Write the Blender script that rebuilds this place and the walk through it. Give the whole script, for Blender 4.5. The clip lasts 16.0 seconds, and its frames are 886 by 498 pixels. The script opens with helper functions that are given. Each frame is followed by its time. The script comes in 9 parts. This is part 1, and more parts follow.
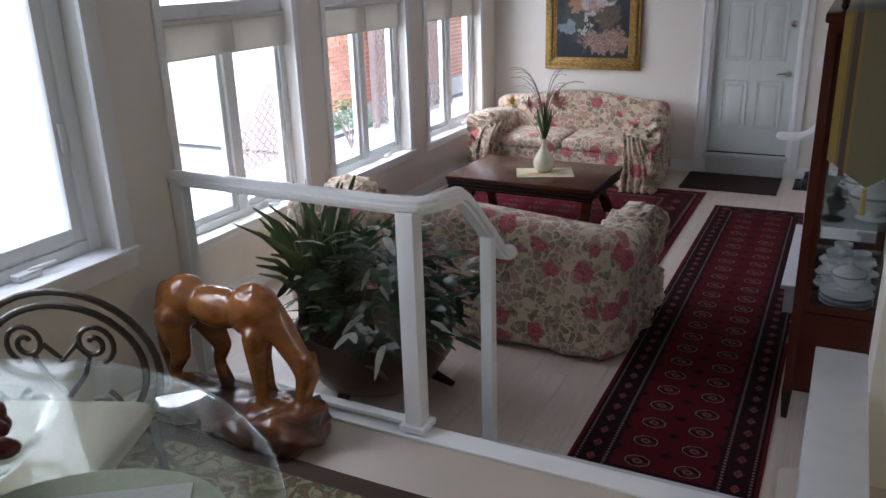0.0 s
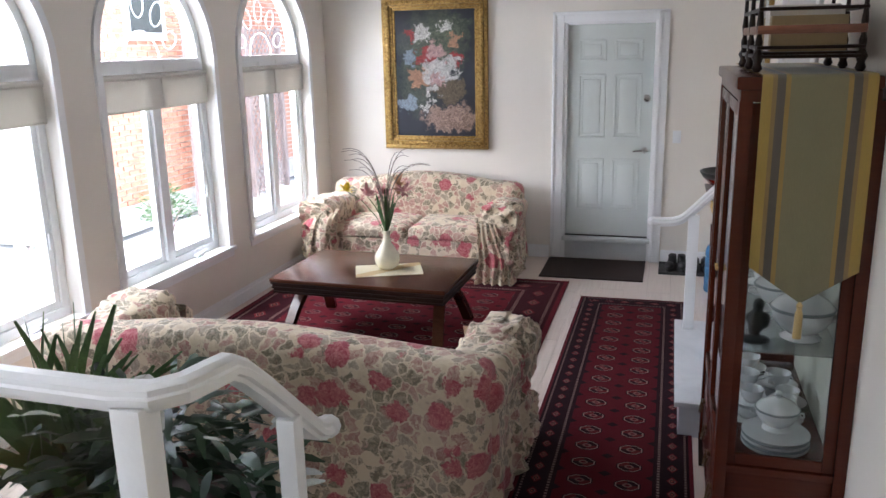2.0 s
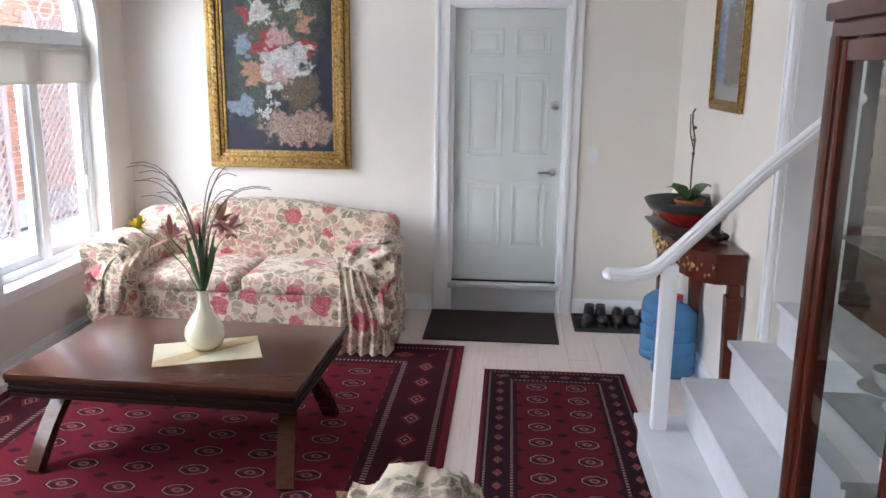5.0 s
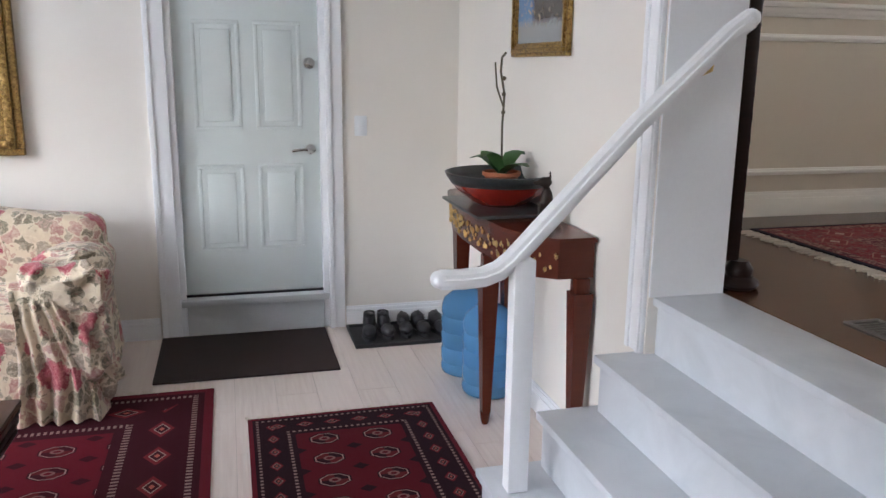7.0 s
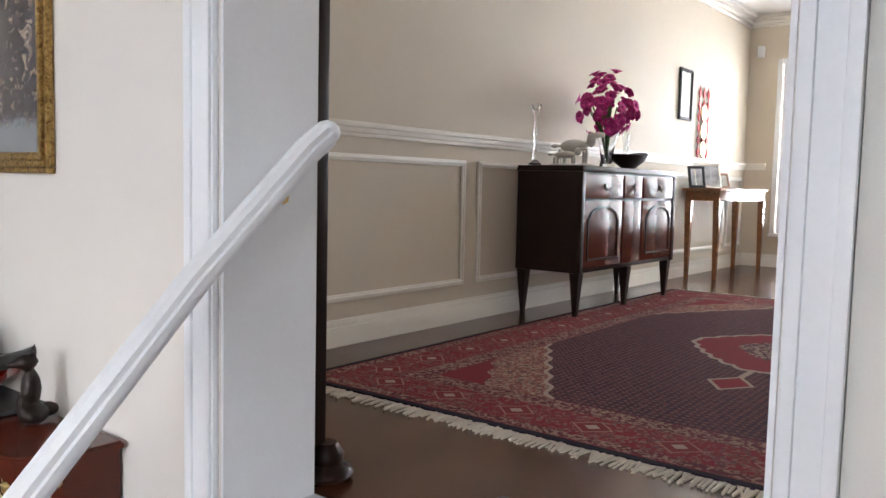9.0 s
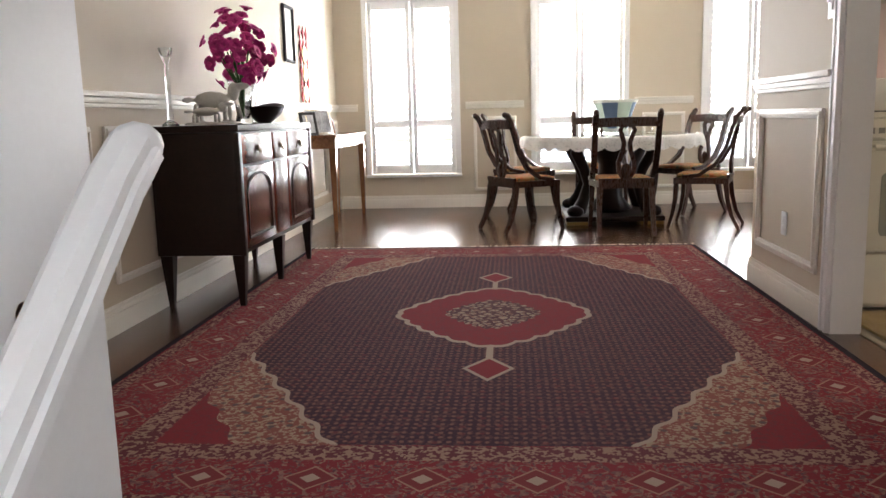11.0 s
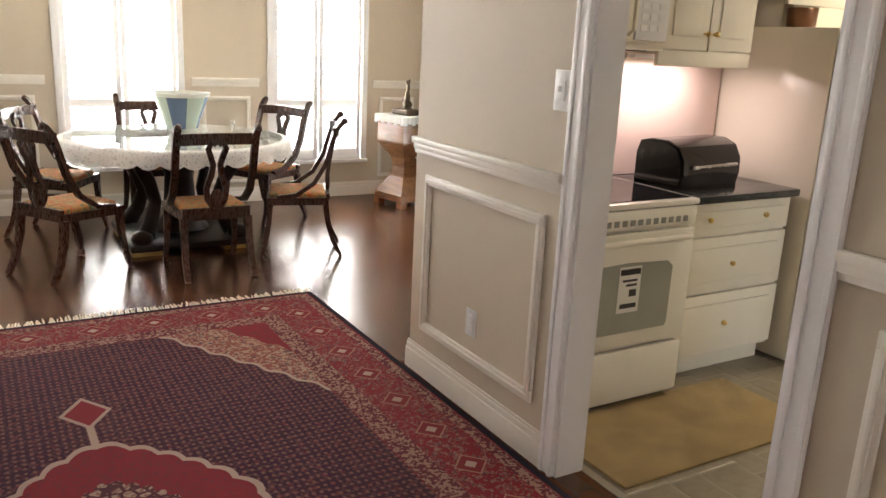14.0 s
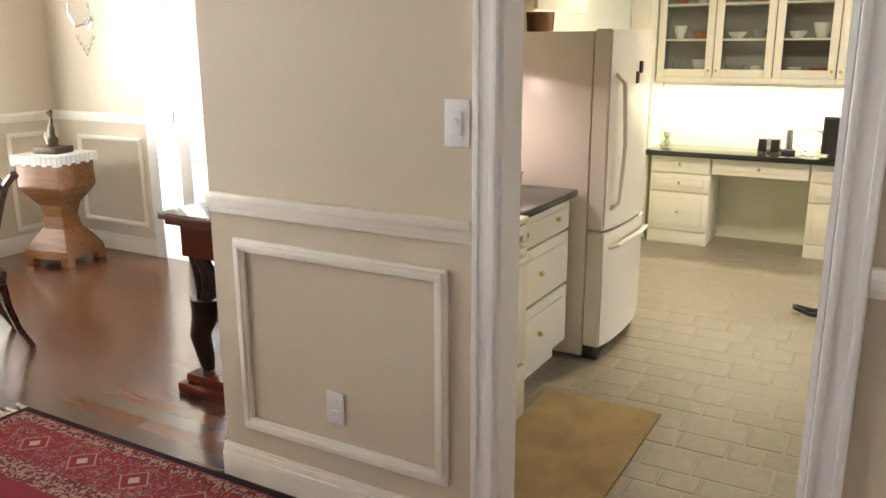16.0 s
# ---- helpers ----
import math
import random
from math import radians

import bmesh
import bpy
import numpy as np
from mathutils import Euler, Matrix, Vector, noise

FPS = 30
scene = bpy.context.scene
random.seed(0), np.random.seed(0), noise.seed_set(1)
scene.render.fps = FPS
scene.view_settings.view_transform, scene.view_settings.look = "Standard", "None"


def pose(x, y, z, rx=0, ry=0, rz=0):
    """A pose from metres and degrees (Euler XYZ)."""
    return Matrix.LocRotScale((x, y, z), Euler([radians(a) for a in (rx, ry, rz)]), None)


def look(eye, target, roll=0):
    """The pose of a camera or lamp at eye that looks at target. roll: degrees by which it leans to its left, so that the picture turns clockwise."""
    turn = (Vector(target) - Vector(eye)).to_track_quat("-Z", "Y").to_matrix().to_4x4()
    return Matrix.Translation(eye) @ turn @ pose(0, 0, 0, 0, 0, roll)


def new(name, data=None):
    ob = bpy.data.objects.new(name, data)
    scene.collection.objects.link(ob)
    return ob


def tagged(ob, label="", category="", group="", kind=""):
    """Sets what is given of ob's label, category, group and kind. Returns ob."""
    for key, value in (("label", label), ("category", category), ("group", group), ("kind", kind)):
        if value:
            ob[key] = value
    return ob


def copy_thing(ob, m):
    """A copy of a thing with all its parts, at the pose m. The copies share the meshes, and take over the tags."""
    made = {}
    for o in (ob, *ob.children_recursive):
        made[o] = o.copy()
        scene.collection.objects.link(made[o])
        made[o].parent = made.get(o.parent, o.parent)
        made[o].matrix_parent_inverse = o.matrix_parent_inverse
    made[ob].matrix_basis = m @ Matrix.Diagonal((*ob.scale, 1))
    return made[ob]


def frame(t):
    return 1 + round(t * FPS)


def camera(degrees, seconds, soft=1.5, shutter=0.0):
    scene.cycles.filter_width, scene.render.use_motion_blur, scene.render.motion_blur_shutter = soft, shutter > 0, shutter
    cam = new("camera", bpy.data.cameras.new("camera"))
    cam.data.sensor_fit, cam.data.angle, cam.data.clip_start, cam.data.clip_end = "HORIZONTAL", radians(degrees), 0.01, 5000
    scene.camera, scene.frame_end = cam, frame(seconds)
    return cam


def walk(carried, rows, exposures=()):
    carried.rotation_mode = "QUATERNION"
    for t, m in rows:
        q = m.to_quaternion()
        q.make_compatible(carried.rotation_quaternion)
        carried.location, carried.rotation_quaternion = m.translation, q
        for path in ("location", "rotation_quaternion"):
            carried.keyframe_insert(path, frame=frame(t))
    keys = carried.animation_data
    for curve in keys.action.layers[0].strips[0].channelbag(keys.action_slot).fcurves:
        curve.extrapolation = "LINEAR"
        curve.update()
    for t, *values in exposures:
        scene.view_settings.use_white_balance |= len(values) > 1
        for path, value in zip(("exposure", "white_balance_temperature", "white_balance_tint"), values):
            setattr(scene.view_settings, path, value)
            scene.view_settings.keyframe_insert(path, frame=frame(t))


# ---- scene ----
cam = camera(57.9, 16.0)
PATH = [
    (0, (-0.347, -9.136, 2.269), (-1.2, -7.454, 1.604), -1.8),
    (0.5, (-0.519, -8.896, 2.174), (-1.245, -7.101, 1.675), -3.5),
    (1, (-0.633, -8.659, 2.16), (-1.316, -6.84, 1.685), -3.0),
    (1.5, (-0.681, -8.34, 2.156), (-1.144, -6.465, 1.634), -2.7),
    (2, (-0.67, -8.002, 2.152), (-1.202, -6.138, 1.657), -1.2),
    (2.5, (-0.713, -7.697, 2.149), (-1.229, -5.833, 1.643), -1.1),
    (3, (-0.98, -7.405, 2.154), (-1.296, -5.514, 1.584), -2.0),
    (3.5, (-1.0, -7.018, 2.161), (-1.212, -5.098, 1.644), -0.6),
    (6, (-1.384, -5.479, 1.626), (-1.453, -3.527, 1.197), 1.9),
    (6.5, (-1.4, -5.105, 1.601), (-1.189, -3.166, 1.157), 0.5),
    (7, (-1.368, -4.809, 1.601), (-0.865, -2.925, 1.157), 0.7),
    (7.5, (-1.296, -4.563, 1.603), (-0.514, -2.756, 1.252), 3.0),
    (8, (-1.251, -4.351, 1.612), (-0.128, -2.73, 1.28), 1.6),
    (8.5, (-1.211, -4.138, 1.633), (0.149, -2.693, 1.382), 1.2),
    (9, (-1.12, -3.929, 1.646), (0.458, -2.711, 1.484), 1.3),
    (9.5, (-1.054, -3.68, 1.66), (0.682, -2.703, 1.481), 1.4),
    (10, (-1.008, -3.425, 1.678), (0.873, -2.789, 1.437), 0.2),
    (12.5, (0.011, -2.656, 2.083), (1.972, -2.849, 1.741), -0.6),
    (13, (0.217, -2.688, 2.191), (2.155, -3.035, 1.841), 0.5),
    (13.5, (0.43, -2.668, 2.284), (2.305, -3.218, 1.86), 1.0),
    (14, (0.697, -2.583, 2.374), (2.355, -3.578, 1.863), 2.8),
    (14.5, (0.959, -2.532, 2.406), (2.504, -3.713, 1.937), 2.8),
    (15, (1.237, -2.467, 2.419), (2.559, -3.884, 1.925), 3.1),
    (15.5, (1.496, -2.349, 2.436), (2.615, -3.914, 1.89), -0.0),
    (16, (1.752, -2.299, 2.432), (2.713, -3.983, 1.942), -0.2),
]
EXPOSURES = [
    (0, 0.5, 5900, 16),
    (0.5, 0.8, 6000, 16),
    (1, 1.05, 6050, 16),
    (1.5, 1.05, 6050, 16),
    (2.2, 1.25, 6050, 15),
    (3, 1.2, 5950, 15),
    (3.5, 1.4, 5950, 15),
    (7, 1.45, 6000, 14),
    (10, 1.65, 6100, 14),
    (12.5, 1.55, 6700, 15),
    (14, 1.75, 6700, 14),
    (14.5, 1.95, 6650, 13),
    (15.5, 1.95, 6600, 12),
    (16, 1.95, 6600, 12),
]
walk(cam, [(t, look(eye, target, roll)) for t, eye, target, roll in PATH], EXPOSURES)

# world, sun and the added area lamps that stand in for sky light
L = 0.837          # upper floor level above the sun room's floor
NZ, NX = 0.50, -2.90   # the breakfast nook's floor level and west wall
world = bpy.data.worlds.new("sky")
scene.world = world
world.use_nodes = True
wn = world.node_tree.nodes
sky = wn.new("ShaderNodeTexSky")
sky.sky_type, sky.sun_disc = "NISHITA", False
sky.sun_elevation, sky.sun_rotation = radians(34), radians(-120)
world.node_tree.links.new(sky.outputs[0], wn["Background"].inputs[0])
wn["Background"].inputs[1].default_value = 0.15
sun = new("sun", bpy.data.lights.new("sun", "SUN"))
sun.data.energy, sun.data.angle, sun.data.color = 2.0, radians(0.6), (1.0, 0.95, 0.88)
sun.matrix_world = look((0, 0, 20), (-4.8, -8.8, 13.5))


def area_lamp(name, eye, target, w, h, watts, colour=(0.93, 0.97, 1.0)):
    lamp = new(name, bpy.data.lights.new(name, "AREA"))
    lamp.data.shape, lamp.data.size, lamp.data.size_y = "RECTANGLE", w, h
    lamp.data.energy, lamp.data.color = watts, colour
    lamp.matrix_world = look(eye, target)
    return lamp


# unseen lamps added outside the windows in place of sky light
area_lamp("sky_west", (-6.1, -3.0, 4.7), (-2.0, -3.0, 0.4), 7.0, 3.2, 700, (0.95, 0.97, 1.0))
# unseen fill lamp added to brighten the middle wall through the west windows
area_lamp("sky_west_low", (-11.0, -6.5, 3.0), (0.0, -3.0, 1.5), 7.0, 3.6, 480, (0.96, 0.98, 1.0))
area_lamp("sky_nook", (-4.8, -8.2, 4.4), (-1.8, -8.2, 1.0), 3.0, 2.4, 65, (0.86, 0.93, 1.0))
for yc in (-1.95, -3.695, -5.405):
    area_lamp("window_skylight", (8.35, yc, 2.25), (0, yc, 1.7), 1.1, 2.0, 125, (1.0, 0.985, 0.96))
area_lamp("sidelight_skylight", (6.1, -7.1, 2.2), (6.4, -3, 1.6), 0.9, 2.0, 36)
# unseen fill lamp added outdoors to brighten the brick wall and snow
area_lamp("sky_garden", (-4.9, -3.0, 6.2), (-7.3, -3.0, 1.0), 12.0, 2.0, 700, (0.92, 0.96, 1.0))

# materials
class Nodes:
    """Short hand for node maths in one material."""

    def __init__(self, name):
        self.m = bpy.data.materials.new(name)
        self.m.use_nodes = True
        self.t = self.m.node_tree
        self.b = self.t.nodes["Principled BSDF"]
        self.out = self.t.nodes["Material Output"]

    def put(self, socket, v):
        if isinstance(v, (int, float)):
            socket.default_value = v
        elif isinstance(v, tuple):
            socket.default_value = (*v, 1.0) if len(v) == 3 and len(socket.default_value) == 4 else v
        else:
            self.t.links.new(v, socket)

    def node(self, kind, out=0, **ins):
        n = self.t.nodes.new(kind)
        for k, v in ins.items():
            if k == "p_operation":
                n.operation = v
            elif k == "p_feature":
                n.feature = v
            elif k == "p_noise_dimensions":
                n.noise_dimensions = v
            elif k.startswith("i") and k[1:].isdigit():
                self.put(n.inputs[int(k[1:])], v)
            else:
                self.put(n.inputs[k.replace("_", " ")], v)
        return n.outputs[out]

    def math(self, op, a, b=0.0, c=0.0):
        return self.node("ShaderNodeMath", p_operation=op, i0=a, i1=b, i2=c)

    def mix(self, f, a, b):
        n = self.t.nodes.new("ShaderNodeMix")
        n.data_type = "RGBA"
        for i, v in ((0, f), (6, a), (7, b)):
            self.put(n.inputs[i], v)
        return n.outputs[2]

    def coord(self, which="Object"):
        return self.t.nodes.new("ShaderNodeTexCoord").outputs[which]

    def xyz(self, v):
        n = self.t.nodes.new("ShaderNodeSeparateXYZ")
        self.put(n.inputs[0], v)
        return n.outputs

    def scaled(self, v, s, rot=(0, 0, 0)):
        return self.node("ShaderNodeMapping", Vector=v, Scale=s, Rotation=rot)

    def noise(self, v, scale, detail=3.0, rough=0.55, dist=0.0, out=0):
        return self.node("ShaderNodeTexNoise", out, Vector=v, Scale=scale, Detail=detail, Roughness=rough, Distortion=dist)

    def voronoi(self, v, scale, out=0, feature="F1", rnd=1.0):
        return self.node("ShaderNodeTexVoronoi", out, p_feature=feature, Vector=v, Scale=scale, Randomness=rnd)

    def ramp(self, f, *stops, hard=False):
        n = self.t.nodes.new("ShaderNodeValToRGB")
        e = n.color_ramp.elements
        n.color_ramp.interpolation = "CONSTANT" if hard else "LINEAR"
        while len(e) < len(stops):
            e.new(0.5)
        for el, (p, c) in zip(e, stops):
            el.position = p
            el.color = (*c, 1) if isinstance(c, tuple) else (c, c, c, 1)
        self.put(n.inputs[0], f)
        return n.outputs[0]

    def step(self, v, a, b):
        """0 below a, 1 above b."""
        return self.node("ShaderNodeMapRange", i0=v, i1=a, i2=b)

    def bump(self, height, strength=0.3, dist=0.01):
        self.put(self.b.inputs["Normal"], self.node("ShaderNodeBump", Strength=strength, Distance=dist, Height=height))
        return self

    def set(self, colour, rough=0.5, metal=0.0, **more):
        self.put(self.b.inputs["Base Color"], colour)
        self.put(self.b.inputs["Roughness"], rough)
        self.put(self.b.inputs["Metallic"], metal)
        for k, v in more.items():
            self.put(self.b.inputs[k.replace("_", " ")], v)
        return self


def shade(c, f):
    return tuple(max(0.0, min(1.0, x * f)) for x in c)


def plain(name, c, rough=0.5, metal=0.0, var=0.12, scale=6.0, bscale=120.0, bump=0.08, **more):
    """Paint, metal, cloth: a base colour with broad and fine variation and a fine relief."""
    n = Nodes(name)
    v = n.coord()
    broad = n.noise(v, scale, 4)
    fine = n.noise(v, bscale, 2)
    f = n.math("MULTIPLY_ADD", fine, 0.35, n.math("MULTIPLY", broad, 0.65))
    n.set(n.mix(n.step(f, 0.3, 0.7), shade(c, 1 - var), shade(c, 1 + var)), n.math("MULTIPLY_ADD", broad, 0.16, rough - 0.08), metal, **more)
    if bump:
        n.bump(fine, bump, 0.004)
    return n.m


def wood(name, dark, light, rough=0.3, grain=(3, 26, 26), bump=0.012, coat=0.0, spec=0.5):
    n = Nodes(name)
    v = n.coord()
    w = n.noise(n.scaled(v, grain), 1.0, 5, 0.6, 1.2)
    fine = n.noise(n.scaled(v, tuple(g * 6 for g in grain)), 1.0, 3)
    f = n.math("MULTIPLY_ADD", fine, 0.3, n.math("MULTIPLY", w, 0.7))
    n.set(n.mix(n.step(f, 0.3, 0.68), dark, light), n.math("MULTIPLY_ADD", fine, 0.14, rough - 0.07), Coat_Weight=coat, Coat_Roughness=0.12, Specular_IOR_Level=spec)
    return n.bump(f, bump, 0.003).m


def glass(name, tint=(1, 1, 1), rough=0.0, gloss=0.03):
    """Thin pane: clear, with a mirror gloss by angle."""
    n = Nodes(name)
    clear = n.node("ShaderNodeBsdfTransparent", Color=tint)
    shine = n.node("ShaderNodeBsdfGlossy", Roughness=rough)
    f = n.math("POWER", n.node("ShaderNodeLayerWeight", 1, Blend=0.5), 5.0)
    mix = n.node("ShaderNodeMixShader", i0=n.math("MULTIPLY_ADD", f, 0.8, gloss), i1=clear, i2=shine)
    n.t.links.new(mix, n.out.inputs[0])
    return n.m


def solid_glass(name, tint, rough=0.03):
    n = Nodes(name)
    n.set(tint, rough, Transmission_Weight=1.0, IOR=1.45)
    return n.m


def glow(name, c, strength):
    n = Nodes(name)
    n.set(c, 0.6, Emission_Color=c, Emission_Strength=strength)
    return n.m


WALL = plain("cream_wall_paint", (0.79, 0.75, 0.685), 0.62, var=0.035, scale=1.3, bscale=220, bump=0.05)
WALL_UP = plain("beige_wall_paint", (0.60, 0.53, 0.42), 0.62, var=0.035, scale=1.3, bscale=220, bump=0.05)
TRIM = plain("white_trim_paint", (0.85, 0.86, 0.87), 0.34, var=0.03, scale=3, bscale=90, bump=0.03)
TRIM_CREAM = plain("ivory_trim_paint", (0.80, 0.77, 0.70), 0.36, var=0.03, scale=3, bscale=90, bump=0.03)
CEIL = plain("ceiling_paint", (0.82, 0.81, 0.78), 0.8, var=0.03, bscale=300, bump=0.12)
VINYL = plain("white_vinyl", (0.80, 0.82, 0.83), 0.3, var=0.02, bump=0.0)
PANE = glass("window_glass", (0.97, 0.985, 0.98))
GLASS = glass("cabinet_glass", (0.95, 0.97, 0.96), 0.01, 0.035)
DOOR = plain("grey_green_door_paint", (0.66, 0.71, 0.69), 0.4, var=0.03, scale=4, bump=0.03)
STEEL = plain("brushed_steel", (0.62, 0.62, 0.60), 0.28, 1.0, var=0.08, bump=0.02)
BRASS = plain("brass", (0.75, 0.55, 0.22), 0.3, 1.0, var=0.15, bump=0.04)
BLACK = plain("black_rubber", (0.018, 0.017, 0.018), 0.6, var=0.3, bump=0.2)
MAHOG = wood("red_mahogany", (0.078, 0.016, 0.009), (0.100, 0.022, 0.011), 0.22, (2, 45, 45), spec=0.32)
DARKWOOD = wood("dark_stained_wood", (0.012, 0.006, 0.005), (0.022, 0.010, 0.007), 0.34, (2, 45, 45), spec=0.2)
CHAIRWOOD = wood("brown_chair_wood", (0.022, 0.009, 0.006), (0.060, 0.022, 0.012), 0.28, (20, 20, 4), spec=0.4)
BROWNWOOD = wood("brown_table_wood", (0.050, 0.017, 0.009), (0.080, 0.029, 0.015), 0.24, (2, 40, 40), spec=0.42)
HONEY = wood("honey_carved_wood", (0.10, 0.03, 0.008), (0.36, 0.14, 0.035), 0.2, (4, 9, 9), coat=0.6)
WALNUT = wood("walnut_veneer", (0.12, 0.045, 0.018), (0.33, 0.15, 0.06), 0.25, coat=0.4)
IVORY = plain("ivory_lacquer", (0.81, 0.77, 0.65), 0.38, var=0.03, scale=2, bump=0.02)
APPLIANCE = plain("bisque_enamel", (0.78, 0.74, 0.64), 0.22, var=0.02, bump=0.04, bscale=260)
GRANITE = plain("black_granite", (0.022, 0.024, 0.024), 0.1, var=0.6, scale=70, bscale=400, bump=0.0)


def plank_floor():
    """Pale pinkish laminate boards; each board is an object and takes its own tone."""
    n = Nodes("pale_laminate_board")
    v = n.coord()
    rnd = n.node("ShaderNodeObjectInfo", 5)
    g = n.noise(n.scaled(v, (60, 3, 10)), 1.0, 4)
    c = n.mix(n.step(g, 0.3, 0.7), (0.60, 0.50, 0.445), (0.70, 0.61, 0.55))
    c = n.mix(n.math("MULTIPLY", rnd, 0.5), c, (0.66, 0.56, 0.50))
    n.set(c, n.math("MULTIPLY_ADD", g, 0.15, 0.25))
    return n.bump(g, 0.03, 0.002).m


def hardwood():
    """Dark red-brown strip floor, glossy; strips run along x, 8 cm wide."""
    n = Nodes("brown_hardwood")
    v = n.coord()
    x, y, z = n.xyz(v)
    row = n.math("FLOOR", n.math("DIVIDE", y, 0.083))
    shift = n.node("ShaderNodeTexWhiteNoise", 0, p_noise_dimensions="1D", W=row)
    along = n.math("ADD", n.math("DIVIDE", x, 0.9), n.math("MULTIPLY", shift, 7.0))
    board = n.math("ADD", n.math("MULTIPLY", row, 17.3), n.math("FLOOR", along))
    tone = n.node("ShaderNodeTexWhiteNoise", 0, p_noise_dimensions="1D", W=board)
    g = n.noise(n.scaled(v, (4, 60, 10)), 1.0, 5, 0.6, 0.6)
    f = n.math("MULTIPLY_ADD", tone, 0.55, n.math("MULTIPLY", g, 0.45))
    c = n.mix(n.step(f, 0.2, 0.8), (0.055, 0.018, 0.008), (0.130, 0.048, 0.019))
    gy = n.math("ABSOLUTE", n.math("SUBTRACT", n.math("FRACT", n.math("DIVIDE", y, 0.083)), 0.5))
    gx = n.math("ABSOLUTE", n.math("SUBTRACT", n.math("FRACT", along), 0.5))
    seam = n.math("MAXIMUM", n.step(gy, 0.475, 0.495), n.step(gx, 0.496, 0.499))
    n.set(n.mix(n.math("MULTIPLY", seam, 0.7), c, (0.02, 0.008, 0.004)), n.math("MULTIPLY_ADD", g, 0.14, 0.16), Coat_Weight=0.1, Coat_Roughness=0.1)
    return n.bump(n.math("SUBTRACT", n.math("MULTIPLY", g, 0.3), seam), 0.12, 0.002).m


LAMINATE = plank_floor()
HARDWOOD = hardwood()
CARPET = plain("beige_carpet", (0.56, 0.49, 0.43), 0.95, var=0.08, scale=2, bscale=500, bump=0.5)


def marble_paint():
    n = Nodes("white_step_stone")
    v = n.coord()
    g = n.noise(v, 3.0, 6, 0.6, 2.0)
    n.set(n.mix(n.step(g, 0.35, 0.7), (0.60, 0.62, 0.645), (0.53, 0.55, 0.575)), n.math("MULTIPLY_ADD", g, 0.2, 0.22))
    return n.bump(n.noise(v, 200, 2), 0.04, 0.003).m


STEP = marble_paint()


def tile():
    n = Nodes("grey_beige_floor_tile")
    v = n.coord()
    rnd = n.node("ShaderNodeObjectInfo", 5)
    g = n.noise(v, 9.0, 5, 0.6, 1.0)
    c = n.mix(n.step(g, 0.35, 0.7), (0.20, 0.168, 0.118), (0.31, 0.265, 0.195))
    n.set(n.mix(n.math("MULTIPLY", rnd, 0.4), c, (0.28, 0.245, 0.185)), n.math("MULTIPLY_ADD", g, 0.3, 0.25))
    return n.bump(g, 0.1, 0.004).m


TILE = tile()
SNOW = plain("snow", (0.86, 0.88, 0.9), 0.7, var=0.04, scale=0.6, bscale=8, bump=0.4)


def brick():
    n = Nodes("orange_brick")
    rnd = n.node("ShaderNodeNewGeometry", 8)
    v = n.coord()
    g = n.noise(v, 40, 4)
    c = n.mix(rnd, (0.46, 0.19, 0.12), (0.60, 0.30, 0.20))
    n.set(n.mix(n.math("MULTIPLY", g, 0.5), c, (0.36, 0.15, 0.1)), 0.85)
    return n.bump(g, 0.3, 0.01).m


BRICK = brick()
MORTAR = plain("mortar", (0.62, 0.58, 0.53), 0.9, var=0.1, bump=0.3)

# mesh helpers
def box(bm, x0, x1, y0, y1, z0, z1, bevel=0.0):
    r = bmesh.ops.create_cube(bm, size=1.0)
    vs = r["verts"]
    for v in vs:
        v.co = Vector((x0 + (v.co.x + 0.5) * (x1 - x0), y0 + (v.co.y + 0.5) * (y1 - y0), z0 + (v.co.z + 0.5) * (z1 - z0)))
    if bevel > 0:
        es = list({e for v in vs for e in v.link_edges})
        bmesh.ops.bevel(bm, geom=es, offset=bevel, segments=2, affect="EDGES", profile=0.6)
    return vs


def rod(bm, a, b, r0, r1=None, n=10, cap=True):
    """A straight tapered bar from a to b."""
    a, b = Vector(a), Vector(b)
    r1 = r0 if r1 is None else r1
    m = (b - a).to_track_quat("Z", "Y").to_matrix().to_4x4()
    m.translation = (a + b) / 2
    bmesh.ops.create_cone(bm, cap_ends=cap, segments=n, radius1=r0, radius2=r1, depth=(b - a).length, matrix=m)


def sweep(bm, pts, section, up=(0, 0, 1), closed=False):
    """A closed section [(u, v)] carried along pts; u goes sideways, v up. section may be a function of the way along, 0 to 1."""
    pts = [Vector(p) for p in pts]
    rings = []
    n = len(pts)
    for i, p in enumerate(pts):
        d = (pts[(i + 1) % n] - pts[i - 1]) if closed else (pts[min(i + 1, n - 1)] - pts[max(i - 1, 0)])
        d.normalize()
        side = d.cross(Vector(up))
        side = side.normalized() if side.length > 1e-4 else Vector((1, 0, 0))
        top = side.cross(d)
        sec = section(i / max(1, n - 1)) if callable(section) else section
        rings.append([bm.verts.new(p + side * u + top * v) for u, v in sec])
    k = len(rings[0])
    for i in range(n if closed else n - 1):
        a, b = rings[i], rings[(i + 1) % n]
        for j in range(k):
            bm.faces.new((a[j], a[(j + 1) % k], b[(j + 1) % k], b[j]))
    if not closed:
        bm.faces.new(rings[0][::-1])
        bm.faces.new(rings[-1])


def circle(r, n=8, ry=None):
    ry = r if ry is None else ry
    return [(r * math.cos(2 * math.pi * i / n), ry * math.sin(2 * math.pi * i / n)) for i in range(n)]


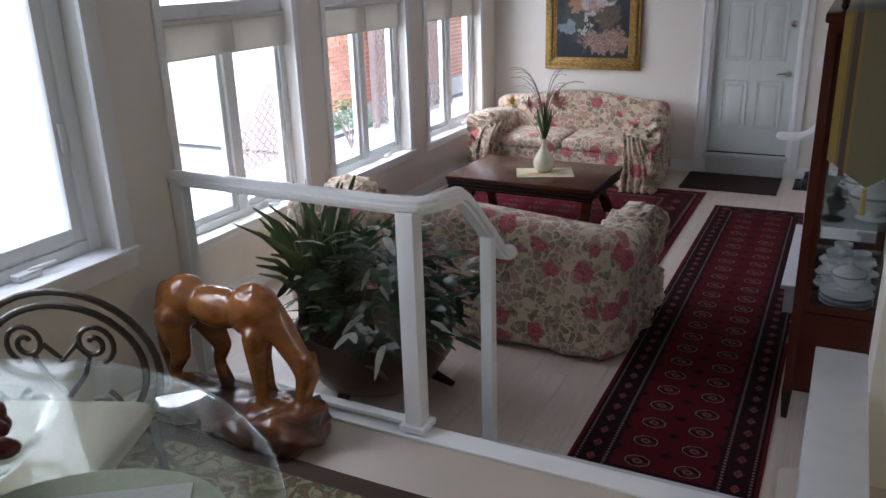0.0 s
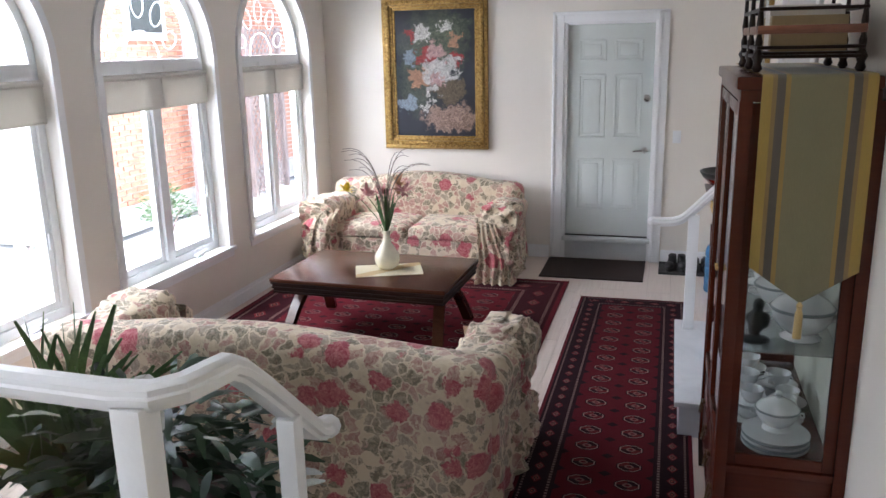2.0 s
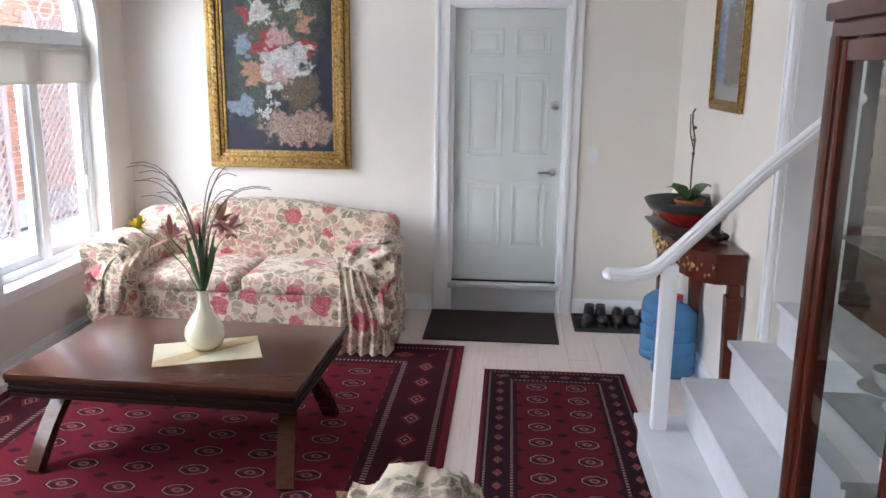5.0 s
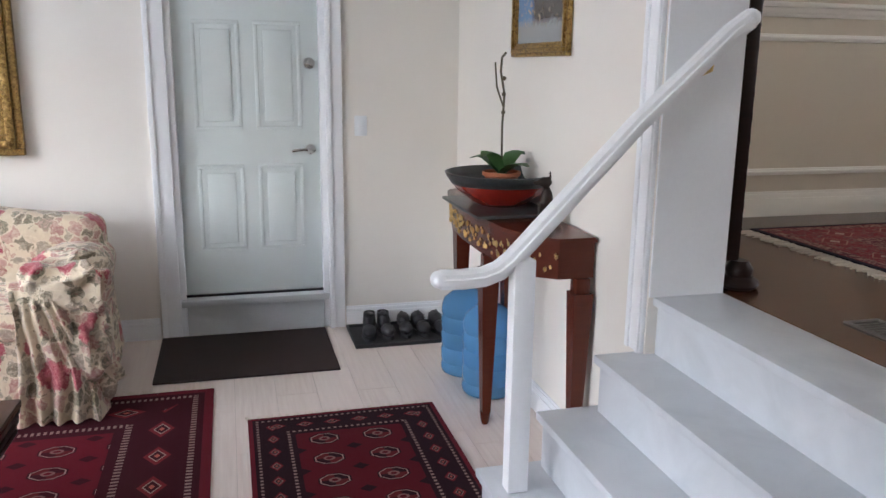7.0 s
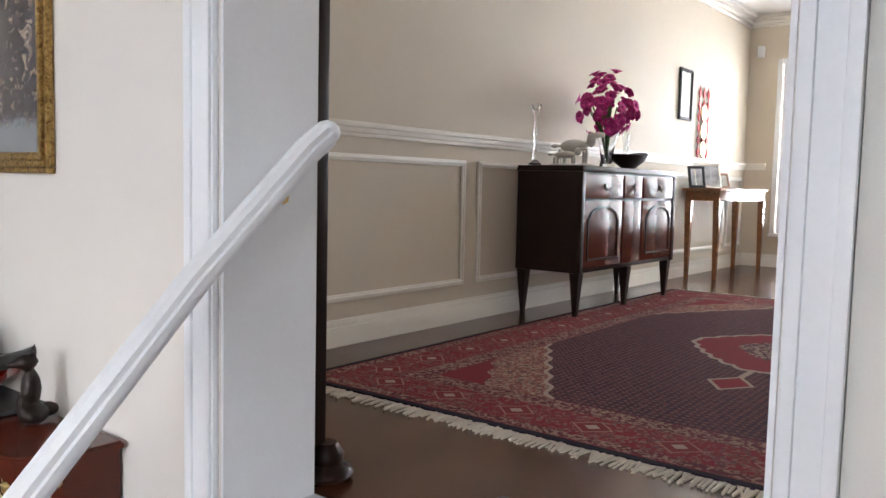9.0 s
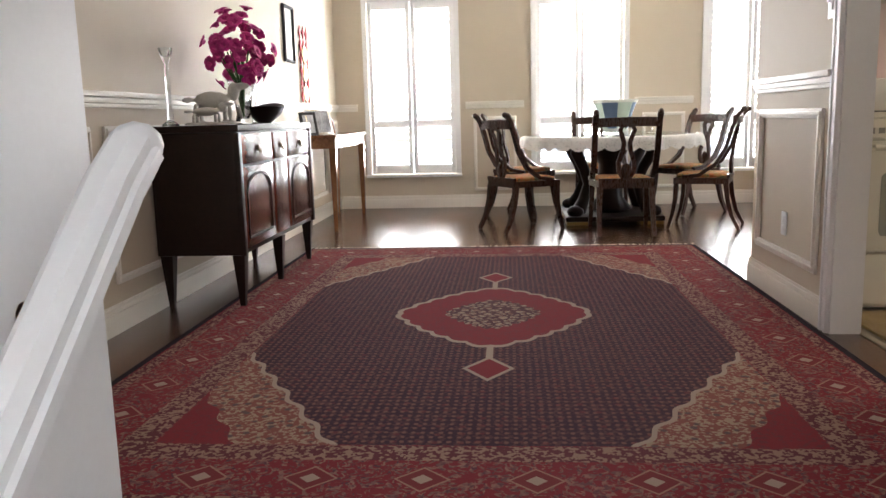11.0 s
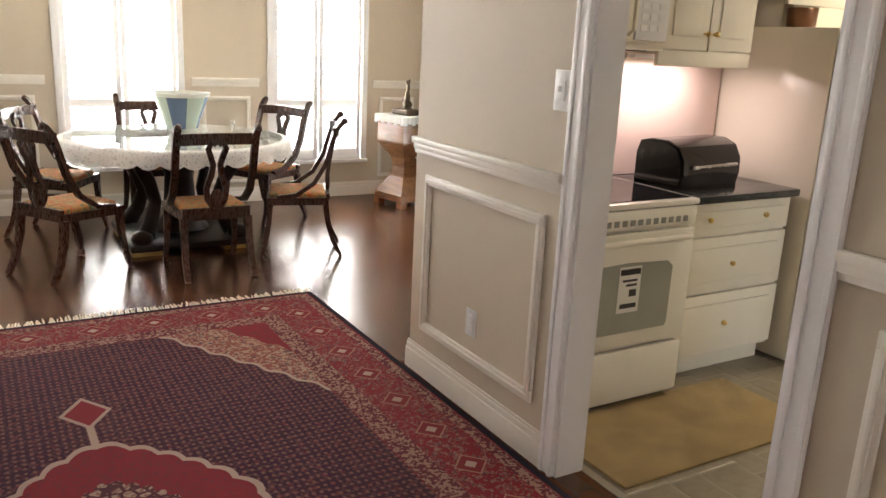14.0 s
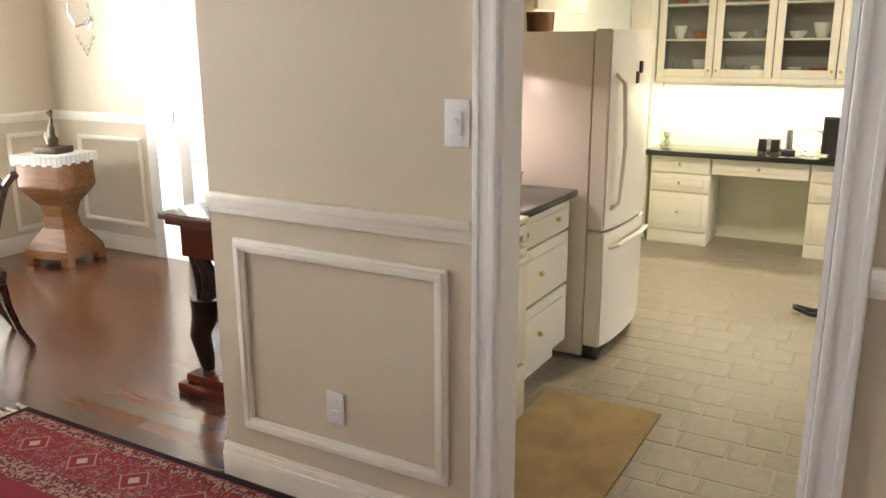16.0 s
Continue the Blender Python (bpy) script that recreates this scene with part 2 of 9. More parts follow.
def lathe(bm, profile, at=(0, 0, 0), n=24, sx=1.0, sy=1.0):
    """A profile [(r, z)] turned about the z axis at that place."""
    rings = []
    for r, z in profile:
        rings.append([bm.verts.new((at[0] + sx * r * math.cos(2 * math.pi * i / n), at[1] + sy * r * math.sin(2 * math.pi * i / n), at[2] + z)) for i in range(n)])
    for a, b in zip(rings, rings[1:]):
        for j in range(n):
            bm.faces.new((a[j], a[(j + 1) % n], b[(j + 1) % n], b[j]))
    bm.faces.new(rings[0][::-1])
    bm.faces.new(rings[-1])


def prism(bm, poly, z0, z1):
    """An upright prism on an outline [(x, y)]."""
    lo = [bm.verts.new((x, y, z0)) for x, y in poly]
    hi = [bm.verts.new((x, y, z1)) for x, y in poly]
    k = len(poly)
    for j in range(k):
        bm.faces.new((lo[j], lo[(j + 1) % k], hi[(j + 1) % k], hi[j]))
    bm.faces.new(lo[::-1])
    bm.faces.new(hi)


def slab(bm, poly, axis, a, b):
    """A plate with the outline poly, in the plane across axis, from a to b along it. poly: (y, z) for x, (x, z) for y."""
    def at(p, d):
        return (d, p[0], p[1]) if axis == "x" else (p[0], d, p[1])
    lo = [bm.verts.new(at(p, a)) for p in poly]
    hi = [bm.verts.new(at(p, b)) for p in poly]
    k = len(poly)
    for j in range(k):
        bm.faces.new((lo[j], lo[(j + 1) % k], hi[(j + 1) % k], hi[j]))
    bm.faces.new(lo[::-1])
    bm.faces.new(hi)


def blob(bm, at, r, sub=2, s=(1, 1, 1), rough=0.0, seed=0.0, freq=3.0):
    res = bmesh.ops.create_icosphere(bm, subdivisions=sub, radius=1.0)
    for v in res["verts"]:
        k = 1.0 + rough * noise.noise(v.co * freq + Vector((seed, seed * 1.7, seed * 0.3)))
        v.co = Vector((at[0] + v.co.x * r * s[0] * k, at[1] + v.co.y * r * s[1] * k, at[2] + v.co.z * r * s[2] * k))
    return res["verts"]


def mesh_of(name, bm, material, smooth=None):
    bmesh.ops.recalc_face_normals(bm, faces=bm.faces[:])
    me = bpy.data.meshes.new(name)
    bm.to_mesh(me)
    bm.free()
    me.materials.append(material)
    if smooth is not None and smooth > 0:
        for p in me.polygons:
            p.use_smooth = True
        me.set_sharp_from_angle(angle=radians(smooth))
    return me


def part(name, bm, material, parent, label="", smooth=35, at=None):
    ob = new(name, mesh_of(name, bm, material, smooth))
    ob.parent = parent
    if at is not None:
        ob.matrix_basis = at
    return tagged(ob, label)


def thing(name, label, category, at=(0, 0, 0), rz=0.0, group=""):
    """The empty at a thing's base, to which its parts are hung."""
    ob = new(name)
    ob.empty_display_size = 0.1
    ob.matrix_basis = pose(*at, 0, 0, rz)
    return tagged(ob, label, category, group)


def solo(name, bm, material, label, category, at=(0, 0, 0), rz=0.0, smooth=35, group=""):
    """A thing that is one mesh."""
    ob = new(name, mesh_of(name, bm, material, smooth))
    ob.matrix_basis = pose(*at, 0, 0, rz)
    return tagged(ob, label, category, group)


def setting(name, bm, material, label="", smooth=35):
    ob = new(name, mesh_of(name, bm, material, smooth))
    return tagged(ob, label, kind="structure")


def B():
    return bmesh.new()


# ---- the shell
H = 3.5            # ceiling
WX = -4.2          # window wall of the sun room
EX = 7.8           # window wall of the dining room
NY = -1.15         # long wall of the living room
SY = -4.32         # wall between living room and kitchen
ARCHES = (-4.65, -2.88, -1.11)
HALF, SILL, SPRING = 0.67, 0.54, 2.09


def arch(yc, r, n=20):
    return [(yc + r * math.cos(math.pi * (1 - i / n)), SPRING + r * math.sin(math.pi * i / n)) for i in range(n + 1)]


def arched_wall():
    bm = B()
    x0, x1 = WX - 0.22, WX
    edges = [-6.65]
    for yc in ARCHES:
        edges += [yc - HALF, yc + HALF]
    edges.append(0.0)
    for a, b in zip(edges[::2], edges[1::2]):
        box(bm, x0, x1, a, b, -0.1, H)
    for yc in ARCHES:
        box(bm, x0, x1, yc - HALF, yc + HALF, -0.1, SILL)
        curve = arch(yc, HALF)
        for (ya, za), (yb, zb) in zip(curve, curve[1:]):
            slab(bm, [(ya, za), (yb, zb), (yb, H), (ya, H)], "x", x0, x1)
    setting("wall_west", bm, WALL, "cream painted wall with three arched windows", 0)


arched_wall()
bm = B()                                                     # wall with the outer door
box(bm, WX - 0.22, -1.70, 0.0, 0.2, -0.1, H)
box(bm, -0.80, 0.29, 0.0, 0.2, -0.1, H)
box(bm, -1.70, -0.80, 0.0, 0.2, 2.335, H)
box(bm, -1.70, -0.80, 0.0, 0.2, -0.1, 0.0)
setting("wall_north", bm, WALL, "cream painted wall with a door in a white casing", 0)
bm = B()                                                     # breakfast nook walls
for z0, z1, a, b in ((-0.1, 1.22, -10.8, -6.65), (3.02, H, -10.8, -6.65), (1.22, 3.02, -10.8, -9.03), (1.22, 3.02, -7.0, -6.65)):
    box(bm, NX - 0.22, NX, a, b, z0, z1)
setting("wall_nook_west", bm, WALL, "beige wall of the raised breakfast nook with a casement window", 0)
bm = B()
box(bm, WX - 0.22, NX - 0.22, -6.87, -6.65, -0.1, H)
setting("wall_sun_south", bm, WALL, "cream painted end wall", 0)
bm = B()
box(bm, NX - 0.22, 1.6, -11.0, -10.8, -0.1, H)
setting("wall_nook_south", bm, WALL, "beige back wall of the breakfast nook", 0)
bm = B()                                                     # wall between sun room and living room
box(bm, 0.0, 0.29, -2.43, 0.0, -0.1, H)
box(bm, 0.0, 0.29, -6.05, -3.64, -0.1, H)
box(bm, 0.0, 0.29, -3.64, -2.43, 3.0, H)
box(bm, -0.15, 0.29, -6.35, -6.05, -0.1, H)
setting("wall_middle", bm, WALL, "cream wall with a wide opening over white steps", 0)
bm = B()
box(bm, 0.29, EX + 0.2, NY, NY + 0.2, -0.1, H)
setting("wall_living_north", bm, WALL_UP, "beige wall with white wainscot mouldings", 0)
WIN = ((-1.50, -2.42), (-3.245, -4.155), (-4.97, -5.86))
WZ0, WZ1 = 1.197, 2.985
bm = B()
e = [NY + 0.2] + [v for w in WIN for v in w] + [-6.7]
for a, b in zip(e[::2], e[1::2]):
    box(bm, EX, EX + 0.2, b, a, -0.1, H)
for a, b in WIN:
    box(bm, EX, EX + 0.2, b, a, -0.1, WZ0)
    box(bm, EX, EX + 0.2, b, a, WZ1, H)
setting("wall_east", bm, WALL_UP, "beige dining room wall with three shuttered windows", 0)
bm = B()                                                     # dining room's south wall with the glazed hall door
for a, b in ((6.62, EX + 0.2), (3.66, 5.75)):
    box(bm, a, b, -6.72, -6.5, -0.1, H)
box(bm, 5.75, 6.62, -6.72, -6.5, 3.0, H)
setting("wall_dining_south", bm, WALL_UP, "beige wall beside a glazed hall door", 0)
bm = B()                                                     # pier between living room and kitchen, kitchen walls
box(bm, 2.73, 3.86, -4.44, SY, -0.1, H)
box(bm, 3.72, 3.86, -6.5, -4.44, -0.1, H)
setting("wall_pier", bm, WALL_UP, "beige wainscoted wall beside the kitchen doorway", 0)
bm = B()
box(bm, 0.29, 1.86, -4.44, SY, -0.1, H)
box(bm, 1.86, 2.73, -4.44, SY, 3.0, H)
setting("wall_living_south", bm, WALL_UP, "beige wainscoted wall round the kitchen doorway", 0)
KITCHEN_PAINT = plain("pale_green_wall_paint", (0.74, 0.75, 0.60), 0.6, var=0.03)
for nm, b6 in (("wall_kitchen_south", (1.6, 4.0, -9.5, -9.3)), ("wall_kitchen_east", (3.78, 3.98, -9.3, -6.5)), ("wall_passage", (1.4, 1.6, -11.0, -9.3))):
    bm = B()
    box(bm, *b6, -0.1, H)
    setting(nm, bm, KITCHEN_PAINT, "pale painted kitchen wall", 0)
bm = B()
box(bm, WX - 0.22, EX + 0.2, -6.87, 0.2, H, H + 0.15)
box(bm, NX - 0.22, EX + 0.2, -11.0, -6.87, H, H + 0.15)
setting("ceiling", bm, CEIL, "flat white ceiling", 0)

# floors
bm = B()
box(bm, WX, 0.0, -7.0, 0.0, -0.2, -0.006)
setting("floor_sun_room", bm, plain("floor_joint", (0.50, 0.43, 0.385), 0.7), "pale laminate floor", 0)
bm = B()
box(bm, NX, -0.40, -10.8, -6.66, 0.0, NZ)
box(bm, -0.40, 1.3, -10.8, -6.35, 0.0, NZ - 0.004)
setting("floor_nook", bm, CARPET, "pale beige raised floor", 0)
bm = B()
box(bm, 0.29, EX, -6.5, NY, -0.2, L)
setting("floor_living", bm, HARDWOOD, "glossy reddish brown hardwood strip floor", 0)
bm = B()
box(bm, 1.3, 3.80, -9.3, -4.44, -0.1, L + 0.004)
setting("floor_kitchen", bm, plain("tile_grout", (0.34, 0.30, 0.23), 0.8), "grey-beige tiled kitchen floor", 0)

# steps up to the living room
NOSE = 0.025
for k, (x, z0, z1, ya) in enumerate(((-0.55, 0.0, 0.209, -2.33), (-0.34, 0.209, 0.418, -2.36), (-0.15, 0.418, 0.628, -2.40))):
    bm = B()
    box(bm, x, 0.28, -3.72, ya, z0, z1 - 0.03)
    box(bm, x - NOSE, 0.28, -3.735, ya + 0.01, z1 - 0.03, z1, 0.006)
    setting("step_%d" % (k + 1), bm, STEP, "white painted step with a rounded nosing", 30)
bm = B()
box(bm, 0.04, 0.289, -3.64, -2.43, 0.628, L - 0.03)
box(bm, 0.015, 0.289, -3.635, -2.435, L - 0.03, L, 0.006)
setting("step_4", bm, STEP, "white painted top step with a rounded nosing", 30)
# steps down from the nook
bm = B()
for i in range(3):
    z1 = NZ * (2 - i) / 3
    if i < 2:
        box(bm, -1.70, -0.40, -6.66, -6.40 + 0.27 * i, z1 - NZ / 3, z1, 0.005)
box(bm, -0.33, -0.15, -7.08, -6.02, 0.0, L + 0.012, 0.006)
setting("steps_nook", bm, STEP, "white steps down from the nook", 30)
bm = B()
box(bm, NX, -0.40, -6.75, -6.645, NZ, NZ + 0.012, 0.004)
setting("trim_nook_edge", bm, TRIM, "white edge board of the raised floor", 30)

# ---- sun room: windows, door, trim
def arched_window(i, yc):
    w = tagged(new("window_%d" % i), "white arched casement window with a cream roller shade", "window", kind="structure")
    w.matrix_basis = pose(WX, yc, 0)
    ir = HALF + 0.001

    def band(bm, x0, x1, r0, r1, z0):
        """An arched band from radius r0 to r1, with straight legs down to z0."""
        outer = [(-r1, z0)] + [(y - yc, z) for y, z in arch(yc, r1)] + [(r1, z0)]
        inner = [(-r0, z0)] + [(y - yc, z) for y, z in arch(yc, r0)] + [(r0, z0)]
        for a in range(len(outer) - 1):
            slab(bm, [outer[a], outer[a + 1], inner[a + 1], inner[a]], "x", x0, x1)
        bmesh.ops.remove_doubles(bm, verts=bm.verts[:], dist=0.0005)

    bm = B()
    band(bm, 0.001, 0.022, HALF - 0.004, HALF + 0.055, SILL - 0.02)
    part("casing", bm, TRIM, w, smooth=40)
    bm = B()
    box(bm, -0.06, 0.045, -HALF - 0.07, HALF + 0.07, SILL - 0.03, SILL + 0.004, 0.006)
    box(bm, 0.001, 0.02, -HALF - 0.06, HALF + 0.06, SILL - 0.085, SILL - 0.031, 0.004)
    part("window_sill", bm, TRIM, w)
    bm = B()
    band(bm, -0.17, -0.09, HALF - 0.06, HALF, SILL)
    box(bm, -0.17, -0.09, -HALF + 0.06, HALF - 0.06, SILL, SILL + 0.06)
    box(bm, -0.17, -0.075, -HALF + 0.06, HALF - 0.06, 1.99, 2.09, 0.004)
    part("window_frame", bm, VINYL, w, smooth=30)
    bm = B()
    box(bm, -0.165, -0.08, -0.045, 0.045, SILL + 0.06, 1.99, 0.004)
    part("mullion", bm, VINYL, w)
    for s in (-1, 1):
        a, b = sorted((s * 0.045, s * (HALF - 0.06)))
        bm = B()
        for y0, y1, z0, z1 in ((a, a + 0.045, 0.6, 1.99), (b - 0.045, b, 0.6, 1.99), (a + 0.045, b - 0.045, 0.6, 0.65), (a + 0.045, b - 0.045, 1.94, 1.99)):
            box(bm, -0.15, -0.105, y0, y1, z0, z1, 0.004)
        sash = part("sash", bm, VINYL, w)
        bm = B()
        box(bm, -0.135, -0.125, a + 0.045, b - 0.045, 0.65, 1.94)
        p = part("pane", bm, PANE, sash, smooth=0)
        p.visible_shadow = False
        bm = B()
        box(bm, -0.103, -0.09, b - 0.035 if s > 0 else a + 0.01, b - 0.01 if s > 0 else a + 0.035, 0.98, 1.08, 0.004)
        part("latch", bm, VINYL, sash)
    bm = B()
    curve = [(y - yc, z) for y, z in arch(yc, HALF - 0.06)]
    slab(bm, curve, "x", -0.135, -0.125)
    p = part("arch_pane", bm, PANE, w, smooth=0)
    p.visible_shadow = False
    bm = B()                                                  # scrolled grille in the arch
    for k in range(5):
        a = math.pi * (k + 0.5) / 5
        c = Vector((-0.15, 0.37 * math.cos(a), SPRING + 0.02 + 0.37 * math.sin(a)))
        sweep(bm, [c + 0.10 * Vector((0, math.cos(t) * math.sin(a) * 0.7 + 0.9 * math.cos(a) * math.sin(t), math.sin(a) * math.sin(t) - 0.6 * math.cos(a) * math.cos(t))) for t in [2 * math.pi * q / 14 for q in range(14)]], circle(0.006, 5), (1, 0, 0), True)
    sweep(bm, [(-0.15, 0.2 * math.cos(math.pi * q / 12), SPRING + 0.2 * math.sin(math.pi * q / 12)) for q in range(13)], circle(0.007, 5), (1, 0, 0))
    part("grille", bm, VINYL, w, "white scrolled grille")
    bm = B()
    box(bm, -0.072, -0.066, -HALF + 0.01, 0.09, 1.745, 1.985)
    box(bm, -0.065, -0.059, 0.07, HALF - 0.01, 1.752, 1.985)
    rod(bm, (-0.07, -HALF + 0.01, 1.975), (-0.07, HALF - 0.01, 1.975), 0.022, n=10)
    box(bm, -0.078, -0.06, -HALF + 0.01, HALF - 0.01, 1.738, 1.752, 0.003)
    part("roller_shade", bm, SHADE, w, "cream roller shade drawn up short")
    bm = B()
    box(bm, -0.075, -0.03, 0.27, 0.36, SILL + 0.004, SILL + 0.03, 0.006)
    rod(bm, (-0.05, 0.30, SILL + 0.03), (-0.03, 0.40, SILL + 0.05), 0.008, 0.006)
    part("crank_handle", bm, VINYL, w)


n = Nodes("cream_shade_cloth")
cloth = n.noise(n.scaled(n.coord(), (300, 300, 300)), 1.0, 2)
n.set(n.mix(cloth, (0.68, 0.66, 0.61), (0.76, 0.74, 0.69)), 0.85, Transmission_Weight=0.0)
tr = n.node("ShaderNodeBsdfTranslucent", Color=(0.74, 0.71, 0.65))
n.t.links.new(n.node("ShaderNodeMixShader", i0=0.22, i1=n.b.outputs[0], i2=tr), n.out.inputs[0])
SHADE = n.m
for i, yc in enumerate(ARCHES):
    arched_window(i + 1, yc)


def nook_window():
    w = tagged(new("window_4"), "large white casement window of the breakfast nook", "window", kind="structure")
    w.matrix_basis = pose(NX, -7.0, 1.22)
    bm = B()
    for y0, y1, z0, z1 in ((-0.005, 0.075, -0.08, 1.86), (-2.11, -2.025, -0.08, 1.86), (-2.03, 0.0, 1.795, 1.87), (-2.03, 0.0, -0.085, -0.001)):
        box(bm, 0.001, 0.024, y0, y1, z0, z1, 0.005)
    part("casing", bm, TRIM, w)
    bm = B()
    for y0, y1, z0, z1 in ((-0.06, 0, 0, 1.8), (-2.03, -1.97, 0, 1.8), (-1.97, -0.06, 0, 0.06), (-1.97, -0.06, 1.74, 1.8), (-1.06, -0.97, 0.06, 1.74)):
        box(bm, -0.17, -0.09, y0, y1, z0, z1, 0.004)
    part("window_frame", bm, VINYL, w)
    bm = B()
    box(bm, -0.09, 0.05, -2.1, 0.08, -0.012, 0.012, 0.006)
    part("window_sill", bm, TRIM, w)
    for a, b in ((-0.97, -0.06), (-1.97, -1.06)):
        bm = B()
        for y0, y1, z0, z1 in ((a, a + 0.05, 0.06, 1.74), (b - 0.05, b, 0.06, 1.74), (a + 0.05, b - 0.05, 0.06, 0.12), (a + 0.05, b - 0.05, 1.68, 1.74)):
            box(bm, -0.15, -0.105, y0, y1, z0, z1, 0.004)
        sash = part("sash", bm, VINYL, w)
        bm = B()
        box(bm, -0.135, -0.125, a + 0.05, b - 0.05, 0.12, 1.68)
        p = part("pane", bm, PANE, sash, smooth=0)
        p.visible_shadow = False
        bm = B()
        box(bm, -0.104, -0.09, b - 0.035, b - 0.012, 0.42, 0.53, 0.004)
        part("latch", bm, VINYL, sash)
    bm = B()
    box(bm, -0.085, -0.035, -0.42, -0.32, 0.012, 0.04, 0.008)
    rod(bm, (-0.06, -0.36, 0.04), (-0.03, -0.26, 0.05), 0.009, 0.007)
    part("crank_handle", bm, VINYL, w)


nook_window()


def outer_door():
    d = tagged(new("door_1"), "pale grey-green six-panel steel door, shut, with a satin lever", "door", kind="structure")
    d.matrix_basis = pose(-1.656, 0.05, 0.245)
    bm = B()
    box(bm, 0, 0.811, 0, 0.045, 0, 2.065, 0.003)
    leaf = part("leaf", bm, DOOR, d)
    for c in (0.10, 0.445):
        for z0, z1 in ((0.26, 0.78), (0.98, 1.60), (1.72, 1.93)):
            bm = B()
            for x0, x1, za, zb in ((c, c + 0.265, z0, z0 + 0.022), (c, c + 0.265, z1 - 0.022, z1), (c, c + 0.022, z0 + 0.022, z1 - 0.022), (c + 0.243, c + 0.265, z0 + 0.022, z1 - 0.022)):
                box(bm, x0, x1, -0.006, 0.002, za, zb, 0.004)
            box(bm, c + 0.05, c + 0.215, -0.005, 0.002, z0 + 0.05, z1 - 0.05, 0.006)
            part("panel", bm, DOOR, leaf)
    bm = B()
    rod(bm, (0.755, -0.012, 0.865), (0.755, 0.0, 0.865), 0.03, n=20)
    rod(bm, (0.755, -0.05, 0.865), (0.755, -0.01, 0.865), 0.011, n=12)
    sweep(bm, [(0.76, -0.05, 0.865), (0.72, -0.052, 0.868), (0.68, -0.05, 0.864), (0.645, -0.045, 0.858)], lambda t: circle(0.012 - 0.004 * t, 8))
    part("door_handle", bm, STEEL, d, "satin lever handle")
    bm = B()
    rod(bm, (0.758, -0.02, 1.365), (0.758, 0.0, 1.365), 0.03, 0.034, n=20)
    box(bm, 0.75, 0.766, -0.04, -0.018, 1.345, 1.385, 0.004)
    part("deadbolt", bm, STEEL, d, "satin deadbolt")
    bm = B()
    box(bm, -0.002, 0.813, -0.015, 0.05, -0.012, 0.0)
    part("weather_strip", bm, BLACK, d)
    bm = B()
    for x0, x1, z0, z1 in ((-0.044, -0.002, -0.24, 2.09), (0.813, 0.856, -0.24, 2.09), (-0.002, 0.813, 2.067, 2.09)):
        box(bm, x0, x1, -0.05, 0.14, z0, z1, 0.002)
    part("jamb", bm, TRIM, d)
    bm = B()
    for x0, x1, z0, z1 in ((-0.145, -0.035, -0.245, 2.185), (0.845, 0.94, -0.245, 2.185), (-0.035, 0.845, 2.085, 2.185)):
        box(bm, x0, x1, -0.072, -0.0501, z0, z1, 0.006)
        e = 0.03
        box(bm, x0, x0 + e, -0.084, -0.072, z0, z1, 0.005) if x1 - x0 < 0.2 else box(bm, x0 - 0.11, x1 + 0.095, -0.084, -0.072, z1 - e, z1, 0.005)
    part("casing", bm, TRIM, d)
    bm = B()
    box(bm, -0.03, 0.84, -0.085, 0.05, -0.055, -0.014, 0.006)
    box(bm, 0.0, 0.811, -0.055, 0.05, -0.245, -0.056)
    part("threshold", bm, plain("grey_sill_paint", (0.60, 0.62, 0.62), 0.45, var=0.06), d, "grey painted raised threshold")


outer_door()


def skirting(name, runs, material, h=0.13):
    """Baseboard runs: (x0, y0, x1, y1, nx, ny, z); n points into the room."""
    bm = B()
    for x0, y0, x1, y1, nx, ny, z in runs:
        for t, a, b in ((0.017, 0.0, h * 0.72), (0.011, h * 0.72, h * 0.9), (0.006, h * 0.9, h)):
            xa, xb = sorted((x0, x1)) if ny else sorted((x0, x0 + nx * t))
            ya, yb = sorted((y0, y0 + ny * t)) if ny else sorted((y0, y1))
            box(bm, xa, xb, ya, yb, z + a, z + b, 0.002)
    setting(name, bm, material, "moulded baseboard", 30)


skirting("baseboard", [(WX + 0.001, -0.01, WX + 0.001, -6.64, 1, 0, 0), (WX + 0.02, -0.001, -1.81, -0.001, 0, -1, 0), (-0.71, -0.001, -0.02, -0.001, 0, -1, 0),
                       (-0.001, -0.02, -0.001, -2.32, -1, 0, 0), (-0.001, -3.75, -0.001, -6.04, -1, 0, 0), (WX + 0.02, -6.649, NX, -6.649, 0, 1, 0)], TRIM)
skirting("baseboard_nook", [(NX + 0.001, -6.66, NX + 0.001, -10.79, 1, 0, NZ)], TRIM, 0.11)


def trim_strip(bm, axis, a0, a1, at, n, z0, z1, t):
    """A strip on a wall: along axis from a0 to a1, the wall's face at `at`, n: +1 or -1 into the room."""
    p, q = sorted((at + n * 0.001, at + n * t))
    lo, hi = sorted((a0, a1))
    if axis == "x":
        box(bm, lo, hi, p, q, z0, z1, min(0.004, t / 3))
    else:
        box(bm, p, q, lo, hi, z0, z1, min(0.004, t / 3))


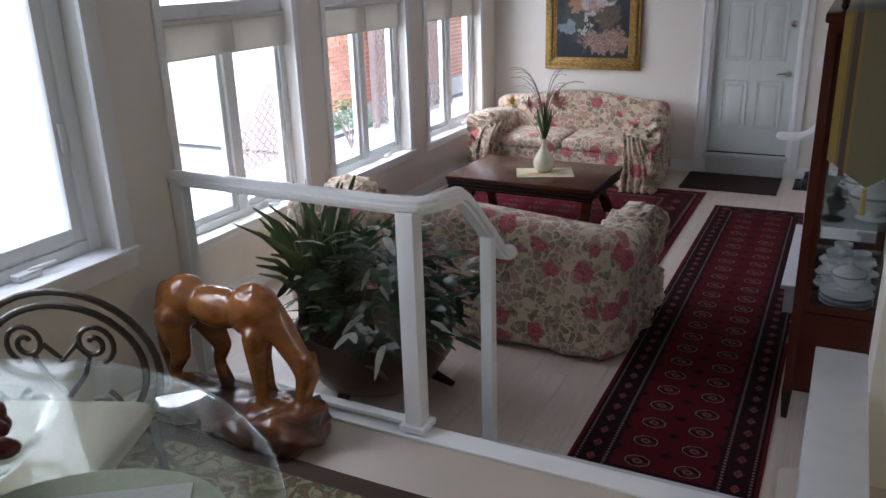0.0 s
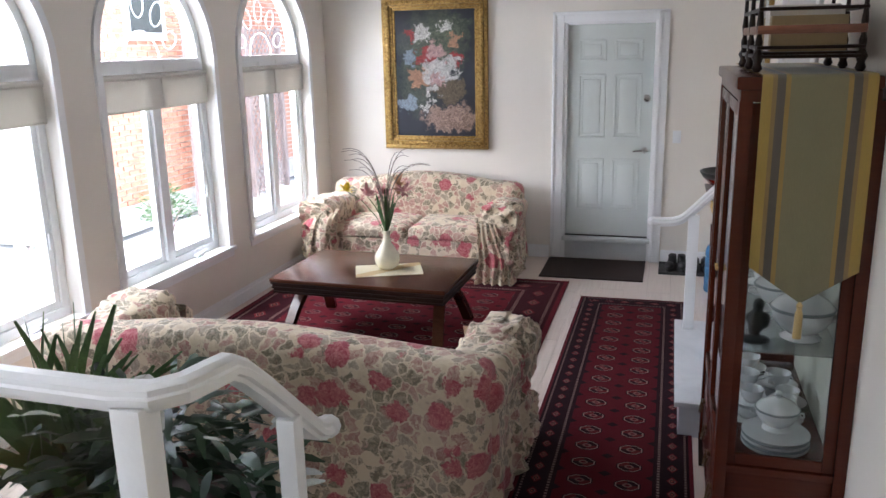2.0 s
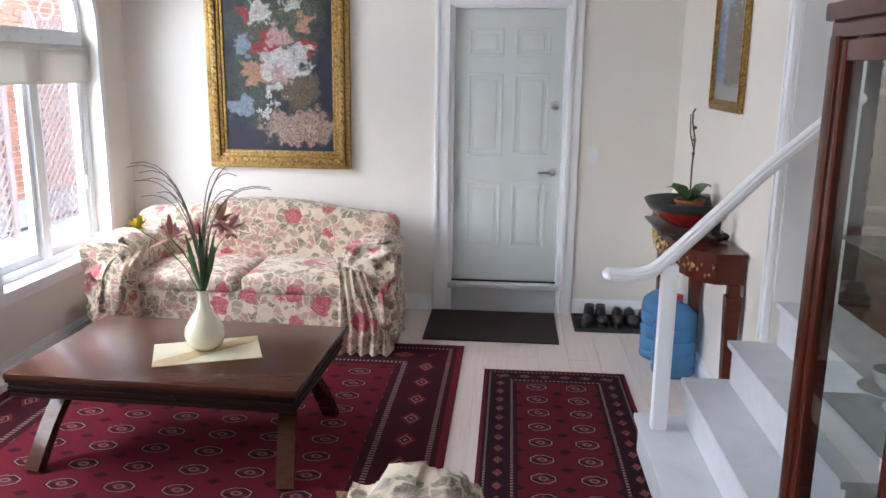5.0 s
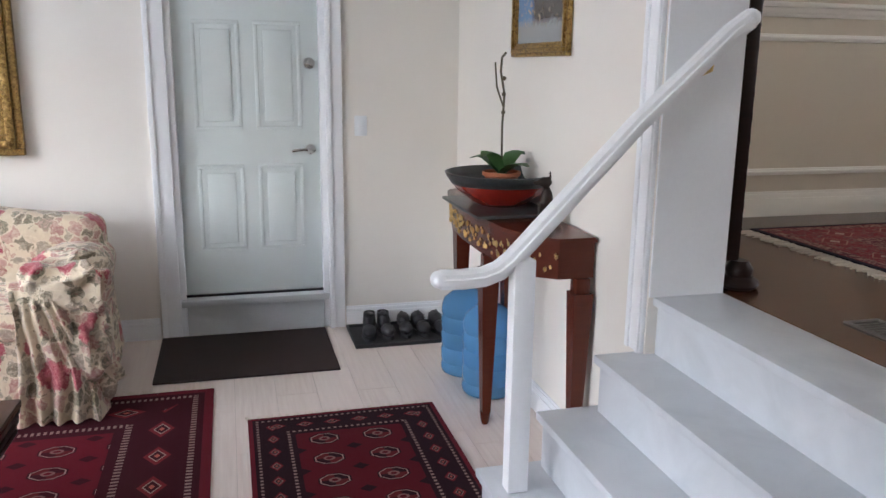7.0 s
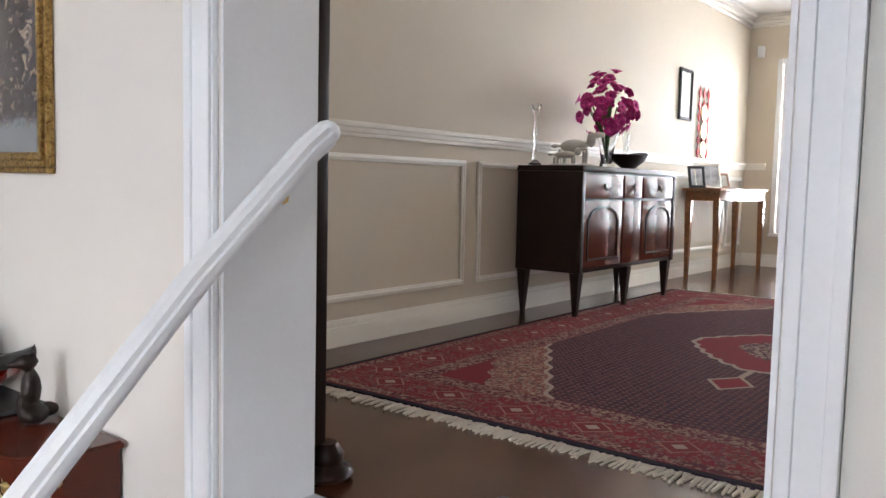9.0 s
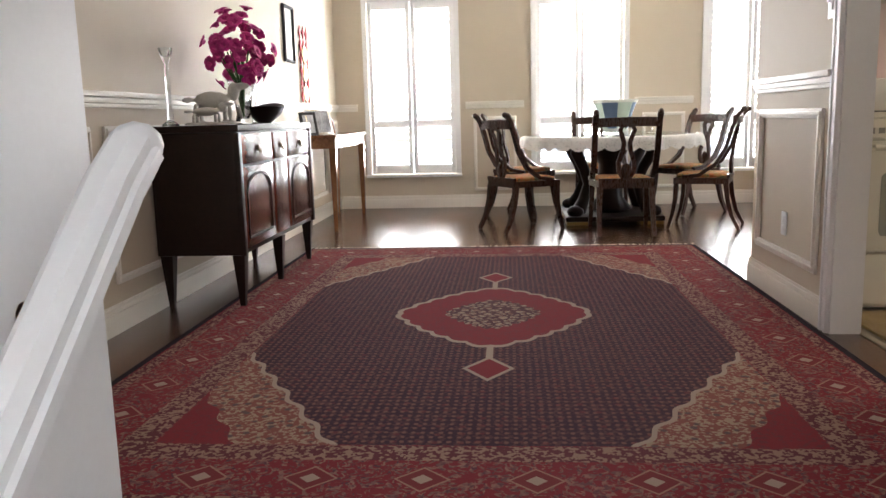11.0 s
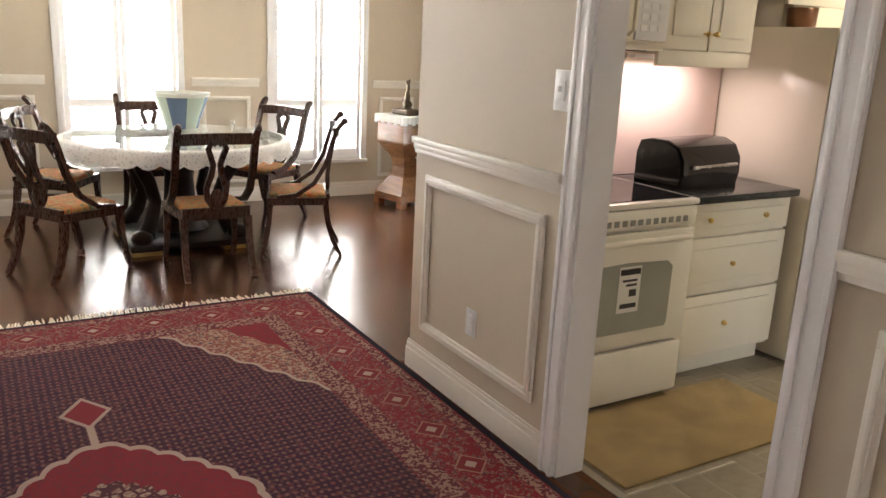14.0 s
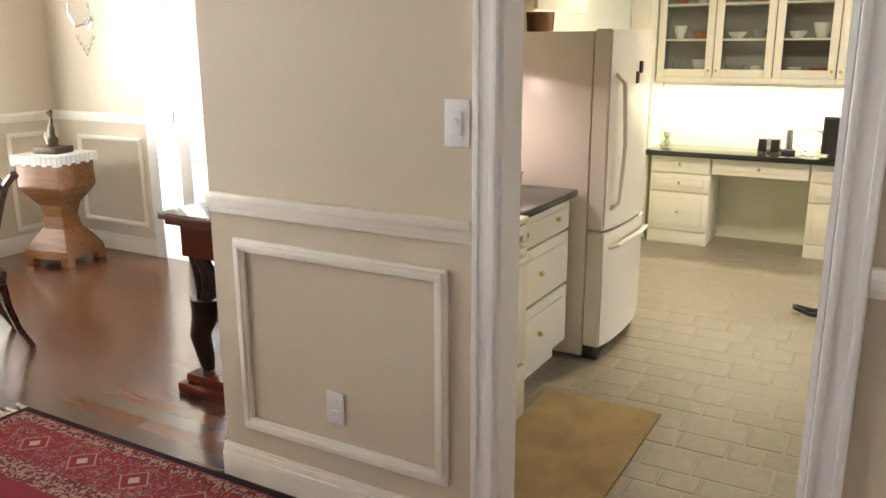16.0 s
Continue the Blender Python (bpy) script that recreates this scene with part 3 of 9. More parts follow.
# casing of the opening to the living room
bm = B()
for y0, y1, t in ((-2.425, -2.325, 0.018), (-2.35, -2.325, 0.026), (-3.725, -3.645, 0.018), (-3.725, -3.705, 0.026), (-3.668, -3.648, 0.026), (-2.42, -2.40, 0.026)):
    trim_strip(bm, "y", y0, y1, 0.0, -1, 0.63 if y0 > -3 else 0.63, 3.05, t)
box(bm, 0.0, 0.285, -2.44, -2.431, L, 3.0)
box(bm, 0.0, 0.285, -3.639, -3.63, L, 3.0)
setting("trim_opening", bm, TRIM, "white casing of the opening", 30)


def wall_switch(name, at, normal, wide=0.075, high=0.12, rocker=True, dimmer=False):
    s = thing(name, "white wall switch plate", "switch", at, normal)
    bm = B()
    box(bm, -wide / 2, wide / 2, -0.007, 0, -high / 2, high / 2, 0.003)
    part("plate", bm, VINYL, s)
    bm = B()
    box(bm, -0.017, 0.017, -0.012, -0.006, -0.034, 0.034, 0.002)
    part("rocker", bm, VINYL, s)
    if dimmer:
        bm = B()
        box(bm, -0.006, 0.006, -0.026, -0.011, -0.004, 0.016, 0.002)
        part("toggle", bm, VINYL, s)
    return s


wall_switch("light_switch", (-0.605, -0.001, 1.25), 0)

# handrail of the living room steps
def handrail():
    r = thing("handrail", "white painted handrail with a square post on the steps", "handrail", (-0.487, -2.49, 0.21))
    sec = [(-0.022, -0.026), (-0.022, -0.014), (-0.034, -0.010), (-0.034, 0.006), (-0.028, 0.010), (-0.026, 0.022), (-0.012, 0.032), (0.012, 0.032), (0.026, 0.022), (0.028, 0.010), (0.034, 0.006), (0.034, -0.010), (0.022, -0.014), (0.022, -0.026)]
    bm = B()
    pts = [(-0.27, 0, 0.745), (-0.20, 0, 0.743), (-0.13, 0, 0.748), (-0.08, 0, 0.765), (-0.04, 0, 0.795), (0.0, 0, 0.835), (0.36, -0.02, 1.222), (0.66, -0.035, 1.505), (0.715, -0.037, 1.545)]
    sweep(bm, pts, sec)
    part("rail", bm, TRIM, r, smooth=24)
    for at in ((-0.27, 0, 0.748), (0.72, -0.037, 1.552)):
        bm = B()
        blob(bm, at, 0.04, 2, (0.8, 0.85, 0.75))
        part("end_cap", bm, TRIM, r)
    bm = B()
    box(bm, -0.035, 0.035, -0.03, 0.03, 0.0, 0.80, 0.003)
    part("post", bm, TRIM, r)
    bm = B()
    sweep(bm, [(0.60, 0.058, 1.375), (0.60, 0.03, 1.375), (0.60, -0.03, 1.39), (0.60, -0.034, 1.41)], circle(0.006, 8), (1, 0, 0))
    rod(bm, (0.60, 0.05, 1.375), (0.60, 0.059, 1.375), 0.014, n=14)
    part("bracket", bm, BRASS, r, "brass wall bracket")


handrail()


def nook_railing():
    r = thing("railing", "white railing with glass infill at the edge of the raised nook", "railing", (-1.73, -6.685, NZ + 0.012))
    sec = [(-0.024, -0.028), (-0.024, -0.016), (-0.038, -0.012), (-0.038, 0.004), (-0.031, 0.009), (-0.029, 0.022), (-0.014, 0.032), (0.014, 0.032), (0.029, 0.022), (0.031, 0.009), (0.038, 0.004), (0.038, -0.012), (0.024, -0.016), (0.024, -0.028)]
    bm = B()
    pts = [(-1.165, 0.03, 0.936), (-0.6, 0.015, 0.936), (-0.04, 0.0, 0.936), (0.04, 0.01, 0.938), (0.09, 0.05, 0.944), (0.115, 0.11, 0.95), (0.12, 0.17, 0.945), (0.12, 0.22, 0.915), (0.12, 0.32, 0.83), (0.118, 0.55, 0.62), (0.116, 0.60, 0.575), (0.115, 0.64, 0.555), (0.115, 0.67, 0.55)]
    sweep(bm, pts, sec)
    part("rail", bm, TRIM, r, smooth=24)
    bm = B()
    blob(bm, (0.12, 0.685, 0.545), 0.045, 2, (0.9, 0.9, 0.8))
    part("end_cap", bm, TRIM, r)
    for x, y, z0, z1, w in ((0.0, 0.0, 0.0, 0.92, 0.036), (-1.135, 0.03, 0.0, 0.92, 0.03), (0.13, 0.43, -NZ / 3 * 2 - 0.012, 0.70, 0.026)):
        bm = B()
        box(bm, x - w, x + w, y - w, y + w, z0, z1, 0.003)
        if z0 == 0 and x == 0:
            box(bm, x - w - 0.02, x + w + 0.02, y - w - 0.02, y + w + 0.02, 0.012, 0.035, 0.003)
        part("post", bm, TRIM, r)
    bm = B()
    box(bm, -1.10, -0.04, 0.008, 0.016, 0.03, 0.90)
    part("glass_panel", bm, GLASS, r, "clear glass infill panel", 0)
    bm = B()
    box(bm, -1.10, -0.04, -0.012, 0.036, 0.013, 0.03, 0.002)
    part("bottom_rail", bm, TRIM, r)


nook_railing()

# ---- sun room: fabrics and rugs
def floral():
    """Cream cloth printed with roses, buds and grey-green leaves."""
    n = Nodes("floral_slipcover")
    v = n.coord()
    wob = n.node("ShaderNodeVectorMath", 0, p_operation="SCALE", i0=n.noise(v, 14, 3, out=1), Scale=0.085)
    p = n.node("ShaderNodeVectorMath", 0, p_operation="ADD", i0=v, i1=wob)
    petal = n.noise(p, 46, 3, 0.6, 1.4)
    tint = n.xyz(n.voronoi(p, 16.5, 1))
    gap = n.voronoi(p, 16.5, 0, "DISTANCE_TO_EDGE")
    heart = n.voronoi(p, 16.5)
    ground = n.mix(n.noise(v, 3, 3), (0.66, 0.55, 0.40), (0.74, 0.64, 0.48))
    lc = n.ramp(tint[0], (0.0, (0.20, 0.175, 0.115)), (0.22, (0.34, 0.28, 0.21)), (0.42, (0.42, 0.21, 0.18)), (0.58, (0.66, 0.55, 0.40)), (0.74, (0.20, 0.165, 0.11)), (0.86, (0.50, 0.29, 0.24)), hard=True)
    lc = n.mix(n.math("MULTIPLY", n.step(petal, 0.44, 0.60), 0.55), lc, (0.66, 0.55, 0.41))
    lc = n.mix(n.math("MULTIPLY", n.step(heart, 0.22, 0.05), 0.35), lc, (0.16, 0.06, 0.05))
    inside = n.step(n.math("MULTIPLY_ADD", petal, 0.42, gap), 0.265, 0.285)
    c = n.mix(n.math("MULTIPLY", inside, n.math("GREATER_THAN", tint[1], 0.10)), ground, lc)
    q = n.scaled(p, (1, 1, 1), (0.4, 0.7, 0.2))
    pale = n.step(n.math("MULTIPLY_ADD", petal, 0.34, n.voronoi(q, 8.6)), 0.50, 0.45)
    pt = n.xyz(n.voronoi(q, 8.6, 1))
    pc = n.mix(n.step(petal, 0.38, 0.60), n.mix(n.math("GREATER_THAN", pt[1], 0.5), (0.32, 0.13, 0.11), (0.20, 0.18, 0.12)), (0.55, 0.38, 0.30))
    c = n.mix(n.math("MULTIPLY", pale, n.math("GREATER_THAN", pt[0], 0.40)), c, pc)
    big = n.voronoi(p, 5.6)
    pick = n.xyz(n.voronoi(p, 5.6, 1))
    rose = n.step(n.math("MULTIPLY_ADD", petal, 0.20, big), 0.47, 0.43)
    rc = n.mix(n.step(petal, 0.36, 0.64), (0.36, 0.05, 0.075), (0.58, 0.21, 0.21))
    c = n.mix(n.math("MULTIPLY", rose, n.math("GREATER_THAN", pick[0], 0.32)), c, rc)
    n.set(c, 0.85, Sheen_Weight=0.2)
    weave = n.noise(n.scaled(v, (420, 420, 420)), 1.0, 1)
    crease = n.noise(v, 11, 4, 0.55, 0.8)
    return n.bump(n.math("MULTIPLY_ADD", weave, 0.08, crease), 0.6, 0.03).m


FLORAL = floral()


def carpet_finish(n, c, v):
    pile = n.noise(n.scaled(v, (260, 260, 260)), 1.0, 2)
    worn = n.noise(v, 2.2, 4)
    c = n.mix(n.math("MULTIPLY", n.step(worn, 0.5, 0.8), 0.06), c, (0.20, 0.07, 0.06))
    c = n.mix(n.math("MULTIPLY", pile, 0.4), c, n.mix(0.5, c, (0.01, 0.005, 0.006)))
    n.set(c, 0.95, Specular_IOR_Level=0.15)
    return n.bump(pile, 0.4, 0.004).m


def bokhara(name, hw, hl, px, py, bw, field=(0.115, 0.006, 0.013), dark=(0.018, 0.005, 0.009)):
    """A red field of octagonal guls with a dark border of small lozenges; the rug lies about its own centre."""
    n = Nodes(name)
    v = n.coord()
    x, y, z = n.xyz(v)
    cream = (0.31, 0.22, 0.185)

    def cells(u, w, du, dw, off=0.0):
        a = n.math("MULTIPLY", n.math("SUBTRACT", n.math("FRACT", n.math("ADD", n.math("DIVIDE", u, du), off)), 0.5), 2.0)
        b = n.math("MULTIPLY", n.math("SUBTRACT", n.math("FRACT", n.math("ADD", n.math("DIVIDE", w, dw), off)), 0.5), 2.0)
        return a, b

    a, b = cells(x, y, px, py)
    aa, bb = n.math("ABSOLUTE", a), n.math("ABSOLUTE", b)
    d = n.math("MAXIMUM", n.math("MAXIMUM", aa, bb), n.math("MULTIPLY", n.math("ADD", aa, bb), 0.72))
    quarter = n.math("GREATER_THAN", n.math("MULTIPLY", a, b), 0.0)
    c = n.mix(n.math("LESS_THAN", d, 0.56), field, dark)
    c = n.mix(n.math("LESS_THAN", d, 0.50), c, cream)
    c = n.mix(n.math("LESS_THAN", d, 0.455), c, n.mix(quarter, (0.10, 0.012, 0.014), dark))
    c = n.mix(n.math("LESS_THAN", d, 0.20), c, (0.20, 0.11, 0.095))
    c = n.mix(n.math("LESS_THAN", d, 0.11), c, field)
    a2, b2 = cells(x, y, px, py, 0.5)
    d2 = n.math("ADD", n.math("ABSOLUTE", a2), n.math("ABSOLUTE", b2))
    c = n.mix(n.math("LESS_THAN", d2, 0.30), c, dark)
    ex = n.math("SUBTRACT", hw, n.math("ABSOLUTE", x))
    ey = n.math("SUBTRACT", hl, n.math("ABSOLUTE", y))
    e = n.math("DIVIDE", n.math("MINIMUM", ex, ey), bw)
    along = n.math("ADD", n.math("MULTIPLY", n.math("LESS_THAN", ex, ey), y), n.math("MULTIPLY", n.math("GREATER_THAN", ex, ey), x))
    m = n.math("ABSOLUTE", n.math("SUBTRACT", n.math("FRACT", n.math("DIVIDE", along, bw * 0.62)), 0.5))
    loz = n.math("ADD", n.math("MULTIPLY", m, 1.9), n.math("MULTIPLY", n.math("ABSOLUTE", n.math("SUBTRACT", e, 0.52)), 4.6))
    bc = n.mix(n.math("LESS_THAN", loz, 0.62), dark, (0.16, 0.015, 0.02))
    bc = n.mix(n.math("LESS_THAN", loz, 0.40), bc, cream)
    bc = n.mix(n.math("LESS_THAN", loz, 0.33), bc, dark)
    bc = n.mix(n.math("LESS_THAN", loz, 0.14), bc, (0.36, 0.10, 0.07))
    dots = n.math("GREATER_THAN", n.math("FRACT", n.math("DIVIDE", along, 0.026)), 0.5)
    line = n.math("MULTIPLY", n.math("LESS_THAN", n.math("ABSOLUTE", n.math("SUBTRACT", e, 0.86)), 0.035), dots)
    line = n.math("MAXIMUM", line, n.math("MULTIPLY", n.math("LESS_THAN", n.math("ABSOLUTE", n.math("SUBTRACT", e, 0.2)), 0.03), dots))
    bc = n.mix(n.math("MULTIPLY", line, 0.8), bc, cream)
    bc = n.mix(n.math("LESS_THAN", e, 0.1), bc, (0.12, 0.01, 0.018))
    c = n.mix(n.math("LESS_THAN", e, 1.0), c, bc)
    return carpet_finish(n, c, v)


def persian(name, hw, hl):
    """Navy field with fine lattice, red border, a scalloped red medallion and cream corner spandrels; long side along x."""
    n = Nodes(name)
    v = n.coord()
    x, y, z = n.xyz(v)
    cream, red, navy = (0.42, 0.31, 0.25), (0.225, 0.022, 0.032), (0.052, 0.018, 0.034)
    ax, ay = n.math("ABSOLUTE", x), n.math("ABSOLUTE", y)
    fine = n.voronoi(n.scaled(v, (16, 16, 16)), 1.0, 0, "F1", 0.25)
    speck = n.voronoi(n.scaled(v, (95, 95, 95)), 1.0, 1)
    rows = n.math("MULTIPLY", n.math("SINE", n.math("MULTIPLY", x, 92.0)), n.math("SINE", n.math("MULTIPLY", y, 112.0)))
    rows = n.math("ADD", n.math("ABSOLUTE", rows), n.math("MULTIPLY", n.noise(v, 60, 2), 0.5))
    sp = n.xyz(speck)
    c = n.mix(n.step(rows, 0.86, 1.05), navy, (0.19, 0.085, 0.075))
    c = n.mix(n.math("MULTIPLY", n.step(fine, 0.2, 0.14), 0.5), c, (0.20, 0.04, 0.045))
    c = n.mix(n.math("MULTIPLY", n.math("GREATER_THAN", sp[0], 0.72), 0.35), c, (0.20, 0.085, 0.075))
    weave = n.mix(n.math("GREATER_THAN", sp[1], 0.55), cream, (0.20, 0.07, 0.06))
    # spandrels
    s = n.math("ADD", n.math("DIVIDE", n.math("SUBTRACT", hw - 0.42, ax), 0.92), n.math("DIVIDE", n.math("SUBTRACT", hl - 0.42, ay), 0.54))
    s = n.math("ADD", s, n.math("MULTIPLY", n.math("SINE", n.math("MULTIPLY", n.math("SUBTRACT", ax, ay), 26.0)), 0.025))
    c = n.mix(n.math("LESS_THAN", s, 1.0), c, cream)
    c = n.mix(n.math("LESS_THAN", s, 0.96), c, n.mix(n.step(n.voronoi(v, 24), 0.22, 0.34), n.mix(0.8, cream, navy), n.mix(n.math("GREATER_THAN", sp[1], 0.4), (0.37, 0.26, 0.19), (0.24, 0.08, 0.065))))
    c = n.mix(n.math("LESS_THAN", s, 0.45), c, n.mix(n.math("GREATER_THAN", sp[2], 0.75), red, (0.17, 0.03, 0.04)))
    # medallion
    ang = n.math("ARCTAN2", n.math("DIVIDE", y, 0.46), n.math("DIVIDE", x, 0.57))
    rad = n.math("POWER", n.math("ADD", n.math("POWER", n.math("DIVIDE", ax, 0.57), 1.35), n.math("POWER", n.math("DIVIDE", ay, 0.46), 1.35)), 0.74)
    scal = n.math("MULTIPLY_ADD", n.math("ABSOLUTE", n.math("SINE", n.math("MULTIPLY", ang, 12.0))), -0.05, rad)
    c = n.mix(n.math("LESS_THAN", scal, 1.0), c, cream)
    c = n.mix(n.math("LESS_THAN", scal, 0.94), c, n.mix(n.math("GREATER_THAN", sp[2], 0.75), red, (0.17, 0.03, 0.04)))
    c = n.mix(n.math("LESS_THAN", scal, 0.47), c, n.mix(n.step(n.voronoi(v, 24, 0, "DISTANCE_TO_EDGE"), 0.10, 0.16), (0.09, 0.03, 0.04), n.mix(n.math("GREATER_THAN", sp[0], 0.6), (0.36, 0.26, 0.20), (0.26, 0.13, 0.10))))
    px = n.math("SUBTRACT", ax, 0.86)
    pd = n.math("ADD", n.math("DIVIDE", n.math("ABSOLUTE", px), 0.15), n.math("DIVIDE", ay, 0.10))
    c = n.mix(n.math("LESS_THAN", pd, 1.0), c, cream)
    c = n.mix(n.math("LESS_THAN", pd, 0.8), c, red)
    stem = n.math("MULTIPLY", n.math("LESS_THAN", ay, 0.014), n.math("MULTIPLY", n.math("GREATER_THAN", ax, 0.56), n.math("LESS_THAN", ax, 0.74)))
    c = n.mix(stem, c, cream)
    # borders
    ex, ey = n.math("SUBTRACT", hw, ax), n.math("SUBTRACT", hl, ay)
    e = n.math("MINIMUM", ex, ey)
    along = n.math("ADD", n.math("MULTIPLY", n.math("LESS_THAN", ex, ey), y), n.math("MULTIPLY", n.math("GREATER_THAN", ex, ey), x))
    fl = n.math("ABSOLUTE", n.math("SUBTRACT", n.math("FRACT", n.math("DIVIDE", along, 0.30)), 0.5))
    loz = n.math("ADD", n.math("MULTIPLY", fl, 2.6), n.math("MULTIPLY", n.math("ABSOLUTE", n.math("SUBTRACT", e, 0.20)), 9.0))
    vine = n.step(n.noise(v, 26, 2, 0.5, 2.5), 0.50, 0.54)
    bc = n.mix(vine, red, n.mix(sp[0], (0.33, 0.17, 0.13), (0.10, 0.03, 0.05)))
    bc = n.mix(n.math("LESS_THAN", loz, 0.66), bc, (0.36, 0.20, 0.15))
    bc = n.mix(n.math("LESS_THAN", loz, 0.58), bc, (0.20, 0.03, 0.035))
    bc = n.mix(n.math("LESS_THAN", loz, 0.25), bc, cream)
    guard = n.math("MAXIMUM", n.math("LESS_THAN", n.math("ABSOLUTE", n.math("SUBTRACT", e, 0.065)), 0.025), n.math("LESS_THAN", n.math("ABSOLUTE", n.math("SUBTRACT", e, 0.365)), 0.05))
    bc = n.mix(guard, bc, n.mix(n.math("GREATER_THAN", sp[1], 0.45), (0.33, 0.20, 0.15), (0.13, 0.03, 0.04)))
    bc = n.mix(n.math("LESS_THAN", e, 0.03), bc, (0.016, 0.012, 0.022))
    c = n.mix(n.math("LESS_THAN", e, 0.42), c, bc)
    return carpet_finish(n, c, v)


WOOL = plain("cream_wool_fringe", (0.62, 0.56, 0.46), 0.9, var=0.15, bump=0.3)


def fringed_rug(name, label, material, cx, cy, z, hw, hl, ends, knot=0.018, length=0.05, thick=0.010):
    """A rug about its centre; ends: the sides with fringes, out of '+x', '-x', '+y', '-y'."""
    bm = B()
    nx, ny = max(2, int(hw * 14)), max(2, int(hl * 14))
    grid = [[bm.verts.new((-hw + 2 * hw * i / nx, -hl + 2 * hl * j / ny, thick + 0.0025 * noise.noise(Vector((i * 0.4, j * 0.4, 3.3))))) for j in range(ny + 1)] for i in range(nx + 1)]
    for i in range(nx):
        for j in range(ny):
            bm.faces.new((grid[i][j], grid[i + 1][j], grid[i + 1][j + 1], grid[i][j + 1]))
    rim = [g[0] for g in grid] + [grid[-1][j] for j in range(1, ny + 1)] + [grid[i][-1] for i in range(nx - 1, -1, -1)] + [grid[0][j] for j in range(ny - 1, 0, -1)]
    low = [bm.verts.new((q.co.x, q.co.y, 0.0005)) for q in rim]
    for i in range(len(rim)):
        j = (i + 1) % len(rim)
        bm.faces.new((rim[i], low[i], low[j], rim[j]))
    rug = solo(name, bm, material, label, "rug", (cx, cy, z), smooth=60)
    rnd = random.Random(5)
    bm = B()
    for side in ends:
        along_y = side[1] == "x"
        s = 1 if side[0] == "+" else -1
        span = hl if along_y else hw
        base = (hw if along_y else hl) * s
        k = -span
        while k < span:
            ln = length * rnd.uniform(0.7, 1.15)
            da, zz = rnd.gauss(0, 0.012), rnd.uniform(0.002, 0.007)
            w = knot * 0.4
            q = [(k - w, base), (k + w, base), (k + da + w * 0.6, base + s * ln), (k + da - w * 0.6, base + s * ln)]
            lo = [(b, a, 0.001) if along_y else (a, b, 0.001) for a, b in q]
            hi = [(b, a, zz + 0.002) if along_y else (a, b, zz + 0.002) for a, b in q]
            lv, hv = [bm.verts.new(p) for p in lo], [bm.verts.new(p) for p in hi]
            for t in range(4):
                bm.faces.new((lv[t], lv[(t + 1) % 4], hv[(t + 1) % 4], hv[t]))
            bm.faces.new(hv)
            k += knot
    f = part("fringe", bm, WOOL, rug, "cream wool fringe", 0)
    f["kind"] = "stuff"
    return rug


fringed_rug("area_rug", "deep red rug with rows of octagonal medallions under the coffee table", bokhara("red_bokhara_wool", 1.30, 1.60, 0.27, 0.19, 0.42, (0.115, 0.006, 0.014), (0.040, 0.004, 0.009)), -2.80, -2.47, 0.0, 1.30, 1.60, ("+y",), 0.016, 0.045)
fringed_rug("runner_rug", "long dark red runner rug with a dark patterned border", bokhara("red_runner_wool", 0.437, 2.40, 0.235, 0.185, 0.20, (0.090, 0.005, 0.011)), -0.909, -3.685, 0.0, 0.437, 2.40, ("+y", "-y"), 0.014, 0.03)
fringed_rug("persian_rug", "large navy and red rug with a scalloped medallion on the hardwood", persian("navy_persian_wool", 2.0, 1.395), 3.065, -2.885, L, 2.0, 1.395, ("+x", "-x"), 0.0125, 0.085, 0.012)
bm = B()
box(bm, -0.48, 0.48, -0.36, 0.36, 0, 0.012, 0.004)
solo("door_mat", bm, plain("dark_brown_mat", (0.028, 0.014, 0.012), 0.9, var=0.3, bscale=300, bump=0.7), "dark brown ribbed door mat before the door", "mat", (-1.325, -0.385, 0.0))


# ---- sofas under floral throws
def softbox(bm, x0, x1, y0, y1, z0, z1, r, cuts, warp=None):
    """A cushion-like box with round edges; warp(co) moves its points on."""
    res = bmesh.ops.create_cube(bm, size=2.0)
    edges = list({e for v in res["verts"] for e in v.link_edges})
    bmesh.ops.subdivide_edges(bm, edges=edges, cuts=cuts, use_grid_fill=True)
    vs = list(bm.verts)
    c = Vector(((x0 + x1) / 2, (y0 + y1) / 2, (z0 + z1) / 2))
    h = Vector(((x1 - x0) / 2, (y1 - y0) / 2, (z1 - z0) / 2))
    for v in vs:
        p = Vector((v.co.x * h.x, v.co.y * h.y, v.co.z * h.z))
        q = Vector([max(-h[i] + r, min(h[i] - r, p[i])) for i in range(3)])
        d = p - q
        if d.length > 1e-6:
            p = q + d.normalized() * r
        v.co = c + p
        if warp:
            v.co = warp(v.co.copy())
    return vs


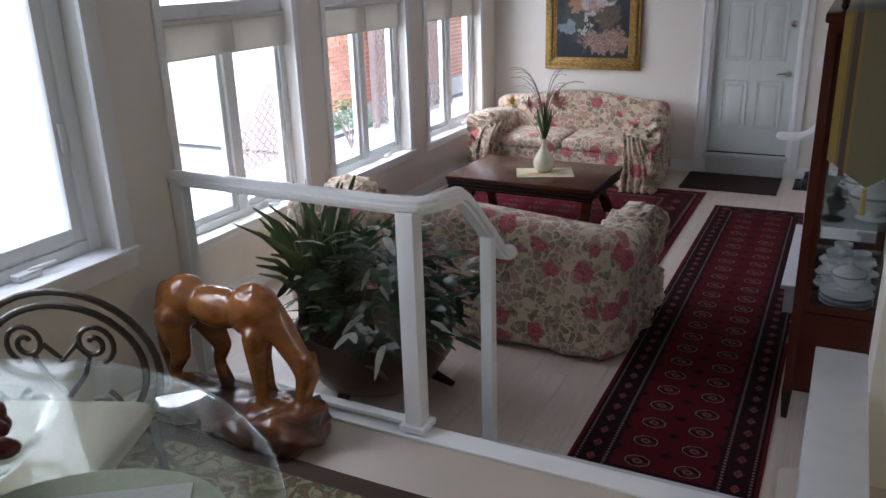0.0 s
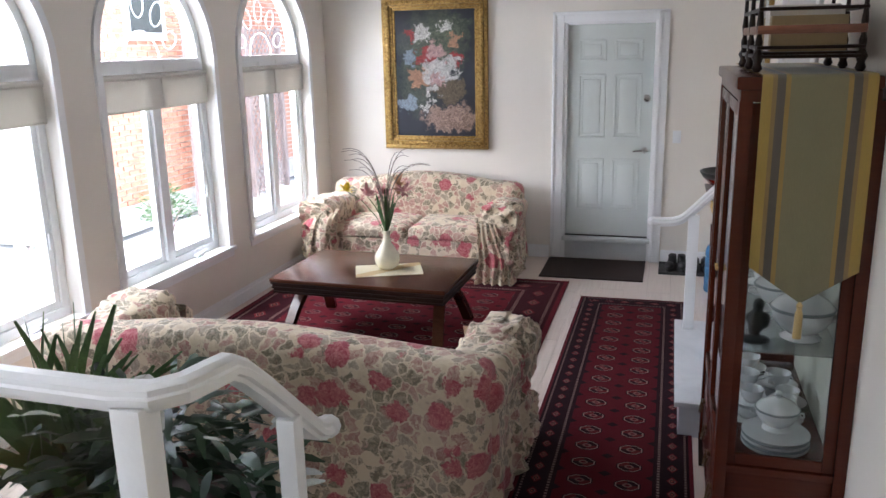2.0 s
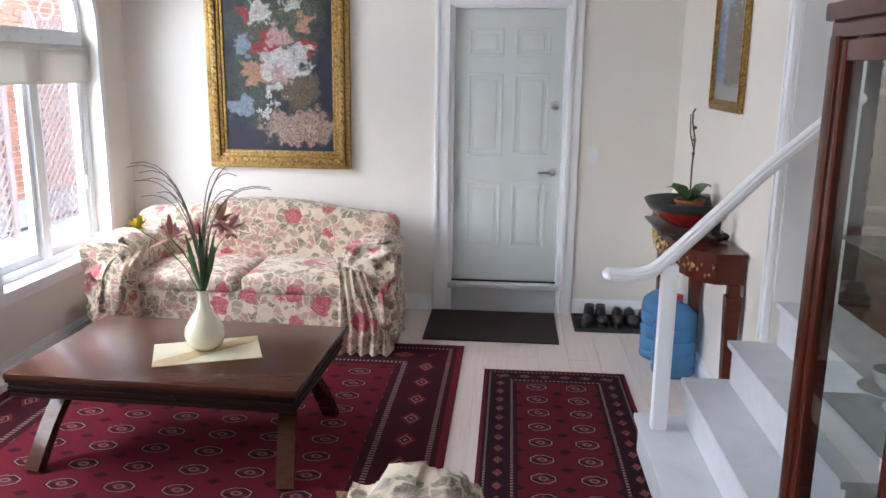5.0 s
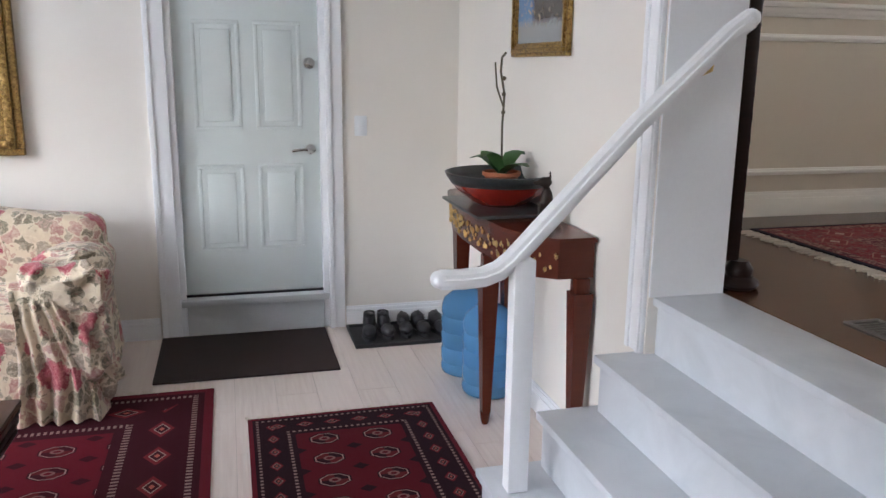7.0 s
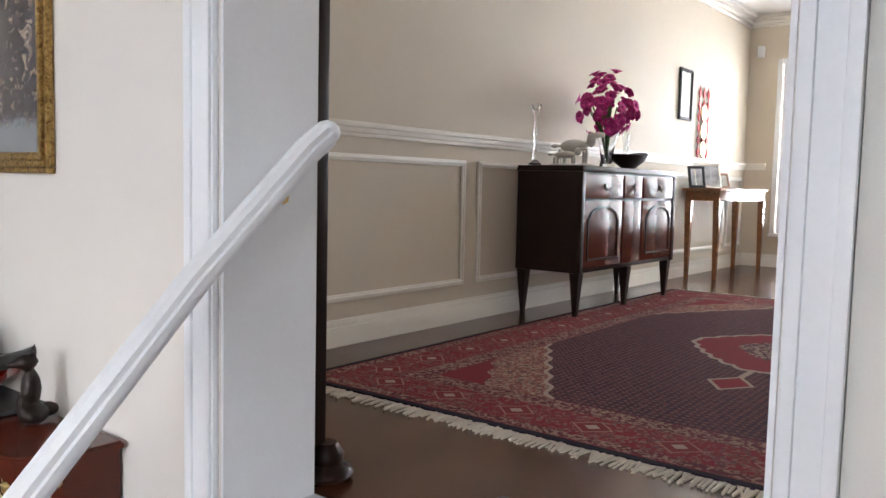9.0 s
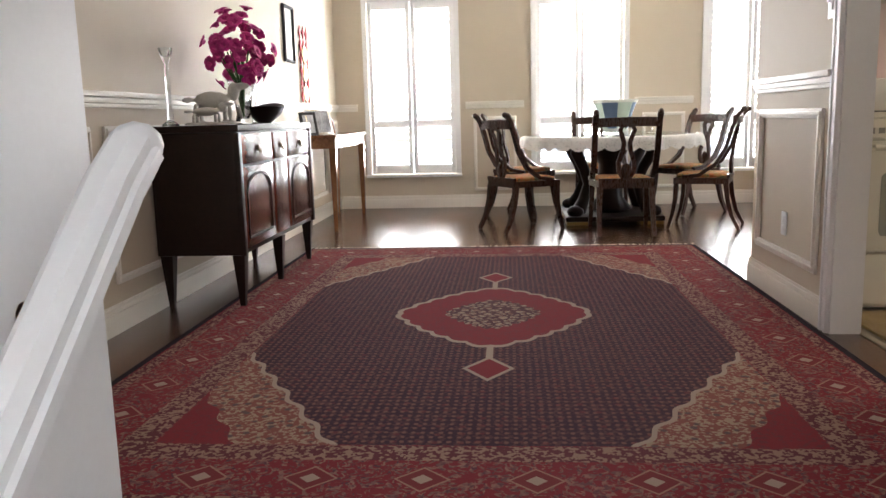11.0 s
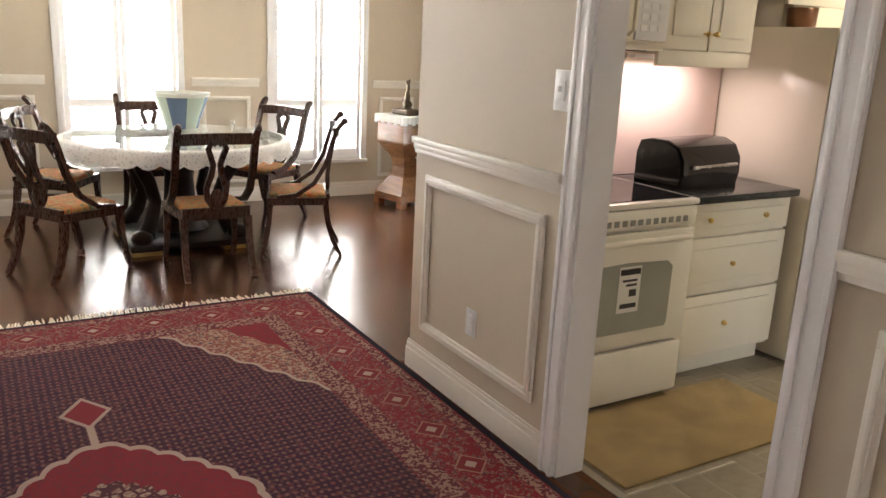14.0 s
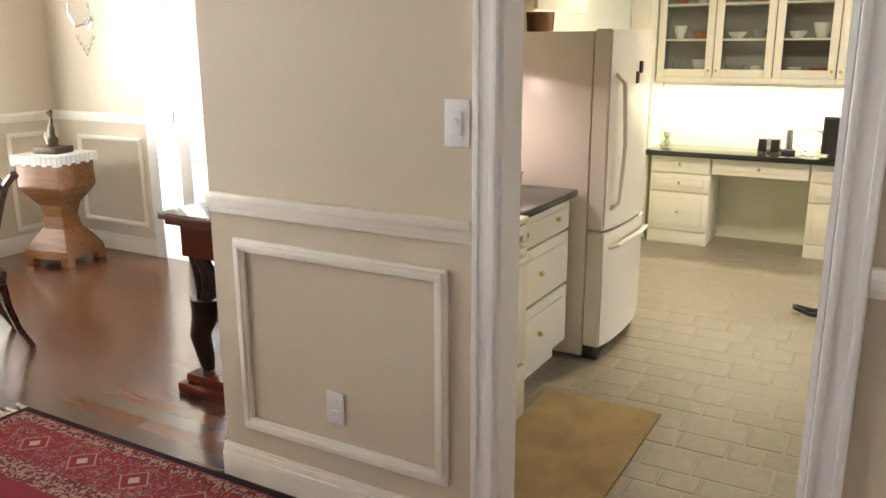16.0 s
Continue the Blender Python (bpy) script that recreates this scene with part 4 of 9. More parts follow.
def sofa(name, label, w, at, rz, seed, camel=0.10, hback=0.80, harm=0.72):
    """Two-seat sofa of width w, its back along y = 0, its front towards -y, under loose throws that reach the floor."""
    s = thing(name, label, "sofa", at, rz)
    d = 0.88

    def fold(co, amount=0.03):
        low = max(0.0, 1.0 - co.z / 0.55)
        k = noise.noise(Vector((co.x * 2.2 + seed, co.y * 2.2, co.z * 1.2)))
        pleat = math.sin((co.x + co.y) * 34 + 4 * k + seed) * 0.5 + 1.4 * noise.noise(Vector((co.x * 9, co.y * 9, co.z * 2 + seed)))
        return low, k, pleat * amount

    def warp_back(co):
        low, k, p = fold(co)
        top = max(0.0, (co.z - 0.45) / 0.4)
        co.z += top * camel * (math.cos(min(1.0, abs(co.x) / (w / 2)) * math.pi) * 0.5 + 0.5) + 0.012 * k
        if co.y > -0.15:
            co.y += low * (0.03 + p) + 0.012 * k
        co.x += 0.01 * k
        return co

    bm = B()
    softbox(bm, -w / 2, w / 2, -0.26, 0.0, 0.012, hback, 0.085, 26, warp_back)
    part("backrest", bm, FLORAL, s, smooth=80)
    for side in (-1, 1):
        def warp_arm(co):
            low, k, p = fold(co, 0.04)
            out = 1 if co.x * side > (w / 2 - 0.15) else 0
            co.x += side * out * (low * (0.04 + p) + 0.012 * k)
            if co.y < -d + 0.15:
                co.y -= low * (0.035 + p) + 0.02 * math.sin(math.pi * min(1, co.z / harm))
            roll = math.exp(-((co.z - harm + 0.10) / 0.11) ** 2)
            co.x += side * out * 0.035 * roll
            co.z += 0.015 * k + 0.04 * max(0, (co.z - 0.5)) * noise.noise(Vector((co.x * 5, co.y * 5, seed)))
            front = max(0.0, min(1.0, (-co.y - 0.30) / 0.35))
            sway = 0.35 * noise.noise(Vector((co.y * 3, co.z * 3, seed)))
            ridge = 1.0 - 2.2 * abs(noise.noise(Vector(((co.x - side * 0.6 * co.z) * 7 + sway * 9 + seed, (co.y + 0.5 * co.z) * 7 + sway * 6, co.z * 1.6))))
            fine = 1.0 - 2.2 * abs(noise.noise(Vector((co.x * 15 - side * co.z * 8 + seed, co.y * 15 + co.z * 6, co.z * 4))))
            g = front * (0.048 * ridge + 0.020 * fine)
            co.x += side * (g if out else -0.3 * g)
            if co.y < -d + 0.15:
                co.y -= g
            if co.z > harm - 0.12:
                co.z += 0.7 * g
            return co

        bm = B()
        a, b = sorted((side * (w / 2 - 0.27), side * (w / 2 + 0.01)))
        softbox(bm, a, b, -d, -0.05, 0.012, harm, 0.10, 44, warp_arm)
        part("armrest", bm, FLORAL, s, smooth=80)
    inner = w / 2 - 0.25

    def warp_front(co):
        low, k, p = fold(co, 0.02)
        if co.y < -d + 0.2:
            co.y -= low * (0.02 + p)
        co.z += 0.01 * k
        return co

    bm = B()
    softbox(bm, -inner, inner, -d + 0.03, -0.2, 0.012, 0.40, 0.05, 20, warp_front)
    part("seat_cover", bm, FLORAL, s, smooth=80)
    for k in (-1, 1):
        bm = B()
        a, b = sorted((0.005 * k, k * inner))

        def puff(co):
            u = (co.x - (a + b) / 2) / ((b - a) / 2)
            t = (co.y + d / 2 + 0.09) / 0.33
            co.z += 0.035 * max(0.0, 1 - u * u) * max(0.0, 1 - t * t) * (1 if co.z > 0.45 else 0) + 0.008 * noise.noise(co * 6)
            return co

        softbox(bm, a, b, -d + 0.01, -0.22, 0.36, 0.49, 0.05, 12, puff)
        part("seat_cushion", bm, FLORAL, s, smooth=80)
    for side in (-1, 1):                                       # the throw gathered over the front of each arm
        bm = B()
        nu, nv = 48, 30
        grid = []
        for i in range(nu + 1):
            u, col = i / nu, []
            for j in range(nv + 1):
                v = j / nv
                k = noise.noise(Vector((u * 3 + seed, v * 2.5, side * 2.0)))
                edge = min(1.0, min(u, 1 - u) / 0.07, v / 0.10)
                lean = -0.10 * side * (1 - v) ** 2
                x = side * (w / 2 - 0.135 + (u - 0.5) * 0.40 * (0.45 + 0.55 * v)) + lean + 0.03 * k
                z = 0.016 + (harm - 0.075) * (1 - v) - 0.05 * math.sin(math.pi * u) * math.sin(math.pi * v)
                y = -d - 0.070 - 0.035 * v + 0.030 * math.sin(6.2832 * (4.6 * u + 0.9 * k + 0.35 * v)) * (0.35 + 0.65 * v)
                y += 0.020 * noise.noise(Vector((x * 14, z * 7, seed + 3)))
                col.append(bm.verts.new((x, -d + 0.03 + (y + d - 0.03) * edge, max(0.013, z))))
            grid.append(col)
        for i in range(nu):
            for j in range(nv):
                bm.faces.new((grid[i][j], grid[i + 1][j], grid[i + 1][j + 1], grid[i][j + 1]))
        part("gathered_throw", bm, FLORAL, s, smooth=80)
    return s


sofa("loveseat", "loveseat under a cream floral throw against the wall", 1.98, (-3.02, -0.16, 0), 0, 1.3, 0.10, 0.82, 0.70)
sofa("sofa", "long sofa under a cream floral throw, its back to the steps", 2.36, (-2.55, -4.90, 0), 180, 7.7, 0.085, 0.80, 0.74)


# ---- coffee table
def coffee_table():
    t = thing("coffee_table", "brown wooden coffee table with reeded edge and curved legs", "table", (-2.775, -2.465, 0.012), -2)
    bm = B()
    box(bm, -0.68, 0.68, -0.45, 0.45, 0.463, 0.492, 0.006)
    part("tabletop", bm, BROWNWOOD, t)
    for k in range(5):
        bm = B()
        e = 0.004 + 0.006 * (k % 2) + 0.006 * k * 0.5
        box(bm, -0.68 + e, 0.68 - e, -0.45 + e, 0.45 - e, 0.463 - 0.017 * (k + 1), 0.463 - 0.017 * k - 0.001, 0.005)
        part("apron_reed", bm, DARKWOOD, t)
    for y in (-0.455, 0.447):
        bm = B()
        rod(bm, (0.12, y, 0.425), (0.12, y + 0.012, 0.425), 0.014, n=12)
        part("knob", bm, DARKWOOD, t)
    for sx in (-1, 1):
        for sy in (-1, 1):
            bm = B()
            pts = [(sx * (0.53 + 0.012 * q), sy * (0.06 + 0.058 * q), 0.37 - 0.37 * (q / 6) ** 1.35 + 0.03 * math.sin(math.pi * q / 6)) for q in range(7)]
            sweep(bm, pts, lambda q: [(-0.04, -0.022), (0.04, -0.022), (0.04, 0.022), (-0.04, 0.022)])
            part("leg", bm, BROWNWOOD, t)
        bm = B()
        box(bm, sx * 0.53 - 0.06, sx * 0.53 + 0.06, -0.16, 0.16, 0.335, 0.377, 0.01)
        part("yoke", bm, DARKWOOD, t)
        bm = B()
        blob(bm, (sx * 0.57, 0, 0.33), 0.05, 2, (0.7, 1.5, 0.7))
        part("scroll", bm, DARKWOOD, t)
    bm = B()
    box(bm, -0.50, 0.50, -0.025, 0.025, 0.30, 0.334, 0.006)
    part("stretcher", bm, DARKWOOD, t)


coffee_table()
CREAM_GLAZE = plain("cream_glaze", (0.70, 0.66, 0.50), 0.15, var=0.1, scale=14, bump=0.0, Coat_Weight=0.5)
GREEN = plain("leaf_green", (0.045, 0.11, 0.03), 0.45, var=0.35, scale=20, bump=0.1)


def strip_leaf(bm, pts, width, up=(0, 0, 1)):
    """A thin folded blade along pts, widest a third of the way up."""
    sweep(bm, pts, lambda t: [(-width * wf(t), 0.0), (0, -0.2 * width * wf(t)), (width * wf(t), 0.0), (0, 0.06 * width * wf(t))], up)


def wf(t):
    return 0.12 + 0.88 * math.sin(math.pi * min(1.0, 0.12 + 0.86 * t)) ** 0.8


def flower_vase():
    v = thing("flower_vase", "cream glazed bottle vase with dried grasses and paper flowers", "vase", (-2.69, -2.47, 0.508))
    bm = B()
    lathe(bm, [(0.05, 0), (0.085, 0.03), (0.098, 0.075), (0.092, 0.115), (0.062, 0.165), (0.036, 0.205), (0.026, 0.245), (0.027, 0.28), (0.034, 0.30), (0.028, 0.298), (0.02, 0.24)], n=28)
    part("vase", bm, CREAM_GLAZE, v, smooth=80)
    rnd = random.Random(3)
    bm = B()
    for k in range(9):
        a = rnd.uniform(0, 6.28)
        r, h = rnd.uniform(0.03, 0.08), rnd.uniform(0.2, 0.36)
        strip_leaf(bm, [(r * t * math.cos(a), r * t * math.sin(a), 0.27 + h * t) for t in (0, 0.3, 0.6, 0.8, 1)], 0.014, (math.sin(a), math.cos(a), 0.1))
    part("leaves", bm, GREEN, v)
    stems = ((-0.33, 0.05, 0.58, "y"), (-0.12, -0.05, 0.56, "p"), (0.08, 0.06, 0.62, "o"), (0.16, -0.03, 0.60, "p"), (-0.05, 0.08, 0.55, "p"))
    for x, y, z, c in stems:
        bm = B()
        sweep(bm, [(0, 0, 0.25), (x * 0.25, y * 0.3, 0.40), (x * 0.6, y * 0.7, z * 0.88), (x, y, z)], circle(0.003, 5), (0.3, 1, 0.2))
        part("stem", bm, GREEN, v)
    mats = {"y": plain("yellow_petal", (0.62, 0.46, 0.03), 0.7), "p": plain("pink_petal", (0.52, 0.25, 0.25), 0.7, var=0.2), "o": plain("peach_petal", (0.55, 0.30, 0.18), 0.7, var=0.2)}
    for x, y, z, c in stems:
        bm = B()
        for q in range(26):
            a, e = rnd.uniform(0, 6.28), rnd.uniform(-0.4, 1.3)
            d = Vector((math.cos(a) * math.cos(e), math.sin(a) * math.cos(e), math.sin(e)))
            r = 0.07 if c == "y" else rnd.uniform(0.05, 0.10)
            o = Vector((x, y, z)) + d * (0 if c == "y" else 0.02)
            strip_leaf(bm, [o, o + d * r * 0.5 + Vector((0, 0, 0.004)), o + d * r], 0.015, (0.2, 0.1, 1))
        part("blossom", bm, mats[c], v, {"y": "yellow daisy-like bloom", "p": "pink bloom", "o": "peach bloom"}[c])
    bm = B()
    for k in range(14):
        s = -1 if k % 2 else 1
        a, r, h = rnd.uniform(-0.5, 0.5), rnd.uniform(0.18, 0.36), rnd.uniform(0.45, 0.68)
        sweep(bm, [(s * r * t ** 2.0 * math.cos(a), r * t ** 2 * math.sin(a), 0.26 + h * math.sin(1.75 * t) / math.sin(1.57)) for t in [i / 9 for i in range(10)]], lambda t: circle(0.004 - 0.002 * t, 5), (0.2, 1, 0.1))
    part("dried_grass", bm, plain("dried_grass", (0.20, 0.17, 0.14), 0.8, var=0.4), v, "grey-brown dried grasses")


flower_vase()
bm = B()
box(bm, -0.25, 0.25, -0.16, 0.16, 0, 0.004, 0.001)
mat_ob = thing("place_mat", "cream place mat with a tan band under the vase", "place mat", (-2.67, -2.50, 0.5045), 22)
part("cloth", bm, plain("cream_linen", (0.62, 0.57, 0.40), 0.9, var=0.08, bscale=400, bump=0.3), mat_ob)
bm = B()
slabpts = [(-0.25, -0.10), (-0.25, -0.16), (-0.17, -0.16), (0.25, 0.10), (0.25, 0.16), (0.19, 0.16)]
prism(bm, slabpts, 0.0042, 0.0055)
part("band", bm, plain("tan_linen", (0.50, 0.38, 0.20), 0.9, bump=0.3), mat_ob, "tan woven band")

# ---- pictures
def gold():
    n = Nodes("gilt_frame")
    v = n.coord()
    g = n.noise(v, 60, 4, 0.6, 1.0)
    n.set(n.mix(n.step(g, 0.35, 0.65), (0.15, 0.08, 0.022), (0.50, 0.33, 0.11)), n.math("MULTIPLY_ADD", g, 0.3, 0.28), 0.75)
    return n.bump(g, 0.5, 0.006).m


GOLD = gold()


def still_life():
    """A dark ground with a bouquet in a bronze urn above a brown shawl."""
    n = Nodes("painted_bouquet")
    v = n.coord()
    wob = n.node("ShaderNodeVectorMath", 0, p_operation="SCALE", i0=n.node("ShaderNodeVectorMath", 0, p_operation="SUBTRACT", i0=n.noise(v, 9, 6, 0.65, out=1), i1=(0.5, 0.5, 0.5)), Scale=0.42)
    p = n.node("ShaderNodeVectorMath", 0, p_operation="ADD", i0=v, i1=wob)
    x, y, z = n.xyz(p)
    brush = n.noise(p, 38, 4, 0.6, 1.2)
    broad = n.noise(v, 4, 3)
    c = n.mix(broad, (0.006, 0.008, 0.016), (0.030, 0.034, 0.050))

    def spot(cx, cz, rx, rz, edge=0.25):
        q = n.math("ADD", n.math("POWER", n.math("DIVIDE", n.math("SUBTRACT", x, cx), rx), 2.0), n.math("POWER", n.math("DIVIDE", n.math("SUBTRACT", z, cz), rz), 2.0))
        return n.step(n.math("MULTIPLY_ADD", brush, 0.9, q), 1.45 + edge, 1.45 - edge)

    for cx, cz, rx, rz, f in ((0.0, 0.27, 0.32, 0.32, 0.75), (-0.20, -0.10, 0.20, 0.30, 0.55), (0.16, 0.42, 0.18, 0.16, 0.7)):
        leaf = n.mix(n.step(brush, 0.42, 0.60), (0.020, 0.034, 0.022), (0.13, 0.16, 0.10))
        c = n.mix(n.math("MULTIPLY", spot(cx, cz, rx, rz, 0.6), f), c, leaf)
    c = n.mix(spot(0.13, -0.16, 0.17, 0.13), c, n.mix(n.step(brush, 0.35, 0.7), (0.035, 0.028, 0.018), (0.19, 0.15, 0.09)))
    c = n.mix(spot(0.17, -0.45, 0.30, 0.13), c, n.mix(n.step(brush, 0.42, 0.62), (0.085, 0.045, 0.035), (0.50, 0.36, 0.29)))
    white, blush, red, blue, peach = (0.70, 0.68, 0.66), (0.62, 0.38, 0.36), (0.40, 0.035, 0.04), (0.30, 0.37, 0.45), (0.58, 0.30, 0.18)
    for cx, cz, r, col in ((-0.27, 0.16, 0.075, blue), (-0.30, -0.30, 0.09, blue), (-0.12, 0.40, 0.085, white), (0.10, 0.46, 0.07, white), (0.22, 0.32, 0.06, peach), (-0.26, 0.40, 0.06, red),
                           (-0.09, 0.16, 0.09, red), (0.20, 0.15, 0.075, red), (-0.17, -0.05, 0.10, peach), (-0.05, -0.17, 0.06, white), (-0.10, -0.32, 0.05, white), (0.02, 0.24, 0.09, blush), (0.12, 0.04, 0.12, white), (-0.01, 0.02, 0.13, white), (0.03, -0.07, 0.07, blush)):
        petal = n.mix(n.step(brush, 0.38, 0.62), shade(col, 0.25), col)
        c = n.mix(n.math("MULTIPLY", spot(cx, cz, r * 1.0, r * 0.9, 0.3), 0.92), c, petal)
    n.set(c, 0.35)
    return n.bump(brush, 0.15, 0.003).m


def framed(name, label, at, rz, w, h, fw, canvas_mat, frame_mat, depth=0.05, liner=None):
    p = thing(name, label, "picture", at, rz)
    bm = B()
    for k, (e0, e1, d) in enumerate(((0.0, 0.28, 0.75), (0.28, 0.62, 1.0), (0.62, 0.82, 0.7), (0.82, 1.0, 0.55))):
        a, b = fw * e0, fw * e1
        W, HH = w / 2, h / 2
        for x0, x1, z0, z1 in ((-W + a, W - a, HH - b, HH - a), (-W + a, W - a, -HH + a, -HH + b), (-W + a, -W + b, -HH + b, HH - b), (W - b, W - a, -HH + b, HH - b)):
            box(bm, x0, x1, -depth * d, -0.002, z0, z1, min(0.006, (b - a) / 4))
    if fw > 0.1:                                              # carved beads along the moulding
        nb = int(2 * (w + h) / 0.055)
        for q in range(nb):
            u = q / nb * 2 * (w + h)
            e = fw * 0.45
            if u < w:
                cx, cz = -w / 2 + u, h / 2 - e
            elif u < w + h:
                cx, cz = w / 2 - e, h / 2 - (u - w)
            elif u < 2 * w + h:
                cx, cz = w / 2 - (u - w - h), -h / 2 + e
            else:
                cx, cz = -w / 2 + e, -h / 2 + (u - 2 * w - h)
            blob(bm, (max(-w / 2 + e, min(w / 2 - e, cx)), -depth, max(-h / 2 + e, min(h / 2 - e, cz))), 0.02, 1, (1, 0.5, 1))
    part("frame", bm, frame_mat, p, "carved gilt frame" if frame_mat is GOLD else "")
    bm = B()
    box(bm, -w / 2 + fw * 0.97, w / 2 - fw * 0.97, -depth * 0.4, -0.004, -h / 2 + fw * 0.97, h / 2 - fw * 0.97)
    part("canvas", bm, canvas_mat, p, smooth=0)
    return p


framed("painting", "large still life of flowers in a wide carved gilt frame", (-2.99, -0.001, 1.865), 0, 1.10, 1.52, 0.135, still_life(), GOLD, 0.06)


def blue_scene():
    n = Nodes("painted_interior")
    v = n.coord()
    x, y, z = n.xyz(v)
    b = n.noise(v, 18, 4, 0.6, 1.5)
    xx = n.math("MULTIPLY_ADD", b, 0.12, x)
    c = n.mix(n.step(xx, -0.05, 0.0), (0.10, 0.20, 0.38), (0.055, 0.04, 0.04))
    c = n.mix(n.math("MULTIPLY", n.step(n.math("MULTIPLY_ADD", b, 0.3, z), 0.18, 0.3), 0.9), c, (0.30, 0.36, 0.42))
    c = n.mix(n.step(b, 0.56, 0.66), c, (0.44, 0.36, 0.26))
    c = n.mix(n.step(n.math("MULTIPLY_ADD", b, 0.1, z), -0.27, -0.31), c, (0.26, 0.27, 0.28))
    n.set(c, 0.2, Coat_Weight=0.5)
    return n.m


framed("small_painting", "small painting in blue and brown in a narrow gilt frame", (-0.001, -1.355, 2.14), -90, 0.67, 0.98, 0.06, blue_scene(), GOLD, 0.035)


# ---- console table with marquetry and its load
def console_table():
    t = thing("console_table", "dark mahogany console table with gilt floral mounts", "table", (0.0, -1.355, 0))
    out = [(-0.012, 0.69), (-0.17, 0.69), (-0.26, 0.62), (-0.31, 0.42), (-0.335, 0.15), (-0.335, -0.15), (-0.31, -0.42), (-0.26, -0.62), (-0.17, -0.69), (-0.012, -0.69)]
    bm = B()
    prism(bm, out, 0.94, 0.965)
    bmesh.ops.bevel(bm, geom=[e for e in bm.edges if abs(e.verts[0].co.z - e.verts[1].co.z) < 0.001], offset=0.006, segments=2, affect="EDGES")
    part("tabletop", bm, MAHOG, t)
    bm = B()
    prism(bm, [(x * 0.94, y * 0.965) for x, y in out], 0.80, 0.939)
    part("apron", bm, MAHOG, t)
    for y, x in ((0.645, -0.17), (-0.655, -0.06), (0.20, -0.05), (-0.20, -0.29)):
        bm = B()
        box(bm, x - 0.03, x + 0.03, y - 0.03, y + 0.03, 0.74, 0.80, 0.004)
        bmesh.ops.create_cone(bm, cap_ends=True, segments=4, radius1=0.028, radius2=0.056, depth=0.68, matrix=pose(x, y, 0.40, 0, 0, 45))
        bmesh.ops.create_cone(bm, cap_ends=True, segments=10, radius1=0.018, radius2=0.026, depth=0.05, matrix=pose(x, y, 0.035))
        bmesh.ops.create_cone(bm, cap_ends=True, segments=10, radius1=0.014, radius2=0.014, depth=0.02, matrix=pose(x, y, 0.01))
        part("leg", bm, MAHOG, t)
    rnd = random.Random(8)
    segs = list(zip(out[1:-1], out[2:-1]))
    for (x0, y0), (x1, y1) in segs:
        bm = B()
        ln = math.hypot(x1 - x0, y1 - y0)
        nx, ny = (y1 - y0) / ln, -(x1 - x0) / ln
        if nx > 0:
            nx, ny = -nx, -ny
        for q in range(max(3, int(ln / 0.022))):
            f = (q + 0.5) / max(3, int(ln / 0.022))
            zz = 0.865 + 0.03 * math.sin(q * 1.9) + rnd.uniform(-0.012, 0.012)
            c = (x0 * 0.94 + (x1 - x0) * 0.94 * f + nx * 0.004, y0 * 0.965 + (y1 - y0) * 0.965 * f + ny * 0.004, zz)
            blob(bm, c, rnd.uniform(0.007, 0.016), 1, (0.6, 1.0, 1.1), 0.4, q)
            if q % 2:
                strip_leaf(bm, [c, (c[0], c[1] + 0.018, zz + 0.015), (c[0], c[1] + 0.034, zz + 0.006)], 0.006, (1, 0, 0))
        part("gilt_mount", bm, BRASS, t, "gilt floral mount")["kind"] = "stuff"


console_table()
RED_GLAZE = plain("red_glaze", (0.30, 0.022, 0.012), 0.18, var=0.25, scale=14, bump=0.03, Coat_Weight=0.5)
GREY_GLAZE = plain("dark_grey_glaze", (0.045, 0.05, 0.05), 0.35, var=0.35, scale=30, bump=0.15)
TERRA = plain("terracotta", (0.42, 0.13, 0.055), 0.7, var=0.12, bump=0.2)


